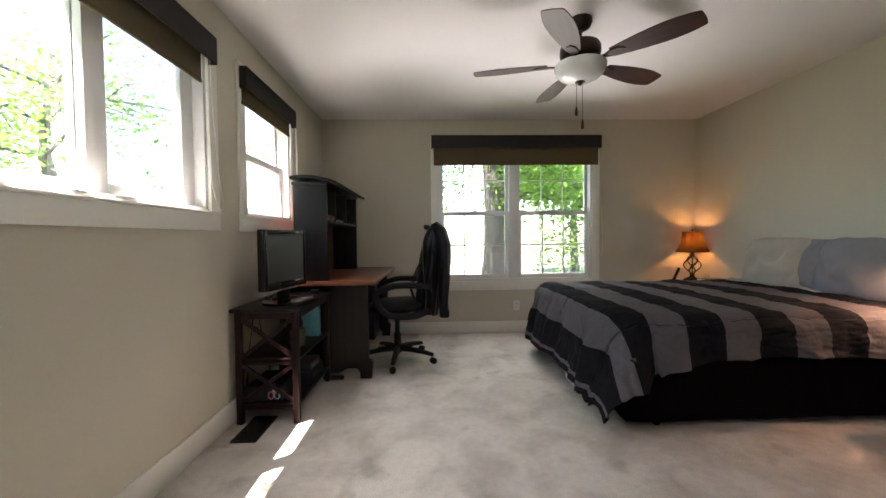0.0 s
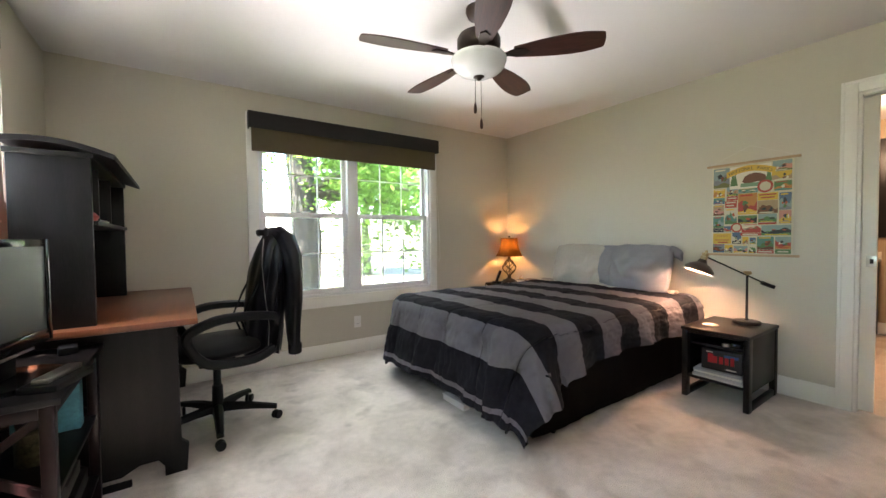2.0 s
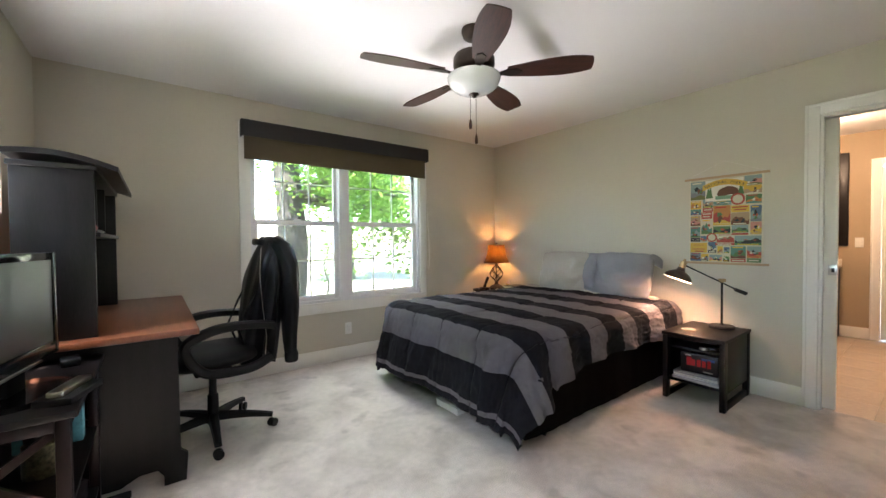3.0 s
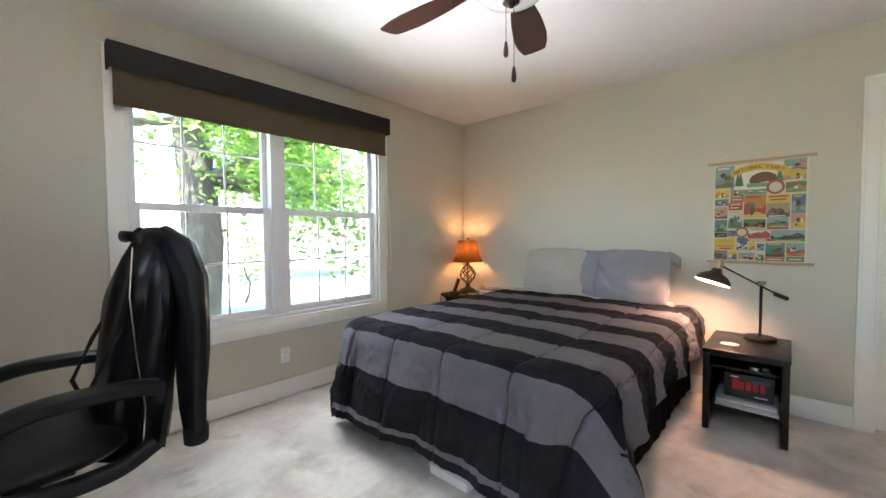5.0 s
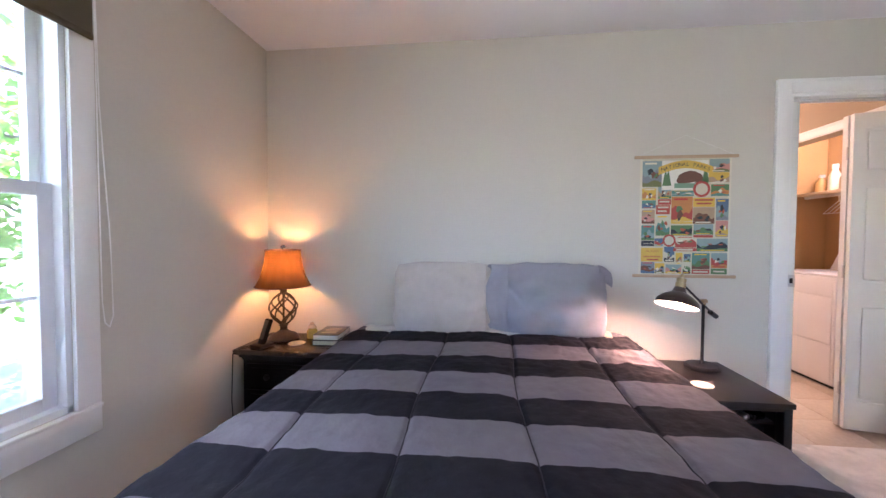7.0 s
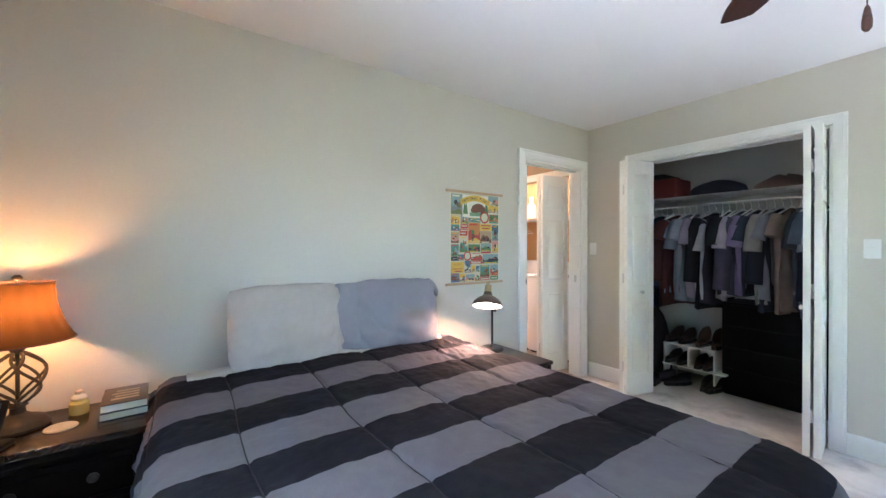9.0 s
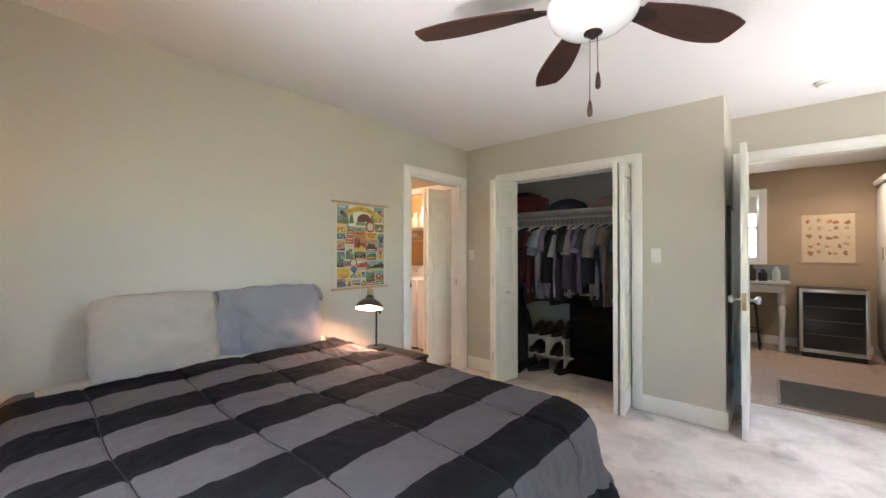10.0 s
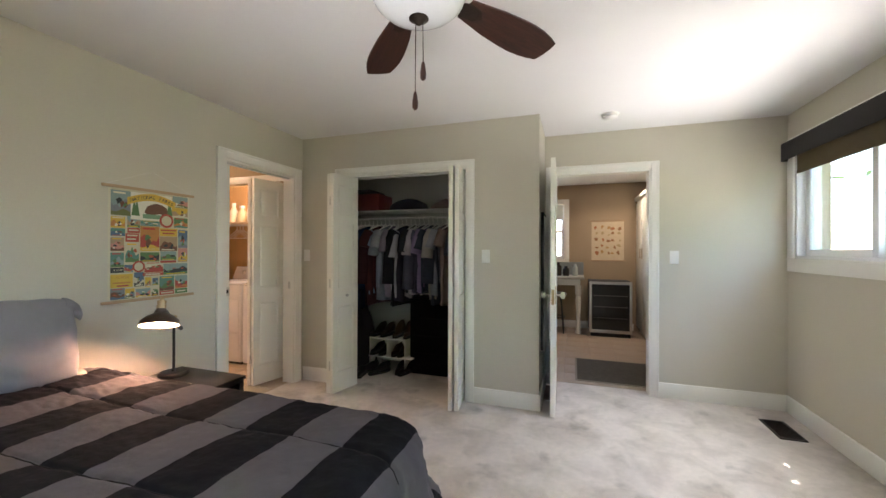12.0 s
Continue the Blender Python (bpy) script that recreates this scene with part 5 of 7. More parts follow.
prof = []
for i in range(15):
    f = i / 14
    prof.append((-0.83 + 0.355 * f, 0.772 + 0.05 * math.sin(math.pi * (0.18 + 0.70 * f)) - 0.035 * f))
bm = bmesh.new()
o = prof + [(x, z - 0.022) for x, z in reversed(prof)]
vs = prism(bm, o, 0, 1.20)
turn(bm, vs, pose(0, 4.61, 0, 90, 0, 0))
part("arched_top", bm, BLACKWOOD, hu)
boxpart("cornice", (-0.822, -0.55, 3.425, 4.60, 0.735, 0.757), BLACKWOOD, hu)
for y, c, dz in ((3.56, (0.55, 0.55, 0.55), 0.02), (3.72, (0.35, 0.06, 0.05), 0.03), (4.05, (0.5, 0.48, 0.45), 0.015)):
    bm = bmesh.new()
    lathe(bm, [(0.001, 0), (0.045, 0), (0.055, dz), (0.04, dz * 1.6), (0.02, dz * 1.9)], 20)
    turn(bm, bm.verts, pose(0, 0, 0, 0, 0, 0) @ Matrix.Diagonal((1.0, 1.5, 1, 1)))
    ob = part("desk_clutter", bm, plain(c, 0.5))
    ob.matrix_basis = pose(-0.63, y, 0.78 + 0.466)
    tagged(ob, "small crumpled item lying on the hutch shelf", "oddment")

# ---- office chair with the jacket ----
CH = pose(-0.08, 3.92, 0, 0, 0, 4)
oc = thing("office_chair", "black leather office chair with loop arms on castors", "office chair", CH)
for k in range(5):
    a = radians(-96 + 72 * k)
    bm = bmesh.new()
    c, s = math.cos(a), math.sin(a)
    loops = []
    for f in (0.0, 0.3, 0.6, 0.9, 1.0):
        r = 0.03 + 0.31 * f
        w, hh = 0.030 - 0.012 * f, 0.028 - 0.012 * f
        z = 0.115 - 0.035 * f * f
        loops.append([(r * c - s * u * w, r * s + c * u * w, z + v * hh) for u, v in ((-1, -0.8), (1, -0.8), (0.8, 0.6), (0, 1), (-0.8, 0.6))])
    rings(bm, loops)
    leg = part("base_arm", bm, BLACKPL, oc)
    for sgn in (-1, 1):
        bm = bmesh.new()
        lathe(bm, [(0.008, -0.010), (0.025, -0.009), (0.027, 0), (0.025, 0.009), (0.008, 0.010)], 18)
        turn(bm, bm.verts, pose(0.34 * c, 0.34 * s, 0.027, 90, 0, 30 * k) @ pose(0, 0, sgn * 0.013))
        part("castor", bm, BLACKPL, leg)
bm = bmesh.new()
lathe(bm, [(0.035, 0.075), (0.04, 0.13), (0.032, 0.14), (0.030, 0.25), (0.022, 0.255), (0.020, 0.39)], 24)
part("gas_column", bm, BLACKPL, oc)
boxpart("tilt_mechanism", (-0.10, 0.10, -0.06, 0.06, 0.385, 0.42), BLACKPL, oc, 0.01)
bm = bmesh.new()
tube(bm, [(-0.05, 0.05, 0.40), (-0.05, 0.19, 0.385), (-0.06, 0.25, 0.38)], 0.006, 8)
part("lever", bm, BLACKPL, oc)


def pad(w, d, h, e=2.6, crown=0.02, n=28):
    """A stuffed pad centred on the origin, x by y by z."""
    bm = bmesh.new()
    loops = []
    for i in range(11):
        ph = -math.pi / 2 + math.pi * i / 10
        k, z = max(math.cos(ph), 0.001) ** 0.45, math.sin(ph)
        loops.append([(d / 2 * k * math.copysign(abs(math.cos(a)) ** (2 / e), math.cos(a)), w / 2 * k * math.copysign(abs(math.sin(a)) ** (2 / e), math.sin(a)), h / 2 * z + (crown * (1 - k) if z > 0 else 0)) for a in [2 * math.pi * q / 36 for q in range(36)]])
    rings(bm, loops)
    return bm


part("seat", pad(0.50, 0.50, 0.10, 3.2), SEATLEATHER, oc, smooth=60, m=pose(0.0, 0, 0.50, 0, -2, 0))
part("backrest", pad(0.48, 0.66, 0.11, 2.8), LEATHER, oc, smooth=60, m=pose(0.30, 0, 0.86, 0, -80, 0))
for s in (-1, 1):
    y = s * 0.275
    bm = bmesh.new()
    ctrl = [(0.27, 0.50), (0.17, 0.455), (0.03, 0.45), (-0.07, 0.465), (-0.125, 0.51), (-0.165, 0.58), (-0.17, 0.635), (-0.12, 0.672), (-0.02, 0.705), (0.10, 0.71), (0.22, 0.70), (0.29, 0.685)]
    pts = []
    for i in range(len(ctrl) - 1):
        for q in range(4):
            f = q / 4
            p0, p1, p2, p3 = ctrl[max(i - 1, 0)], ctrl[i], ctrl[i + 1], ctrl[min(i + 2, len(ctrl) - 1)]
            pts.append([0.5 * (2 * p1[j] + (p2[j] - p0[j]) * f + (2 * p0[j] - 5 * p1[j] + 4 * p2[j] - p3[j]) * f * f + (3 * p1[j] - p0[j] - 3 * p2[j] + p3[j]) * f ** 3) for j in (0, 1)])
    loops = []
    for i, (x, z) in enumerate(pts):
        a, b = pts[max(i - 1, 0)], pts[min(i + 1, len(pts) - 1)]
        d = Vector((b[0] - a[0], b[1] - a[1])).normalized()
        nx, nz = -d.y, d.x
        hw = 0.028 if z < 0.6 else 0.036
        loops.append([(x + nx * v * 0.024, y + u * hw, z + nz * v * 0.024) for u, v in ((-1, -0.6), (-0.6, -1), (0.6, -1), (1, -0.6), (1, 0.6), (0.6, 1), (-0.6, 1), (-1, 0.6))])
    rings(bm, loops)
    part("armrest", bm, BLACKPL, oc, smooth=50)

# jacket hung over the chair back
jk = thing("jacket", "black leather jacket with ribbed cuffs hung over the chair back", "jacket", CH)
bm = bmesh.new()
loops = []
for i in range(27):
    f = i / 26
    z = 1.235 - 0.80 * f
    cx = 0.35 - 0.10 * f
    wx = (0.06 + 0.045 * math.sin(min(1, f * 1.8) * math.pi / 2)) * (0.35 + 0.65 * min(1, f * 6) ** 0.5)
    wy = (0.10 + 0.14 * min(1, f * 3.0) ** 0.7) * (1 - 0.10 * f)
    if i == 0:
        wx, wy = 0.015, 0.06
    ring = []
    for q in range(60):
        a = 2 * math.pi * q / 60
        fold = 1 + (0.05 * math.sin(5 * a + 3 * f) + 0.14 * noise.noise((3.5 * math.cos(a), 3.5 * math.sin(a), f * 2.2))) * min(1, f * 2.5) + 0.10 * noise.noise((2 * math.cos(a), 2 * math.sin(a), f * 4)) + 0.13 * noise.noise((6 * math.cos(a), 6 * math.sin(a), f * 1.6)) * min(1, f * 3)
        ring.append((cx + wx * fold * math.cos(a), wy * fold * math.sin(a), z + 0.02 * math.sin(3 * a) * f))
    loops.append(ring)
rings(bm, loops)
part("body", bm, LEATHER, jk, smooth=75)


def sleeve(pts, radii, name="sleeve"):
    bm = bmesh.new()
    loops = []
    up = Vector((0, 1, 0))
    for i, (p, r) in enumerate(zip(pts, radii)):
        p = Vector(p)
        d = (Vector(pts[min(i + 1, len(pts) - 1)]) - Vector(pts[max(i - 1, 0)])).normalized()
        s = d.cross(up).normalized()
        t = s.cross(d)
        ring = []
        for q in range(30):
            a = 2 * math.pi * q / 30
            k = 1 + 0.20 * noise.noise((math.cos(a) * 1.8, math.sin(a) * 1.8, i * 0.5 + pts[0][1] * 30)) + 0.14 * noise.noise((math.cos(a) * 4.5, math.sin(a) * 4.5, i * 0.8 + pts[0][1] * 30))
            ring.append(p + (s * math.cos(a) * 0.72 + t * math.sin(a)) * r * k)
        loops.append(ring)
    rings(bm, loops)
    return part(name, bm, LEATHER, jk, smooth=75)


for s in (-1, 1):
    base = [(0.35, s * 0.10, 1.20), (0.385, s * 0.15, 1.14), (0.405, s * 0.195, 1.03), (0.41, s * 0.215, 0.90), (0.405, s * 0.225, 0.77), (0.40, s * 0.23, 0.66), (0.40, s * 0.23, 0.56), (0.405, s * 0.23, 0.48)]
    sleeve(base, [0.06, 0.085, 0.088, 0.080, 0.070, 0.062, 0.054, 0.049])
    bm = bmesh.new()
    lathe(bm, [(0.040, 0.49), (0.042, 0.47), (0.040, 0.43), (0.034, 0.425), (0.030, 0.43)], 24)
    turn(bm, bm.verts, pose(0.405, s * 0.23, 0))
    part("cuff", bm, KNIT, jk, "ribbed knit cuff")
bm = bmesh.new()
loops = []
for i in range(9):
    f = i / 8
    a = math.pi * (0.1 + 0.8 * f)
    c = Vector((0.30 - 0.045 * math.sin(a), 0.10 * math.cos(a), 1.19 + 0.01 * math.sin(a)))
    loops.append([c + Vector((0.009 * math.cos(q), 0.0, 0.020 * math.sin(q))) for q in [2 * math.pi * k / 12 for k in range(12)]])
rings(bm, loops)
part("collar", bm, LEATHER, jk, smooth=70)
bm = bmesh.new()
tube(bm, [(0.24, -0.20, 1.16), (0.22, -0.235, 1.0), (0.23, -0.25, 0.8), (0.25, -0.25, 0.62), (0.24, -0.24, 0.46)], 0.0022, 6)
part("zip", bm, CHROME, jk, "metal zip")
for s in (-1, 1):
    bm = bmesh.new()
    tube(bm, [(0.27, s * 0.12, 0.98), (0.18, s * 0.14, 0.80), (0.12, s * 0.13, 0.66), (0.16, s * 0.10, 0.54), (0.22, s * 0.10, 0.52)], 0.008, 8)
    part("strap", bm, LEATHER, jk)

# ---- national parks poster ----
po = thing("park_poster", "colourful vintage travel collage poster hung on wooden rails", "poster", pose(E, 2.25, 1.347, 90, 0, -90))
# local x runs south along the wall, y up, z into the room


def poster_base(ob, w, h, rail, paper):
    bm = bmesh.new()
    n = 16
    for i in range(n):
        x0, x1 = -w / 2 + w * i / n, -w / 2 + w * (i + 1) / n
        z0, z1 = [0.006 + 0.0015 * math.sin(3.0 * x / w) for x in (x0, x1)]
        a = [bm.verts.new(p) for p in ((x0, -h / 2, z0), (x1, -h / 2, z1), (x1, h / 2, z1), (x0, h / 2, z0))]
        b = [bm.verts.new((v.co.x, v.co.y, v.co.z - 0.001)) for v in a]
        bm.faces.new(a)
        bm.faces.new(b[::-1])
    bmesh.ops.remove_doubles(bm, verts=bm.verts, dist=1e-6)
    part("sheet", bm, paper, ob)
    for s in (-1, 1):
        bm = bmesh.new()
        box(bm, -rail / 2, rail / 2, s * h / 2 - 0.009, s * h / 2 + 0.009, 0.001, 0.016, bevel=0.003)
        part("rail", bm, plain((0.48, 0.33, 0.20), 0.5), ob, "pale wooden rail")


poster_base(po, 0.50, 0.70, 0.57, plain((0.66, 0.62, 0.48), 0.6))


def tile(parent, x0, x1, y0, y1, color, z=0.0085, name="picture"):
    """A printed picture: x and y in hundredths of the sheet from its top left."""
    bm = bmesh.new()
    box(bm, -0.25 + x0 * 0.005, -0.25 + x1 * 0.005, 0.35 - y1 * 0.007, 0.35 - y0 * 0.007, z - 0.0003, z)
    return part(name, bm, plain(color, 0.55), parent)


def land(parent, x0, x1, y0, y1, skyc, hill, base, seed):
    """A small printed landscape: sky, a ridge and the ground before it."""
    x0, x1, y0, y1 = x0 + 0.25, x1 - 0.25, y0 + 0.2, y1 - 0.2
    t = tile(parent, x0, x1, y0, y1, skyc)
    rr = random.Random(seed)
    bm = bmesh.new()
    n = 15
    p1, p2 = rr.uniform(0, 6), rr.uniform(0, 6)
    hs = [0.50 + 0.16 * math.sin(p1 + i * 0.42) + 0.08 * math.sin(p2 + i * 1.1) for i in range(n)]
    o = [(x0, y1)] + [(x0 + (x1 - x0) * i / (n - 1), y1 - (y1 - y0) * hs[i]) for i in range(n)] + [(x1, y1)]
    prism(bm, [(-0.25 + a * 0.005, 0.35 - b * 0.007) for a, b in o], 0.0086, 0.0089)
    part("ridge", bm, plain(hill, 0.55), t)
    bm = bmesh.new()
    hb = [0.20 + 0.06 * math.sin(p2 + i * 0.5) for i in range(n)]
    o = [(x0, y1)] + [(x0 + (x1 - x0) * i / (n - 1), y1 - (y1 - y0) * hb[i]) for i in range(n)] + [(x1, y1)]
    prism(bm, [(-0.25 + a * 0.005, 0.35 - b * 0.007) for a, b in o], 0.0090, 0.0093)
    part("foreground", bm, plain(base, 0.55), t)
    for k_ in range(4):
        cx, cy = x0 + (x1 - x0) * rr.uniform(0.22, 0.78), y0 + (y1 - y0) * rr.uniform(0.38, 0.78)
        ra, rb = (x1 - x0) * rr.uniform(0.06, 0.16), (y1 - y0) * rr.uniform(0.05, 0.14)
        bm = bmesh.new()
        prism(bm, [(-0.25 + (cx + ra * (1 + 0.3 * math.sin(3 * q + p1)) * math.cos(q)) * 0.005, 0.35 - (cy + rb * (1 + 0.3 * math.sin(2 * q + p2)) * math.sin(q)) * 0.007) for q in [2 * math.pi * k / 16 for k in range(16)]], 0.0094, 0.0095 + 0.0002 * k_)
        part("motif", bm, plain(rr.choice([(0.03, 0.035, 0.04), (0.16, 0.07, 0.04), (0.70, 0.66, 0.50), (0.10, 0.20, 0.08), (0.42, 0.10, 0.05)]), 0.55), t)
    cap = rr.choice([0.06, 0.88])
    bm = bmesh.new()
    ym = y0 + (y1 - y0) * cap
    box(bm, -0.25 + (x0 + (x1 - x0) * 0.12) * 0.005, -0.25 + (x1 - (x1 - x0) * rr.uniform(0.1, 0.3)) * 0.005, 0.35 - (ym + (y1 - y0) * 0.07) * 0.007, 0.35 - ym * 0.007, 0.0094, 0.0097)
    part("caption_bar", bm, plain(rr.choice([(0.70, 0.66, 0.50), (0.50, 0.06, 0.04), (0.72, 0.46, 0.04)]), 0.55), t)


CR, YE, OR, RD, BR, GN, TL, BL, SK, DK, PK = (0.58, 0.54, 0.40), (0.64, 0.42, 0.06), (0.52, 0.22, 0.06), (0.42, 0.07, 0.05), (0.16, 0.07, 0.04), (0.10, 0.20, 0.08), (0.10, 0.24, 0.20), (0.09, 0.15, 0.24), (0.24, 0.33, 0.32), (0.03, 0.035, 0.04), (0.55, 0.25, 0.20)
tile(po, 3, 97, 1, 99, (0.58, 0.53, 0.37), 0.0078, "print_field")
# ragged rows of little pictures (x0, x1, y0, y1, sky, hill, ground)
OL, GY, TN = (0.16, 0.17, 0.06), (0.20, 0.22, 0.24), (0.40, 0.28, 0.17)
cells = [(2, 24, 3, 25, SK, GY, OL), (76, 98, 2, 13, SK, PK, OL), (75, 98, 13, 23, YE, TN, CR), (2, 18, 26, 36, YE, OR, YE), (2, 18, 36, 43, TL, BL, BL),
         (20, 35, 24, 35, SK, TN, GN), (35, 60, 28, 33, TL, SK, TL), (35, 59, 33, 56, OR, RD, YE), (78, 98, 23, 33, GN, OR, TL), (59, 83, 42, 56, TN, BR, BR), (84, 98, 35, 53, BL, SK, GY),
         (2, 17, 44, 56, TN, PK, BR), (18, 34, 48, 66, CR, TL, GN), (2, 17, 57, 70, TL, SK, GN), (35, 59, 57, 66, GN, DK, OL), (60, 82, 56, 65, SK, GN, GN), (84, 98, 53, 67, PK, YE, TN),
         (17, 27, 68, 75, BL, RD, SK), (40, 64, 66, 76, CR, RD, RD), (64, 98, 68, 79, SK, DK, GN), (2, 18, 88, 98, GY, BR, BL), (28, 40, 75, 88, BL, CR, DK), (41, 49, 80, 90, YE, TN, CR),
         (50, 58, 81, 88, BL, SK, GN), (18, 29, 89, 98, YE, GY, OL), (30, 48, 90, 98, SK, PK, YE), (49, 58, 88, 98, CR, GN, BR), (59, 79, 80, 94, TL, GN, BR), (80, 98, 80, 93, SK, RD, OR)]
for x0, x1, y0, y1, c in ((2, 17, 70, 75, DK), (20, 35, 35, 40, RD), (18, 34, 40, 48, RD), (59, 83, 34, 42, YE), (60, 82, 65, 67.5, RD), (38, 65, 76, 79, RD), (2, 27, 76, 88, YE), (59, 79, 94, 98, RD), (80, 98, 93, 98, GN)):
    tile(po, x0 + 0.3, x1 - 0.3, y0 + 0.2, y1 - 0.2, c, 0.0086, "caption_field")
for x0, x1, y, c in ((61, 81, 35.4, RD), (63, 79, 38.4, RD), (20, 32, 41.4, CR), (20, 30, 44.6, CR), (5, 24, 83.0, OR), (9, 22, 85.6, RD), (61, 77, 95.4, CR), (83, 95, 95.0, CR), (22, 33, 36.6, CR), (42, 60, 77.0, CR)):
    tile(po, x0, x1, y, y + 1.3, c, 0.0089, "lettering_bar")
for i, c in enumerate(cells):
    land(po, *c, 11 + i)
tile(po, 24, 75, 3, 27.5, (0.74, 0.72, 0.62), 0.0086)
bm = bmesh.new()
hill = [(40, 20), (43, 15), (48, 13), (55, 11.5), (62, 12.5), (68, 15), (70, 20), (66, 24), (60, 21), (52, 22), (46, 24), (42, 22)]
prism(bm, [(-0.25 + a * 0.005, 0.35 - b * 0.007) for a, b in hill], 0.0087, 0.009)
part("dark_shape", bm, plain(BR, 0.55), po)
for x in (28, 31, 71, 73):
    bm = bmesh.new()
    prism(bm, [(-0.25 + a * 0.005, 0.35 - b * 0.007) for a, b in ((x - 3.5, 24), (x + 3.5, 24), (x, 9))], 0.0087, 0.009)
    part("printed_tree", bm, plain(GN, 0.55), po)
tile(po, 38, 70, 22, 26, (0.18, 0.32, 0.20), 0.0091)
bm = bmesh.new()
arc = [(20 + 60 * i / 16, 8.5 - 5.5 * math.sin(math.pi * i / 16)) for i in range(17)]
prism(bm, [(-0.25 + a * 0.005, 0.35 - b * 0.007) for a, b in arc + [(x, y + 6.5) for x, y in reversed(arc)]], 0.0092, 0.0097)
part("banner", bm, plain(YE, 0.55), po)
for i, ch in enumerate("NATIONAL PARKS"):
    f = (i + 0.5) / 14
    x = 23 + 54 * f
    y = 8.5 - 5.5 * math.sin(math.pi * (x - 20) / 60) + 3.4
    words("letter", ch, 0.030, pose(-0.25 + x * 0.005, 0.35 - y * 0.007, 0.0099, 0, 0, 18 * (0.5 - f) * 2), plain(DK, 0.5), po, 0.0002)
for txt, x, y, sz, c in (("GRAND CANYON", 48.5, 54, 0.0135, CR), ("ACADIA", 15, 79, 0.020, OR), ("WIND CAVE", 49, 77.5, 0.015, CR), ("GLACIER", 10, 72.6, 0.013, CR)):
    words("lettering", txt, sz, pose(-0.25 + x * 0.005, 0.35 - y * 0.007, 0.0097), plain(c, 0.5), po, 0.0002)
for x, y, r, c in ((68, 27, 9, RD), (33.5, 70, 7, RD)):
    bm = bmesh.new()
    lathe(bm, [(0.001, 0.0092), (r * 0.0052, 0.0092), (r * 0.0052, 0.0096), (0.001, 0.0096)], 28)
    turn(bm, bm.verts, pose(-0.25 + x * 0.005, 0.35 - y * 0.007, 0))
    dsc = part("badge", bm, plain(c, 0.55), po)
    bm = bmesh.new()
    lathe(bm, [(0.001, 0.0097), (r * 0.0037, 0.0097), (r * 0.0037, 0.0099), (0.001, 0.0099)], 28)
    turn(bm, bm.verts, pose(-0.25 + x * 0.005, 0.35 - y * 0.007, 0))
    part("badge_middle", bm, plain(CR, 0.55), dsc)


bm = bmesh.new()
tube(bm, [(-0.265, 0.358, 0.010), (0.0, 0.475, 0.006), (0.265, 0.358, 0.010)], 0.0006, 5)
part("hanging_cord", bm, WHITEPL, po, "thin white cord to a nail")

# ---- closet contents ----
cs = thing("closet_shelf", "white wire closet shelf with a hanging rod", "shelf", pose(0, 0, 0))
for i in range(14):
    y = -0.11 + 0.40 * i / 13
    bm = bmesh.new()
    tube(bm, [(1.085, y, 1.745), (3.305, y, 1.745)], 0.0028, 5)
    part("shelf_wire", bm, WIRE, cs)
for x in (1.4, 1.9, 2.4, 2.9):
    bm = bmesh.new()
    tube(bm, [(x, -0.11, 1.742), (x, 0.29, 1.742), (x, 0.30, 1.715)], 0.003, 5)
    part("cross_wire", bm, WIRE, cs)
bm = bmesh.new()
tube(bm, [(1.085, 0.24, 1.66), (3.305, 0.24, 1.66)], 0.012, 12)
part("rod", bm, WIRE, cs)
bm = bmesh.new()
box(bm, 1.085, 3.305, 0.287, 0.291, 1.740, 1.748)
part("front_lip", bm, WIRE, cs)


def garment(x, y, top, length, width, color, tilt, seed, sleeve_len):
    """A shirt on a hanger, hung square to the rod: a creased, closed body with sleeves."""
    m = pose(x, y, 0, 0, 0, tilt)
    ob = thing("hanging_shirt", "shirt hanging on a hanger from the closet rod", "shirt", m, "clothes on the rod")
    cloth = mat("shirt_cloth", (0.58 * color[0], 0.62 * color[1], 0.68 * color[2]), 0.9, spec=0.15, vary=0.22, scale=14, fine=200, bump=0.3)
    bm = bmesh.new()
    loops = []
    n = 12
    for i in range(n + 1):
        f = i / n
        z = top - length * f
        wy = width * (0.22 + 0.78 * min(1, f * 5.0) ** 0.8) * (1 - 0.06 * f)
        wx = 0.020 + 0.014 * math.sin(min(1, f * 3) * 1.5)
        loops.append([(wx * (math.cos(a) + (0.5 * math.sin(4 * a + seed + 3 * f) + 0.35 * math.sin(7 * a - 2 * seed - 4 * f)) * min(1, 2 * f)) + 0.01 * noise.noise((f * 3, seed, 1)), wy * math.sin(a), z + 0.015 * math.sin(2 * a + seed) * f) for a in [2 * math.pi * q / 32 for q in range(32)]])
    rings(bm, loops)
    part("body", bm, cloth, ob, smooth=70)
    for s in (-1, 1):
        bm = bmesh.new()
        tube(bm, [(0, s * width * 0.80, top - 0.07), (0.01, s * width * 1.0, top - 0.14), (0.022, s * width * 1.10, top - 0.10 - sleeve_len)], 0.052, 10, 0.060)
        part("sleeve", bm, cloth, ob, smooth=70)
    bm = bmesh.new()
    tube(bm, [(0, -width * 0.85, top - 0.05), (0, 0, top + 0.02), (0, width * 0.85, top - 0.05)], 0.006, 6)
    tube(bm, [(0, 0, top + 0.02), (0, 0, top + 0.05), (0, 0.016, top + 0.068), (0, 0.012, top + 0.086), (0, -0.006, top + 0.086)], 0.003, 5)
    part("hanger", bm, WHITEPL, ob, "white plastic hanger")


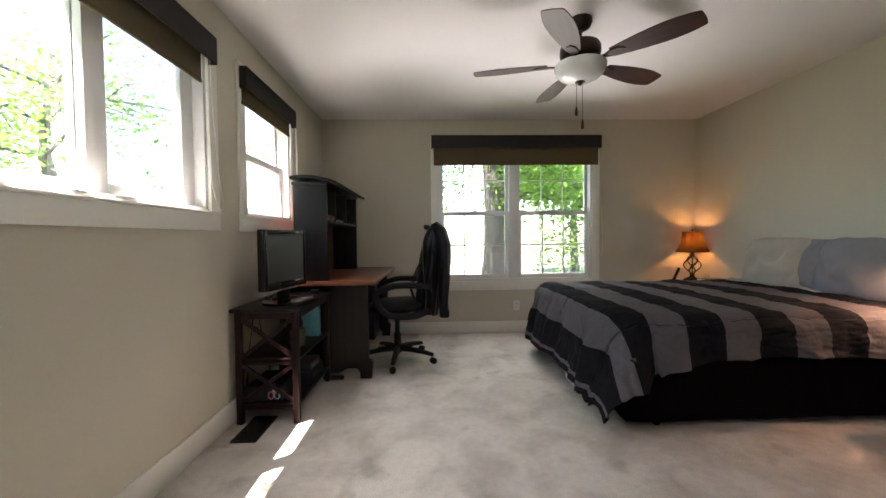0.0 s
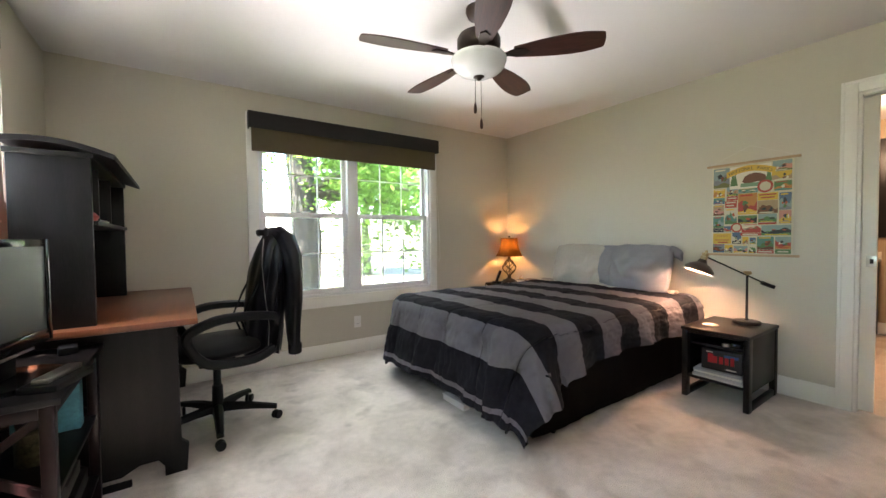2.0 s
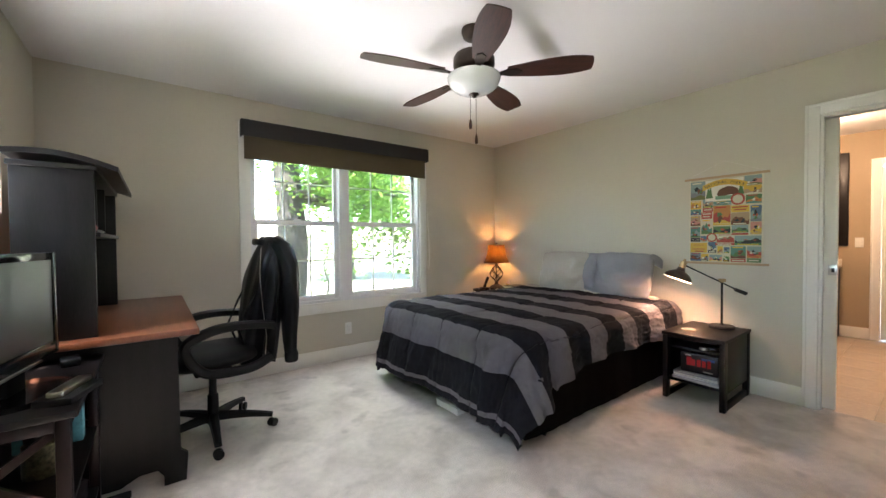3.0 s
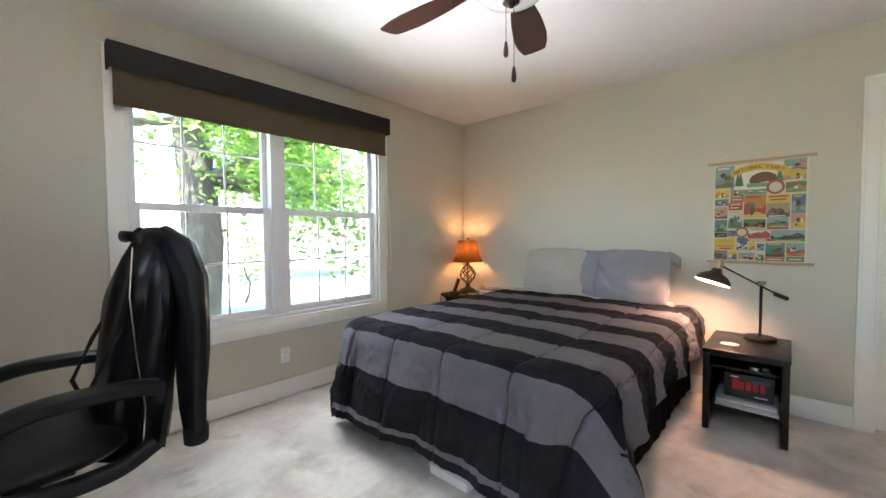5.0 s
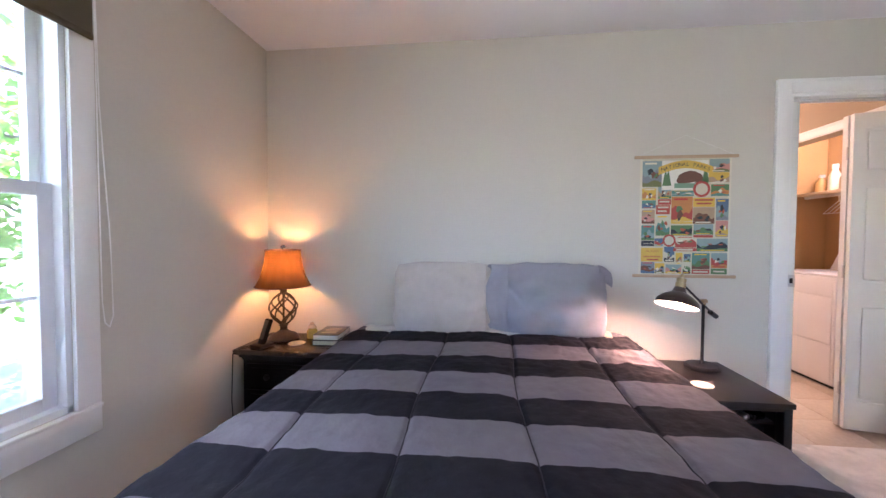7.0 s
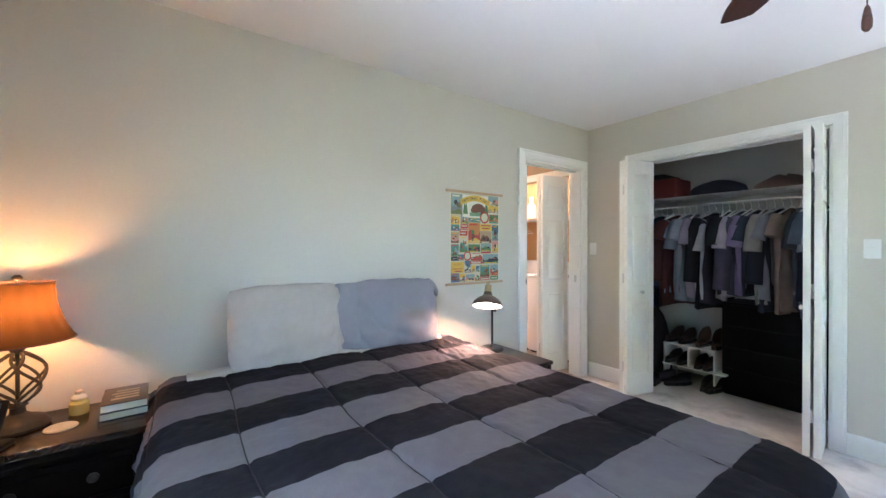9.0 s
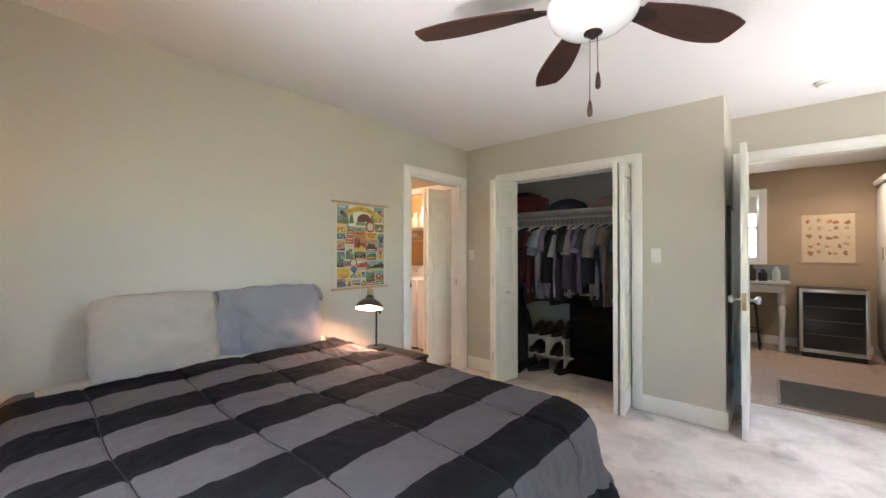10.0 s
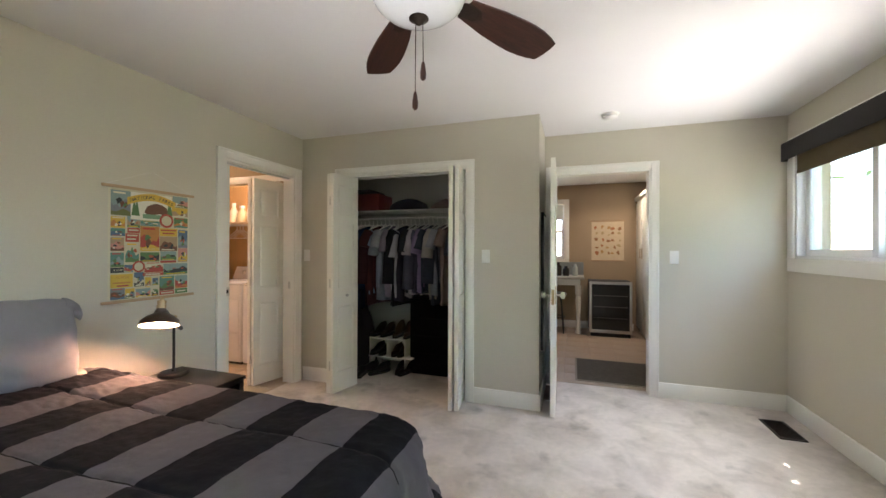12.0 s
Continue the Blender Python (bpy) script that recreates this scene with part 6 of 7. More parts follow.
random.seed(12)
cols = [(0.02, 0.02, 0.024), (0.015, 0.015, 0.018), (0.02, 0.022, 0.03), (0.02, 0.03, 0.065), (0.035, 0.065, 0.14), (0.03, 0.055, 0.12), (0.34, 0.37, 0.44), (0.12, 0.035, 0.03), (0.09, 0.03, 0.03), (0.40, 0.40, 0.41), (0.30, 0.31, 0.33),
        (0.36, 0.28, 0.33), (0.55, 0.52, 0.52), (0.02, 0.02, 0.022), (0.05, 0.045, 0.06), (0.38, 0.33, 0.31), (0.03, 0.03, 0.034), (0.42, 0.36, 0.36), (0.10, 0.09, 0.12), (0.30, 0.22, 0.34), (0.05, 0.06, 0.08), (0.34, 0.30, 0.26), (0.26, 0.25, 0.27), (0.04, 0.045, 0.06), (0.30, 0.21, 0.17), (0.28, 0.30, 0.33), (0.06, 0.065, 0.08), (0.14, 0.17, 0.21), (0.025, 0.03, 0.05), (0.20, 0.24, 0.29), (0.05, 0.07, 0.10), (0.02, 0.022, 0.028), (0.20, 0.24, 0.30)]
for i, c in enumerate(cols):
    x = 3.10 - 1.62 * i / (len(cols) - 1)
    ln = (1.0, 0.95, 0.92, 0.9)[i] if i < 4 else random.uniform(0.68, 0.84)
    garment(x, 0.24, 1.575, ln, random.uniform(0.20, 0.23), c, random.uniform(-26, 26), i * 1.7, random.uniform(0.45, 0.6) if i < 6 or i % 5 == 3 else random.uniform(0.12, 0.24))

DRAW = mat("black_drawer_paint", (0.004, 0.004, 0.0045), 0.7, vary=0.2, scale=6, fine=90, bump=0.1, spec=0.12)
ds = thing("closet_dresser", "black wooden chest of drawers inside the closet", "dresser", pose(1.62, -0.115, 0))
boxpart("body", (0, 0.72, 0, 0.37, 0.03, 0.80), DRAW, ds)
for i in range(4):
    dw = boxpart("drawer", (0.02, 0.70, 0.37, 0.382, 0.05 + 0.185 * i, 0.225 + 0.185 * i), DRAW, ds, 0.004)
    for x in (0.2, 0.52):
        bm = bmesh.new()
        lathe(bm, [(0.008, 0), (0.014, 0.014), (0.006, 0.02)], 12)
        part("knob", bm, DRAW, dw, m=pose(x, 0.382, 0.137 + 0.185 * i, -90, 0, 0))
boxpart("plinth", (0.01, 0.71, 0.02, 0.36, 0, 0.03), DRAW, ds)
sr = thing("shoe_rack", "white two-tier cubby shoe rack in the closet", "shoe rack", pose(2.38, 0.05, 0) @ Matrix.Diagonal((0.92, 1, 1, 1)))
for x in (0.0, 0.225, 0.45):
    boxpart("divider", (x - 0.006, x + 0.006, 0, 0.26, 0.0 if x != 0.225 else 0.17, 0.36), WHITEPL, sr, 0.001)
boxpart("top_shelf", (-0.006, 0.456, 0, 0.265, 0.355, 0.367), WHITEPL, sr, 0.001)
boxpart("mid_shelf", (-0.10, 0.456, 0, 0.285, 0.165, 0.175), WHITEPL, sr, 0.001)
boxpart("back", (0, 0.45, 0, 0.006, 0.17, 0.36), WHITEPL, sr, 0.0)


def shoe(x, y, z, rz, color, label, boot=0.0):
    ob = thing("shoe", label, "shoe", pose(x, y, z, 0, 0, rz), "shoes in the closet")
    bm = bmesh.new()
    loops = []
    for i in range(13):
        f = i / 12
        ln = 0.27 * f
        w = 0.028 + 0.016 * math.sin(math.pi * min(1, f * 1.1)) + 0.006 * math.sin(2 * math.pi * f - 0.6)
        w *= 1 if 0 < i < 12 else 0.5
        hh = 0.085 + boot - (0.045 + boot) * min(1, max(0, (f - 0.28) / 0.35)) if i < 12 else 0.025
        loops.append([(w * math.cos(a), ln, max(0.018, 0.018 + hh * (0.5 + 0.5 * math.sin(a)))) for a in [2 * math.pi * q / 14 for q in range(14)]])
    rings(bm, loops)
    part("upper", bm, plain(tuple(0.6 * k for k in color), 0.45), ob, smooth=60)
    bm = bmesh.new()
    o = []
    for i in range(13):
        f = i / 12
        w = 0.032 + 0.014 * math.sin(math.pi * min(1, f * 1.1)) + 0.006 * math.sin(2 * math.pi * f - 0.6)
        o.append((w * (1 if 0 < i < 12 else 0.6), 0.275 * f - 0.003))
    prism(bm, o + [(-x_, y_) for x_, y_ in reversed(o)], 0, 0.02)
    part("sole", bm, plain((0.02, 0.018, 0.016), 0.6), ob)


for x, y, z, rz, c, lb, bt in ((2.44, 0.06, 0.176, 0, (0.06, 0.02, 0.012), "brown leather shoe in the rack", 0), (2.53, 0.06, 0.176, 4, (0.06, 0.02, 0.012), "brown leather shoe in the rack", 0),
                               (2.66, 0.06, 0.176, 0, (0.014, 0.012, 0.012), "black leather shoe in the rack", 0), (2.75, 0.06, 0.176, -3, (0.014, 0.012, 0.012), "black leather shoe in the rack", 0),
                               (2.42, 0.03, 0.368, 8, (0.10, 0.05, 0.025), "tan leather boot on the rack", 0.06), (2.52, 0.03, 0.368, 2, (0.10, 0.05, 0.025), "tan leather boot on the rack", 0.06),
                               (2.64, 0.03, 0.368, -4, (0.08, 0.04, 0.025), "brown suede boot on the rack", 0.03), (2.74, 0.03, 0.368, -8, (0.08, 0.04, 0.025), "brown suede boot on the rack", 0.03),
                               (2.60, 0.22, 0, -25, (0.014, 0.014, 0.018), "black trainer on the closet floor", 0), (2.72, 0.25, 0, -40, (0.014, 0.014, 0.02), "black trainer on the closet floor", 0),
                               (2.47, 0.10, 0, 5, (0.03, 0.018, 0.015), "dark shoe under the rack", 0), (2.38, 0.12, 0, -5, (0.04, 0.02, 0.015), "dark shoe under the rack", 0),
                               (2.86, 0.33, 0, 20, (0.02, 0.022, 0.026), "dark slipper beside the closet door", -0.03), (2.92, 0.20, 0, 10, (0.22, 0.20, 0.18), "grey slipper beside the closet door", -0.02)):
    shoe(x, y, z, rz, c, lb, bt)
for x, dx, z, dz, c, lb in ((2.72, 0.38, 1.75, 0.19, (0.16, 0.025, 0.02), "dark red fabric storage bin on the shelf"), (2.82, 0.24, 1.941, 0.05, (0.02, 0.016, 0.02), "black folded cloth on the red bin")):
    bm = bmesh.new()
    box(bm, x, x + dx, -0.08, 0.26, z, z + dz, bevel=0.012)
    ob = part("storage_bin" if dz > 0.1 else "folded_cloth", bm, plain(c, 0.75))
    tagged(ob, lb, "storage bin" if dz > 0.1 else "cloth")


def heap(name, label, cat, cx, cy, z, w, d, h, color, seed):
    bm = bmesh.new()
    loops = []
    for i in range(9):
        f = i / 8
        k = math.sqrt(max(0.0, 1 - (f * 0.98) ** 2.4))
        loops.append([(cx + w / 2 * k * math.cos(a) * (1 + 0.16 * noise.noise((2 * math.cos(a), 2 * math.sin(a), seed + f * 2))), cy + d / 2 * k * math.sin(a) * (1 + 0.16 * noise.noise((math.cos(a) * 2, math.sin(a) * 2, seed + f * 2 + 7))), z + h * f * (1 + 0.25 * noise.noise((a, f, seed)))) for a in [2 * math.pi * q / 28 for q in range(28)]])
    rings(bm, loops)
    tagged(part(name, bm, plain(color, 0.85), smooth=70), label, cat)


heap("folded_clothes", "heap of folded navy clothes on the closet shelf", "clothes", 2.42, 0.10, 1.75, 0.46, 0.34, 0.13, (0.018, 0.022, 0.045), 3)
heap("folded_clothes", "folded grey and brown clothes on the closet shelf", "clothes", 1.98, 0.10, 1.75, 0.36, 0.34, 0.11, (0.16, 0.10, 0.09), 9)
heap("laundry_bag", "dark cloth bag hanging low in the closet", "bag", 2.95, 0.22, 0.02, 0.34, 0.4, 0.62, (0.010, 0.009, 0.012), 15)

# framed dark mirror leaning behind the door
tm = thing("wall_mirror", "tall narrow mirror in a dark frame hung behind the door", "mirror", pose(0.96, 0.45, 0.45))
boxpart("frame", (-0.024, 0, -0.16, 0.16, 0, 1.2), MATTEBLK, tm, 0.004)
boxpart("glass", (-0.027, -0.0245, -0.13, 0.13, 0.03, 1.17), MIRROR, tm, 0.0)

# ---- laundry and bathroom beyond the east door ----
wall("wall_laundry_back", "y", 0.0, -0.12, 3.43, 5.30, 0, H, [], LAUNDRYWALL_WARM, "tan back wall of the laundry closet, warm lamplight in its colour")
wall("wall_laundry_front", "y", 0.78, 0.66, 3.43, 5.30, 0, H, [(3.50, 5.06, 0, 2.03)], TANWALL, "tan painted wall with the laundry opening")
wall("wall_laundry_side", "x", 5.18, 5.30, 0.0, 0.66, 0, H, [], LAUNDRYWALL_WARM, "tan side wall of the laundry closet, warm lamplight in its colour")
wall("wall_hall_south", "y", 0.78, 0.66, 5.30, 6.45, 0, H, [], TANWALL, "tan painted wall")
wall("wall_bath_east", "x", 6.33, 6.45, 0.78, 4.2, 0, H, [(0.86, 1.62, 0, 2.03)], TANWALL, "tan painted bathroom wall with a door")
wall("wall_bath_north", "y", 4.2, 4.32, 3.43, 6.45, 0, H, [], TANWALL, "tan painted bathroom wall")
wall("wall_bath_lining", "x", 3.434, 3.43, 0.78, 4.2, 0, H, [(LD[0], LD[1], 0, LD[3])], TANWALL, "tan painted wall beside the pocket door")
bm = bmesh.new()
box(bm, 3.43, 6.45, -0.12, 4.32, H, H + 0.1)
tagged(part("ceiling_bath", bm, CEIL, smooth=None), "white bathroom ceiling", "ceiling", kind="structure")
casing("trim_laundry_closet", "y", 0.78, 1, (3.50, 5.06, 0, 2.03), 0.07)
casing("trim_bath_door", "x", 6.33, -1, (0.86, 1.62, 0, 2.03), 0.08)
d3 = thing("door_3", "white panelled bathroom door, closed, with a brass knob", "door", pose(6.36, 0.865, 0.01, 0, 0, 90), kind="structure")
panel_leaf(d3, "slab", 0.75, 2.0, 0.036, SIX, 2, stile=0.1)
bm = bmesh.new()
lathe(bm, [(0.026, 0), (0.026, 0.006), (0.010, 0.012), (0.010, 0.03), (0.026, 0.042), (0.024, 0.058), (0.010, 0.062)], 18)
part("knob", bm, BRASS, d3, m=pose(0.69, 0.018, 0.95, -90, 0, 0))
boxpart("hall_baseboard", (6.314, 6.33, 1.70, 4.2, 0, 0.13), TRIM)
tagged(bpy.data.objects["hall_baseboard"], "white painted baseboard", "baseboard", kind="structure").name = "baseboard_bath"
switch(pose(6.33, 1.79, 1.14, 0, 0, 90), "white switch plate beside the vanity")

vn = thing("vanity", "dark cherry bathroom vanity with a cream stone top", "vanity", pose(5.83, 1.95, 0))
boxpart("body", (0.02, 0.49, 0.0, 0.80, 0.08, 0.83), mat("cherry_vanity", (0.06, 0.014, 0.012), 0.35, vary=0.35, scale=4, fine=40, bump=0.05), vn)
for x in (0.0, 0.44):
    for y in (-0.005, 0.755):
        boxpart("leg", (x, x + 0.05, y, y + 0.05, 0, 0.83), DARKWOOD, vn)
boxpart("door", (0.005, 0.02, 0.06, 0.39, 0.14, 0.78), DARKWOOD, vn)
boxpart("door", (0.005, 0.02, 0.41, 0.74, 0.14, 0.78), DARKWOOD, vn)
boxpart("counter_top", (-0.02, 0.50, -0.02, 0.82, 0.83, 0.865), plain((0.68, 0.62, 0.52), 0.25), vn, 0.004, "cream stone top")
boxpart("splash_back", (0.48, 0.50, -0.02, 0.82, 0.865, 0.94), plain((0.68, 0.62, 0.52), 0.25), vn, 0.003)
fc = thing("faucet", "dark bronze faucet on the vanity", "faucet", pose(6.20, 2.10, 0.865))
bm = bmesh.new()
lathe(bm, [(0.025, 0), (0.022, 0.01), (0.012, 0.02), (0.011, 0.12), (0.014, 0.13)], 16)
part("spout_body", bm, BRONZE, fc)
bm = bmesh.new()
tube(bm, [(0, 0, 0.12), (-0.05, 0, 0.15), (-0.10, 0, 0.13), (-0.11, 0, 0.10)], 0.009, 10)
part("spout", bm, BRONZE, fc)
bm = bmesh.new()
tube(bm, [(0, -0.035, 0.135), (0, 0.035, 0.135)], 0.006, 8)
part("handle", bm, BRONZE, fc)
bm = bmesh.new()
lathe(bm, [(0.001, 0), (0.028, 0), (0.028, 0.08), (0.012, 0.095), (0.012, 0.12), (0.02, 0.125)], 18)
ob = part("soap_bottle", bm, plain((0.02, 0.014, 0.014), 0.3))
ob.matrix_basis = pose(6.15, 2.27, 0.865)
tagged(ob, "dark soap bottle on the vanity", "soap bottle")
vm = thing("vanity_mirror", "wall mirror in a wide dark cherry frame above the vanity", "mirror", pose(6.33, 1.88, 1.10))
for d in ((-0.03, 0, 0.0, 0.10, 0, 1.12), (-0.03, 0, 0.75, 0.85, 0, 1.12), (-0.03, 0, 0.10, 0.75, 0, 0.10), (-0.03, 0, 0.10, 0.75, 1.02, 1.12)):
    boxpart("frame", d, DARKWOOD, vm, 0.006)
boxpart("glass", (-0.012, -0.008, 0.10, 0.75, 0.10, 1.02), MIRROR, vm, 0.0)


def washer(name, label, x, front_parts):
    ob = thing(name, label, name.replace("_", " "), pose(x, 0.02, 0))
    boxpart("cabinet", (0, 0.68, 0, 0.62, 0.03, 0.91), ENAMEL, ob, 0.012)
    boxpart("plinth", (0.02, 0.66, 0.02, 0.58, 0, 0.03), MATTEBLK, ob, 0.0)
    boxpart("top_lid", (0.01, 0.67, 0.02, 0.62, 0.912, 0.93), ENAMEL, ob, 0.006)
    bm = bmesh.new()
    vs = prism(bm, [(0.0, 0.93), (0.0, 1.09), (0.05, 1.09), (0.12, 0.93)], 0.01, 0.67)
    turn(bm, vs, Matrix(((0, 0, 1, 0), (1, 0, 0, 0), (0, 1, 0, 0), (0, 0, 0, 1))))
    con = part("control_panel", bm, ENAMEL, ob)
    for k in (0.15, 0.5):
        bm = bmesh.new()
        lathe(bm, [(0.03, 0), (0.03, 0.012), (0.012, 0.02)], 18)
        part("dial", bm, CHROME, con, m=pose(k, 0.09, 1.02, -65, 0, 0))
    for d in front_parts:
        boxpart("front_panel", d, ENAMEL, ob, 0.004)
    return ob


washer("washing_machine", "white top-load washing machine", 3.56, [(0.03, 0.65, 0.62, 0.626, 0.06, 0.80)])
washer("tumble_dryer", "white front-load tumble dryer beside the washer", 4.27, [(0.02, 0.66, 0.62, 0.626, 0.06, 0.36), (0.02, 0.66, 0.62, 0.63, 0.37, 0.74), (0.02, 0.66, 0.62, 0.626, 0.75, 0.89)])
boxpart("laundry_board", (3.44, 5.17, 0.001, 0.30, 1.64, 1.665), plain((0.62, 0.50, 0.34), 0.5))
tagged(bpy.data.objects["laundry_board"], "pale wooden shelf over the laundry machines", "shelf").name = "laundry_shelf"
for x, r, hgt, c, lb in ((4.92, 0.05, 0.26, (0.70, 0.62, 0.5), "white spray bottle on the laundry shelf"), (4.78, 0.06, 0.22, (0.62, 0.5, 0.3), "pale detergent jug on the laundry shelf"), (4.62, 0.055, 0.30, (0.6, 0.55, 0.5), "white bottle on the laundry shelf"), (5.06, 0.05, 0.18, (0.5, 0.3, 0.1), "amber bottle on the laundry shelf"), (4.45, 0.06, 0.2, (0.7, 0.68, 0.6), "white tub on the laundry shelf")):
    ob = thing("bottle", lb, "bottle", pose(x, 0.14, 1.665), "bottles on the laundry shelf")
    bm = bmesh.new()
    lathe(bm, [(0.001, 0), (r, 0), (r * 1.04, 0.01), (r, hgt * 0.55), (r * 0.45, hgt * 0.78), (r * 0.40, hgt * 0.84)], 22)
    part("bottle_body", bm, plain(c, 0.35), ob)
    bm = bmesh.new()
    lathe(bm, [(r * 0.5, hgt * 0.84), (r * 0.5, hgt), (0.002, hgt)], 16)
    part("cap", bm, plain((0.7, 0.68, 0.65), 0.35), ob)
for i in range(3):
    bm = bmesh.new()
    x = 4.70 + 0.05 * i
    tube(bm, [(x, 0.2, 1.63), (x, 0.2, 1.57), (x - 0.16, 0.2, 1.46), (x + 0.16, 0.2, 1.46), (x, 0.2, 1.57)], 0.004, 6)
    tagged(part("hanger", bm, WHITEPL), "empty white hanger under the laundry shelf", "hanger", "laundry hangers")
bm = bmesh.new()
box(bm, 3.44, 5.17, 0.19, 0.21, 1.615, 1.64)
tagged(part("hanging_rail", bm, WIRE), "white rail under the laundry shelf", "rail")
bm = bmesh.new()
lathe(bm, [(0.001, 0), (0.11, 0), (0.11, -0.03), (0.06, -0.06), (0.001, -0.065)], 28)
ob = part("laundry_lamp", bm, glow("laundry_lamp_glow", (1.0, 0.62, 0.3), 0.75))
ob.matrix_basis = pose(4.3, 0.35, H)
tagged(ob, "round warm ceiling lamp in the laundry closet", "ceiling lamp")

# ---- kitchen beyond the bedroom door ----
KN, KS = -0.01, -2.92
wall("wall_kitchen_back", "y", KS, KS - 0.12, -1.2, 3.3, 0, H, [(0.84, 1.60, 1.18, 2.12)], TANWALL, "tan painted kitchen wall with a window")
wall("wall_kitchen_west", "x", -1.2, -1.32, KS - 0.12, KN, 0, H, [], TANWALL, "tan painted kitchen wall")
wall("wall_kitchen_east", "x", 3.3, 3.42, KS - 0.12, -0.24, 0, H, [], TANWALL, "tan painted kitchen wall")
wall("wall_kitchen_lining", "y", -0.014, -0.01, -1.2, 0.96, 0, H, [(MD[0], MD[1], 0, MD[3])], TANWALL, "tan painted wall beside the door")
bm = bmesh.new()
box(bm, -1.32, 3.42, KS - 0.12, -0.24, H, H + 0.1)
tagged(part("ceiling_kitchen", bm, CEIL, smooth=None), "white kitchen ceiling", "ceiling", kind="structure")
boxpart("baseboard_kitchen", (-0.25, 3.3, KS, KS + 0.016, 0, 0.12), TRIM)
tagged(bpy.data.objects["baseboard_kitchen"], "white painted baseboard", "baseboard", kind="structure")
kw = thing("window_4", "white kitchen double-hung window", "window", pose(0, 0, 0), kind="structure")
window_trim(kw, "y", KS, 1, (0.84, 1.60, 1.18, 2.12))
pane_frame(kw, "upper_sash", "y", KS - 0.07, 0.84, 1.60, 1.63, 2.12, 0.04, 0.03)
pane_frame(kw, "lower_sash", "y", KS - 0.04, 0.84, 1.60, 1.18, 1.67, 0.04, 0.03, 2, 2)
boxpart("window_blind", (0.86, 1.58, KS + 0.005, KS + 0.012, 1.85, 2.10), plain((0.75, 0.74, 0.70), 0.8), kw)
kt = thing("kitchen_counter", "cream counter on turned legs under the kitchen window", "counter", pose(0, 0, 0))
boxpart("counter_top", (0.52, 2.2, KS + 0.02, -2.36, 0.86, 0.90), plain((0.42, 0.40, 0.34), 0.3), kt, 0.006, "grey-green stone top")
boxpart("apron", (0.58, 2.15, -2.44, -2.42, 0.76, 0.86), DOORW, kt)
boxpart("splash_back", (0.52, 2.2, KS + 0.001, KS + 0.02, 0.90, 1.12), plain((0.20, 0.22, 0.22), 0.3), kt)
for x in (0.61, 2.1):
    bm = bmesh.new()
    lathe(bm, [(0.045, 0), (0.045, 0.04), (0.03, 0.05), (0.04, 0.10), (0.028, 0.14), (0.032, 0.35), (0.042, 0.55), (0.03, 0.60), (0.045, 0.63), (0.045, 0.76)], 20, x, -2.43)
    part("turned_leg", bm, DOORW, kt)
for x, r, h_, c in ((0.66, 0.045, 0.2, (0.4, 0.45, 0.42)), (0.80, 0.05, 0.16, (0.03, 0.03, 0.03)), (0.93, 0.06, 0.22, (0.05, 0.045, 0.04))):
    bm = bmesh.new()
    lathe(bm, [(0.001, 0), (r, 0), (r, h_ * 0.7), (r * 0.5, h_ * 0.85), (r * 0.5, h_)], 18)
    ob = part("canister", bm, plain(c, 0.2))
    ob.matrix_basis = pose(x, -2.6, 0.90)
    tagged(ob, "canister on the kitchen counter", "canister")
wf = thing("wine_fridge", "stainless steel wine fridge with a dark glass door", "wine fridge", pose(-0.15, -2.86, 0))
boxpart("cabinet", (0.0, 0.60, 0.0, 0.52, 0.05, 0.84), MATTEBLK, wf)
boxpart("plinth", (0.02, 0.58, 0.02, 0.54, 0.0, 0.05), MATTEBLK, wf)
for d in ((0.0, 0.035, 0.52, 0.56, 0.06, 0.84), (0.565, 0.60, 0.52, 0.56, 0.06, 0.84), (0.035, 0.565, 0.52, 0.56, 0.06, 0.105), (0.035, 0.565, 0.52, 0.56, 0.80, 0.84)):
    boxpart("door_frame", d, STEEL, wf, 0.003)
boxpart("door_glass", (0.035, 0.565, 0.53, 0.545, 0.105, 0.80), plain((0.022, 0.024, 0.024), 0.12), wf, 0.0)
for z in (0.28, 0.45, 0.62):
    boxpart("rack", (0.06, 0.54, 0.545, 0.548, z, z + 0.014), plain((0.06, 0.06, 0.058), 0.5), wf, 0.0)
boxpart("door_handle", (0.57, 0.585, 0.58, 0.592, 0.2, 0.7), STEEL, wf, 0.004)
kp = thing("kitchen_poster", "cream printed poster of small food drawings on wooden rails", "poster", pose(0.145, KS, 1.48, 90, 0, 180))
poster_base(kp, 0.50, 0.66, 0.56, plain((0.62, 0.52, 0.36), 0.6))
rr = random.Random(3)
for j in range(5):
    for i in range(5):
        bm = bmesh.new()
        cx, cy = -0.18 + 0.09 * i + rr.uniform(-0.02, 0.02), 0.22 - 0.105 * j + rr.uniform(-0.02, 0.02)
        a, b = rr.uniform(0.012, 0.034), rr.uniform(0.014, 0.038)
        prism(bm, [(cx + a * (1 + 0.35 * math.sin(3 * q + i)) * math.cos(q), cy + b * (1 + 0.3 * math.sin(2 * q + j)) * math.sin(q)) for q in [2 * math.pi * k / 10 for k in range(10)]], 0.008, 0.0086)
        part("printed_drawing", bm, plain(rr.choice([(0.42, 0.16, 0.07), (0.46, 0.27, 0.11), (0.33, 0.17, 0.08), (0.44, 0.34, 0.19)]), 0.6), kp)
pc = thing("pantry_cabinet", "tall cream pantry cabinet with crown moulding", "cabinet", pose(-0.90, -2.90, 0))
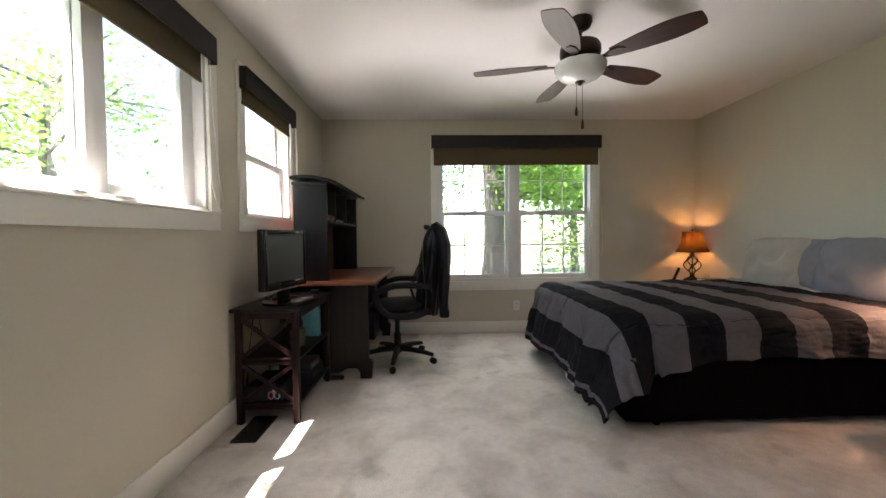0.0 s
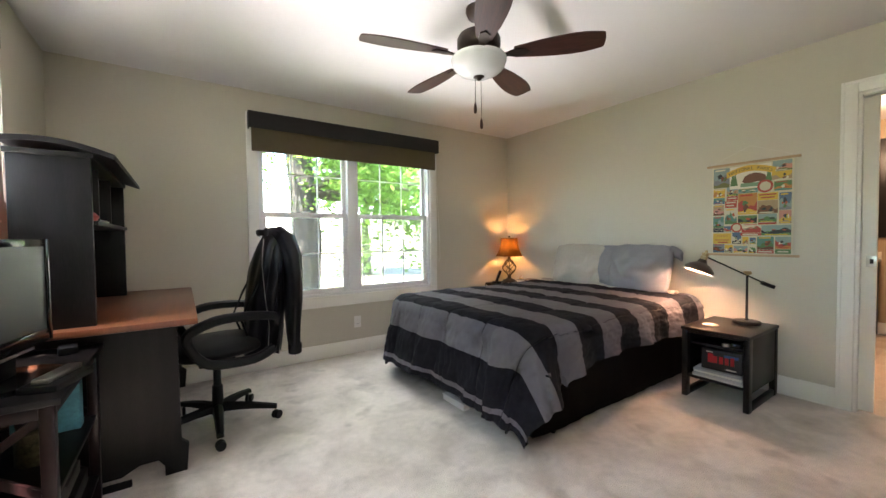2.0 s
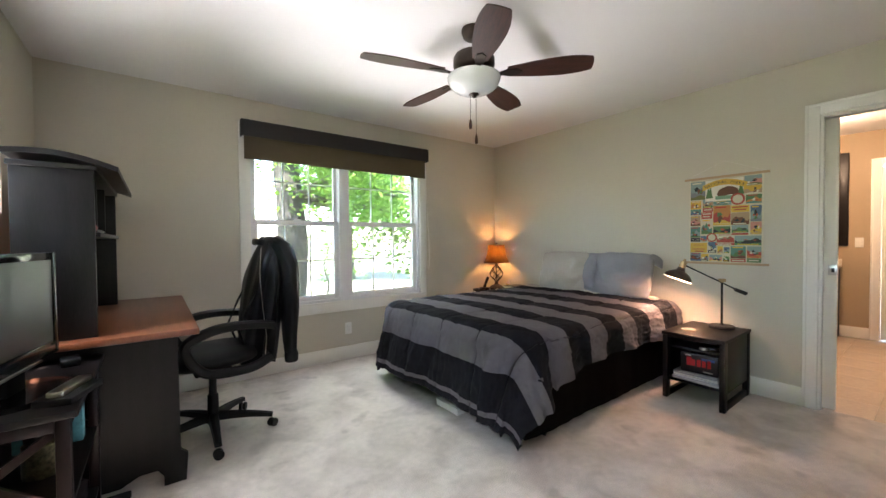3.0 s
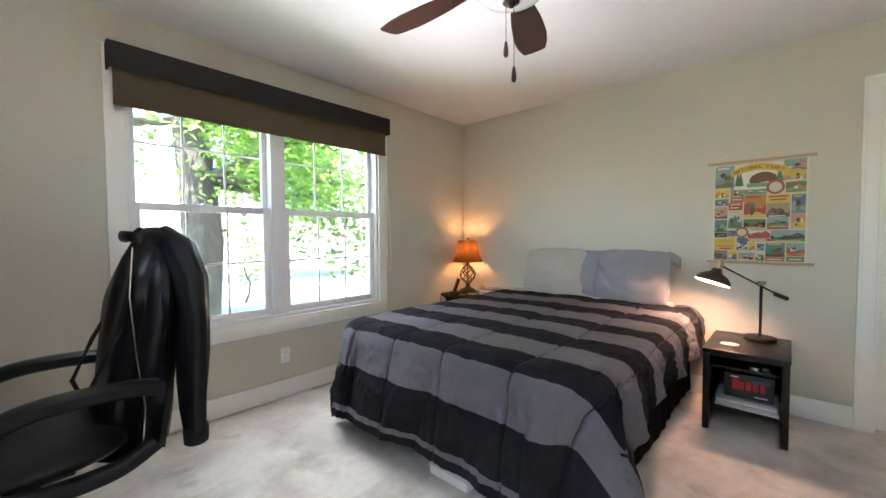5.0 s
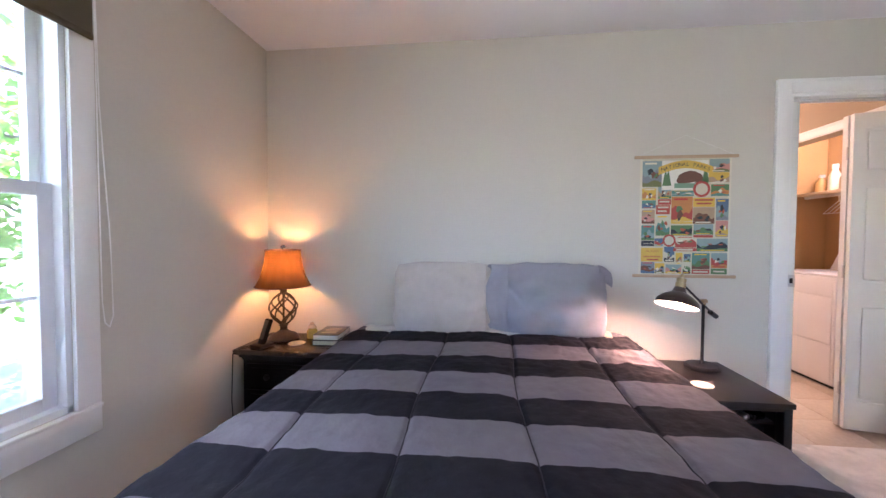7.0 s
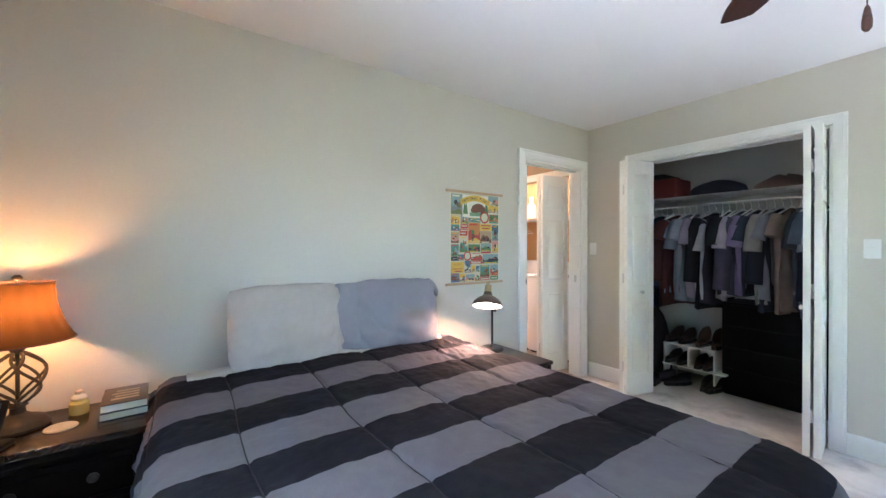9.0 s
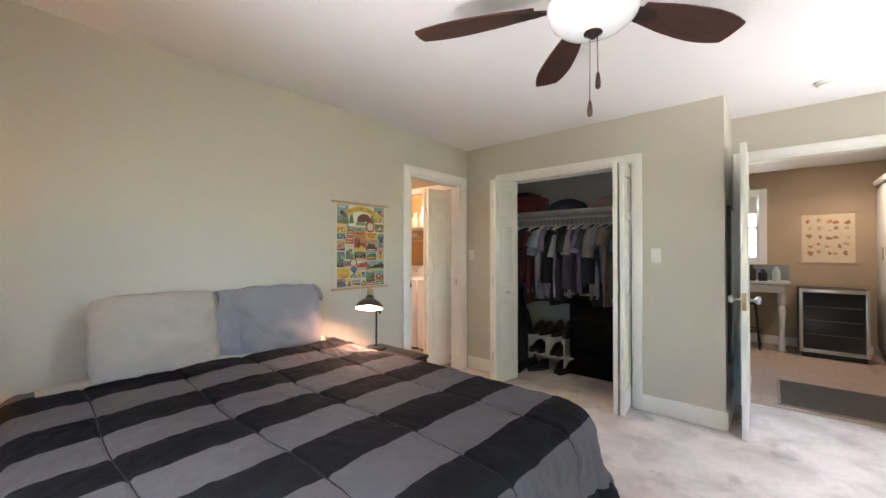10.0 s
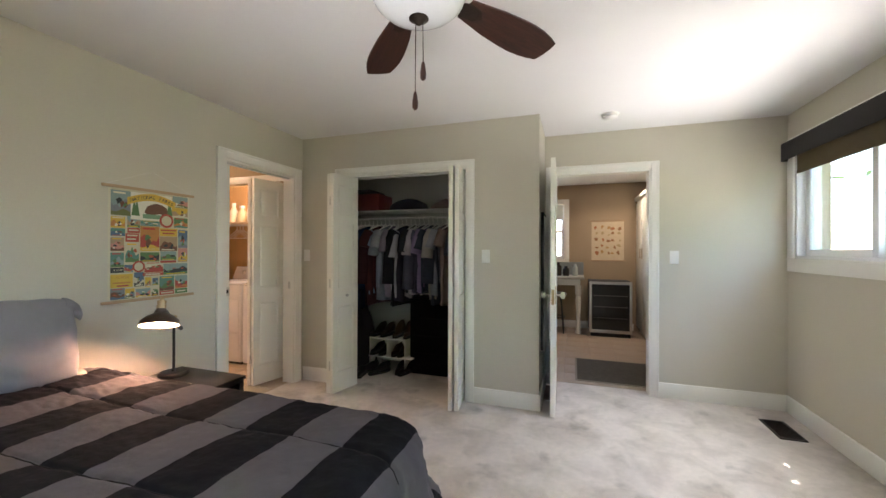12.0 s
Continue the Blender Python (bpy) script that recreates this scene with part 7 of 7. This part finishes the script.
boxpart("body", (0, 0.60, 0, 1.15, 0.08, 2.12), DOORW, pc)
boxpart("plinth", (0, 0.56, 0.02, 1.13, 0, 0.08), DOORW, pc)
boxpart("crown", (-0.02, 0.64, -0.01, 1.17, 2.12, 2.18), DOORW, pc, 0.01)
for y0 in (0.02, 0.59):
    dr = boxpart("door", (0.60, 0.62, y0, y0 + 0.54, 0.12, 2.08), DOORW, pc)
    boxpart("handle", (0.63, 0.64, y0 + 0.46 - 0.4 * (y0 > 0.5), y0 + 0.475 - 0.4 * (y0 > 0.5), 1.2, 1.35), BRASS, dr, 0.003)
bs = thing("bar_stool", "dark stool under the kitchen counter", "stool", pose(0.95, -2.45, 0))
bm = bmesh.new()
lathe(bm, [(0.001, 0.60), (0.16, 0.60), (0.165, 0.62), (0.15, 0.64), (0.001, 0.645)], 24)
part("seat", bm, DARKWOOD, bs)
for k in range(4):
    a = radians(45 + 90 * k)
    bm = bmesh.new()
    tube(bm, [(0.10 * math.cos(a), 0.10 * math.sin(a), 0.6), (0.17 * math.cos(a), 0.17 * math.sin(a), 0)], 0.012, 8)
    part("leg", bm, MATTEBLK, bs)
bm = bmesh.new()
tube(bm, [(0.14 * math.cos(q), 0.14 * math.sin(q), 0.25) for q in [2 * math.pi * k / 24 for k in range(25)]], 0.008, 6)
part("foot_ring", bm, MATTEBLK, bs)
mt = thing("door_mat", "dark grey-brown woven mat with a pale border on the kitchen floor", "mat", pose(0.25, -0.52, 0))
bm = bmesh.new()
box(bm, -0.40, 0.40, -0.40, 0.40, 0.0, 0.008, bevel=0.002)
part("mat_surface", bm, mat("mat_pile", (0.10, 0.09, 0.07), 0.95, vary=0.3, scale=20, fine=200, bump=0.6), mt)
bm = bmesh.new()
for d in ((-0.42, -0.40, -0.42, 0.42), (0.40, 0.42, -0.42, 0.42), (-0.40, 0.40, -0.42, -0.40), (-0.40, 0.40, 0.40, 0.42)):
    box(bm, *d, 0.0, 0.009, bevel=0.002)
part("border", bm, plain((0.32, 0.28, 0.22), 0.9), mt)
bm = bmesh.new()
lathe(bm, [(0.001, -0.004), (0.075, -0.004), (0.09, -0.006), (0.092, -0.001)], 28)
ob = part("downlight", bm, glow("downlight_glow", (1.0, 0.9, 0.75), 1.2))
ob.matrix_basis = pose(0.02, -2.0, H)
tagged(ob, "round recessed ceiling light in the kitchen", "downlight")


def tiled_floor(name, x0, x1, y0, y1, size, label, alternate=0.0):
    bm = bmesh.new()
    box(bm, x0, x1, y0, y1, -0.12, -0.008)
    fl = part(name, bm, GROUT, smooth=None)
    tagged(fl, label, "tiled floor", kind="structure")
    bm = bmesh.new()
    box(bm, 0.002, size - 0.002, 0.002, size - 0.002, -0.012, -0.003, bevel=0.0015)
    me = finish(bm, "tile", TILE, 30)
    ny, nx = int(math.ceil((y1 - y0) / size)), int(math.ceil((x1 - x0) / size))
    for j in range(ny):
        for i in range(nx):
            if x0 + (i + 1) * size > x1 + 0.01 or y0 + (j + 1) * size > y1 + 0.01:
                continue
            t = new("tile", me)
            t.parent = fl
            t.matrix_basis = pose(x0 + i * size, y0 + j * size, 0)


tiled_floor("floor_kitchen", -1.32, 3.48, -3.04, -0.01, 0.30, "beige ceramic tile floor of the kitchen")
tiled_floor("floor_bath", E + 0.06, 6.57, -0.0, 4.32, 0.36, "beige ceramic tile floor of the bathroom and laundry")

# ---- outside ----
bm = bmesh.new()
gx = [-400, -60, -20, -10, -5, W - 0.16, E + 3.3, 12, 30, 80, 400]
gy = [-400, -60, -20, -3.1, N + 0.17, 8, 14, 30, 80, 400]
vv = [[bm.verts.new((x, y, -0.45)) for y in gy] for x in gx]
for i in range(len(gx) - 1):
    for j in range(len(gy) - 1):
        bm.faces.new((vv[i][j], vv[i + 1][j], vv[i + 1][j + 1], vv[i][j + 1]))
tagged(part("ground", bm, GRASS, smooth=None), "sunlit lawn around the house", "ground", kind="structure")
bm = bmesh.new()
box(bm, -60, 80, 24, 30, -0.46, -0.40)
tagged(part("road", bm, plain((0.30, 0.29, 0.28), 0.9), smooth=None), "pale sunlit street beyond the lawn", "road", kind="structure")
# unseen eaves boards over the bedroom, their depth set to trim the sun patch
bm = bmesh.new()
box(bm, W - 0.27, E + 0.5, N + 0.161, N + 0.45, H + 0.02, H + 0.10)
box(bm, W - 0.27, W - 0.161, -3.2, N + 0.161, H + 0.02, H + 0.10)
tagged(part("eaves", bm, TRIM, smooth=None), "white eaves out of view, sized to trim the sun patch", "eaves", kind="structure")


def tree(name, label, x, y, trunk, height, crown, low, leaves, seed, leaf=0.10):
    rr = random.Random(seed)
    ob = thing(name, label, "tree", pose(x, y, -0.45))
    bm = bmesh.new()
    pts = [(0.06 * math.sin(i * 1.3 + seed), 0.06 * math.cos(i * 1.7), height * 0.75 * i / 8) for i in range(9)]
    tube(bm, pts, trunk, 14, trunk * 0.35)
    tips = []
    for k in range(22):
        f = rr.uniform(low, 0.98)
        p = Vector(pts[min(8, int(f * 8))])
        a, e = rr.uniform(0, 6.28), rr.uniform(-0.15, 0.6)
        ln = crown * rr.uniform(0.55, 1.0)
        d = Vector((math.cos(a) * math.cos(e), math.sin(a) * math.cos(e), math.sin(e)))
        q = [p + d * ln * t + Vector((0, 0, 0.25 * ln * t * t - 0.30 * ln * t ** 3)) + Vector([rr.uniform(-0.05, 0.05) * ln for _ in range(3)]) * t for t in (0, 0.3, 0.6, 0.85, 1.0)]
        tube(bm, q, trunk * 0.22, 6, min(0.008, trunk * 0.1))
        tips += q[1:]
        for s in range(3):
            b = q[rr.randint(1, 3)]
            dd = (d + Vector([rr.uniform(-0.9, 0.9) for _ in range(3)])).normalized() * ln * rr.uniform(0.25, 0.5)
            tube(bm, [b, b + dd * 0.5, b + dd], min(0.018, trunk * 0.15), 5, 0.003)
            tips += [b + dd * 0.5, b + dd * 0.8, b + dd]
    part("trunk", bm, BARK, ob, "brown bark trunk with spreading limbs", smooth=60)
    verts, faces = [], []
    for _ in range(leaves):
        c = rr.choice(tips) + Vector([rr.gauss(0, 0.34) for _ in range(3)])
        s = leaf * rr.uniform(0.6, 1.3)
        m = Euler((rr.uniform(-0.9, 0.9), rr.uniform(-0.9, 0.9), rr.uniform(0, 6.28))).to_matrix()
        n = len(verts)
        for p in ((0, -0.6, 0), (0.42, -0.1, 0.08), (0.25, 0.35, 0.05), (0, 0.75, -0.05), (-0.25, 0.35, 0.05), (-0.42, -0.1, 0.08)):
            verts.append(tuple(c + m @ Vector(p) * s))
        faces += [(n, n + 1, n + 2, n + 3), (n, n + 3, n + 4, n + 5)]
    me = bpy.data.meshes.new("crown")
    me.from_pydata(verts, [], faces)
    me.materials.append(LEAF)
    cr = new("crown", me)
    cr.parent = ob
    tagged(cr, "bright green leaves in loose clumps", kind="stuff")
    return ob


tree("maple_tree", "large leafy shade tree with a thick trunk outside the window", 1.49, 8.0, 0.30, 8.5, 3.3, 0.38, 38000, 5, 0.078)
tree("tree", "leafy tree beyond the lawn", 6.5, 17.0, 0.2, 7.5, 2.8, 0.5, 6000, 8, 0.16)
tree("tree", "leafy tree beyond the lawn", -3.5, 16.5, 0.2, 8.0, 3.0, 0.5, 6000, 9, 0.16)
tree("tree", "leafy tree outside the side windows", -5.8, 3.4, 0.15, 6.5, 2.8, 0.12, 14000, 21, 0.075)
# added on the sun's ray so that its crown shades part of the sun patch
tree("tree", "leafy tree outside the side windows", -2.6, -0.42, 0.10, 7.6, 1.25, 0.5, 12000, 22, 0.08)
tree("tree", "leafy tree outside the side windows", -6.5, 7.5, 0.15, 6.5, 2.8, 0.12, 12000, 23, 0.075)
tree("sapling", "thin young tree on the sunlit lawn", 3.6, 12.0, 0.03, 2.6, 0.6, 0.3, 350, 31, 0.09)
tree("sapling", "thin young tree on the sunlit lawn", 4.5, 12.6, 0.03, 2.4, 0.6, 0.3, 350, 32, 0.09)
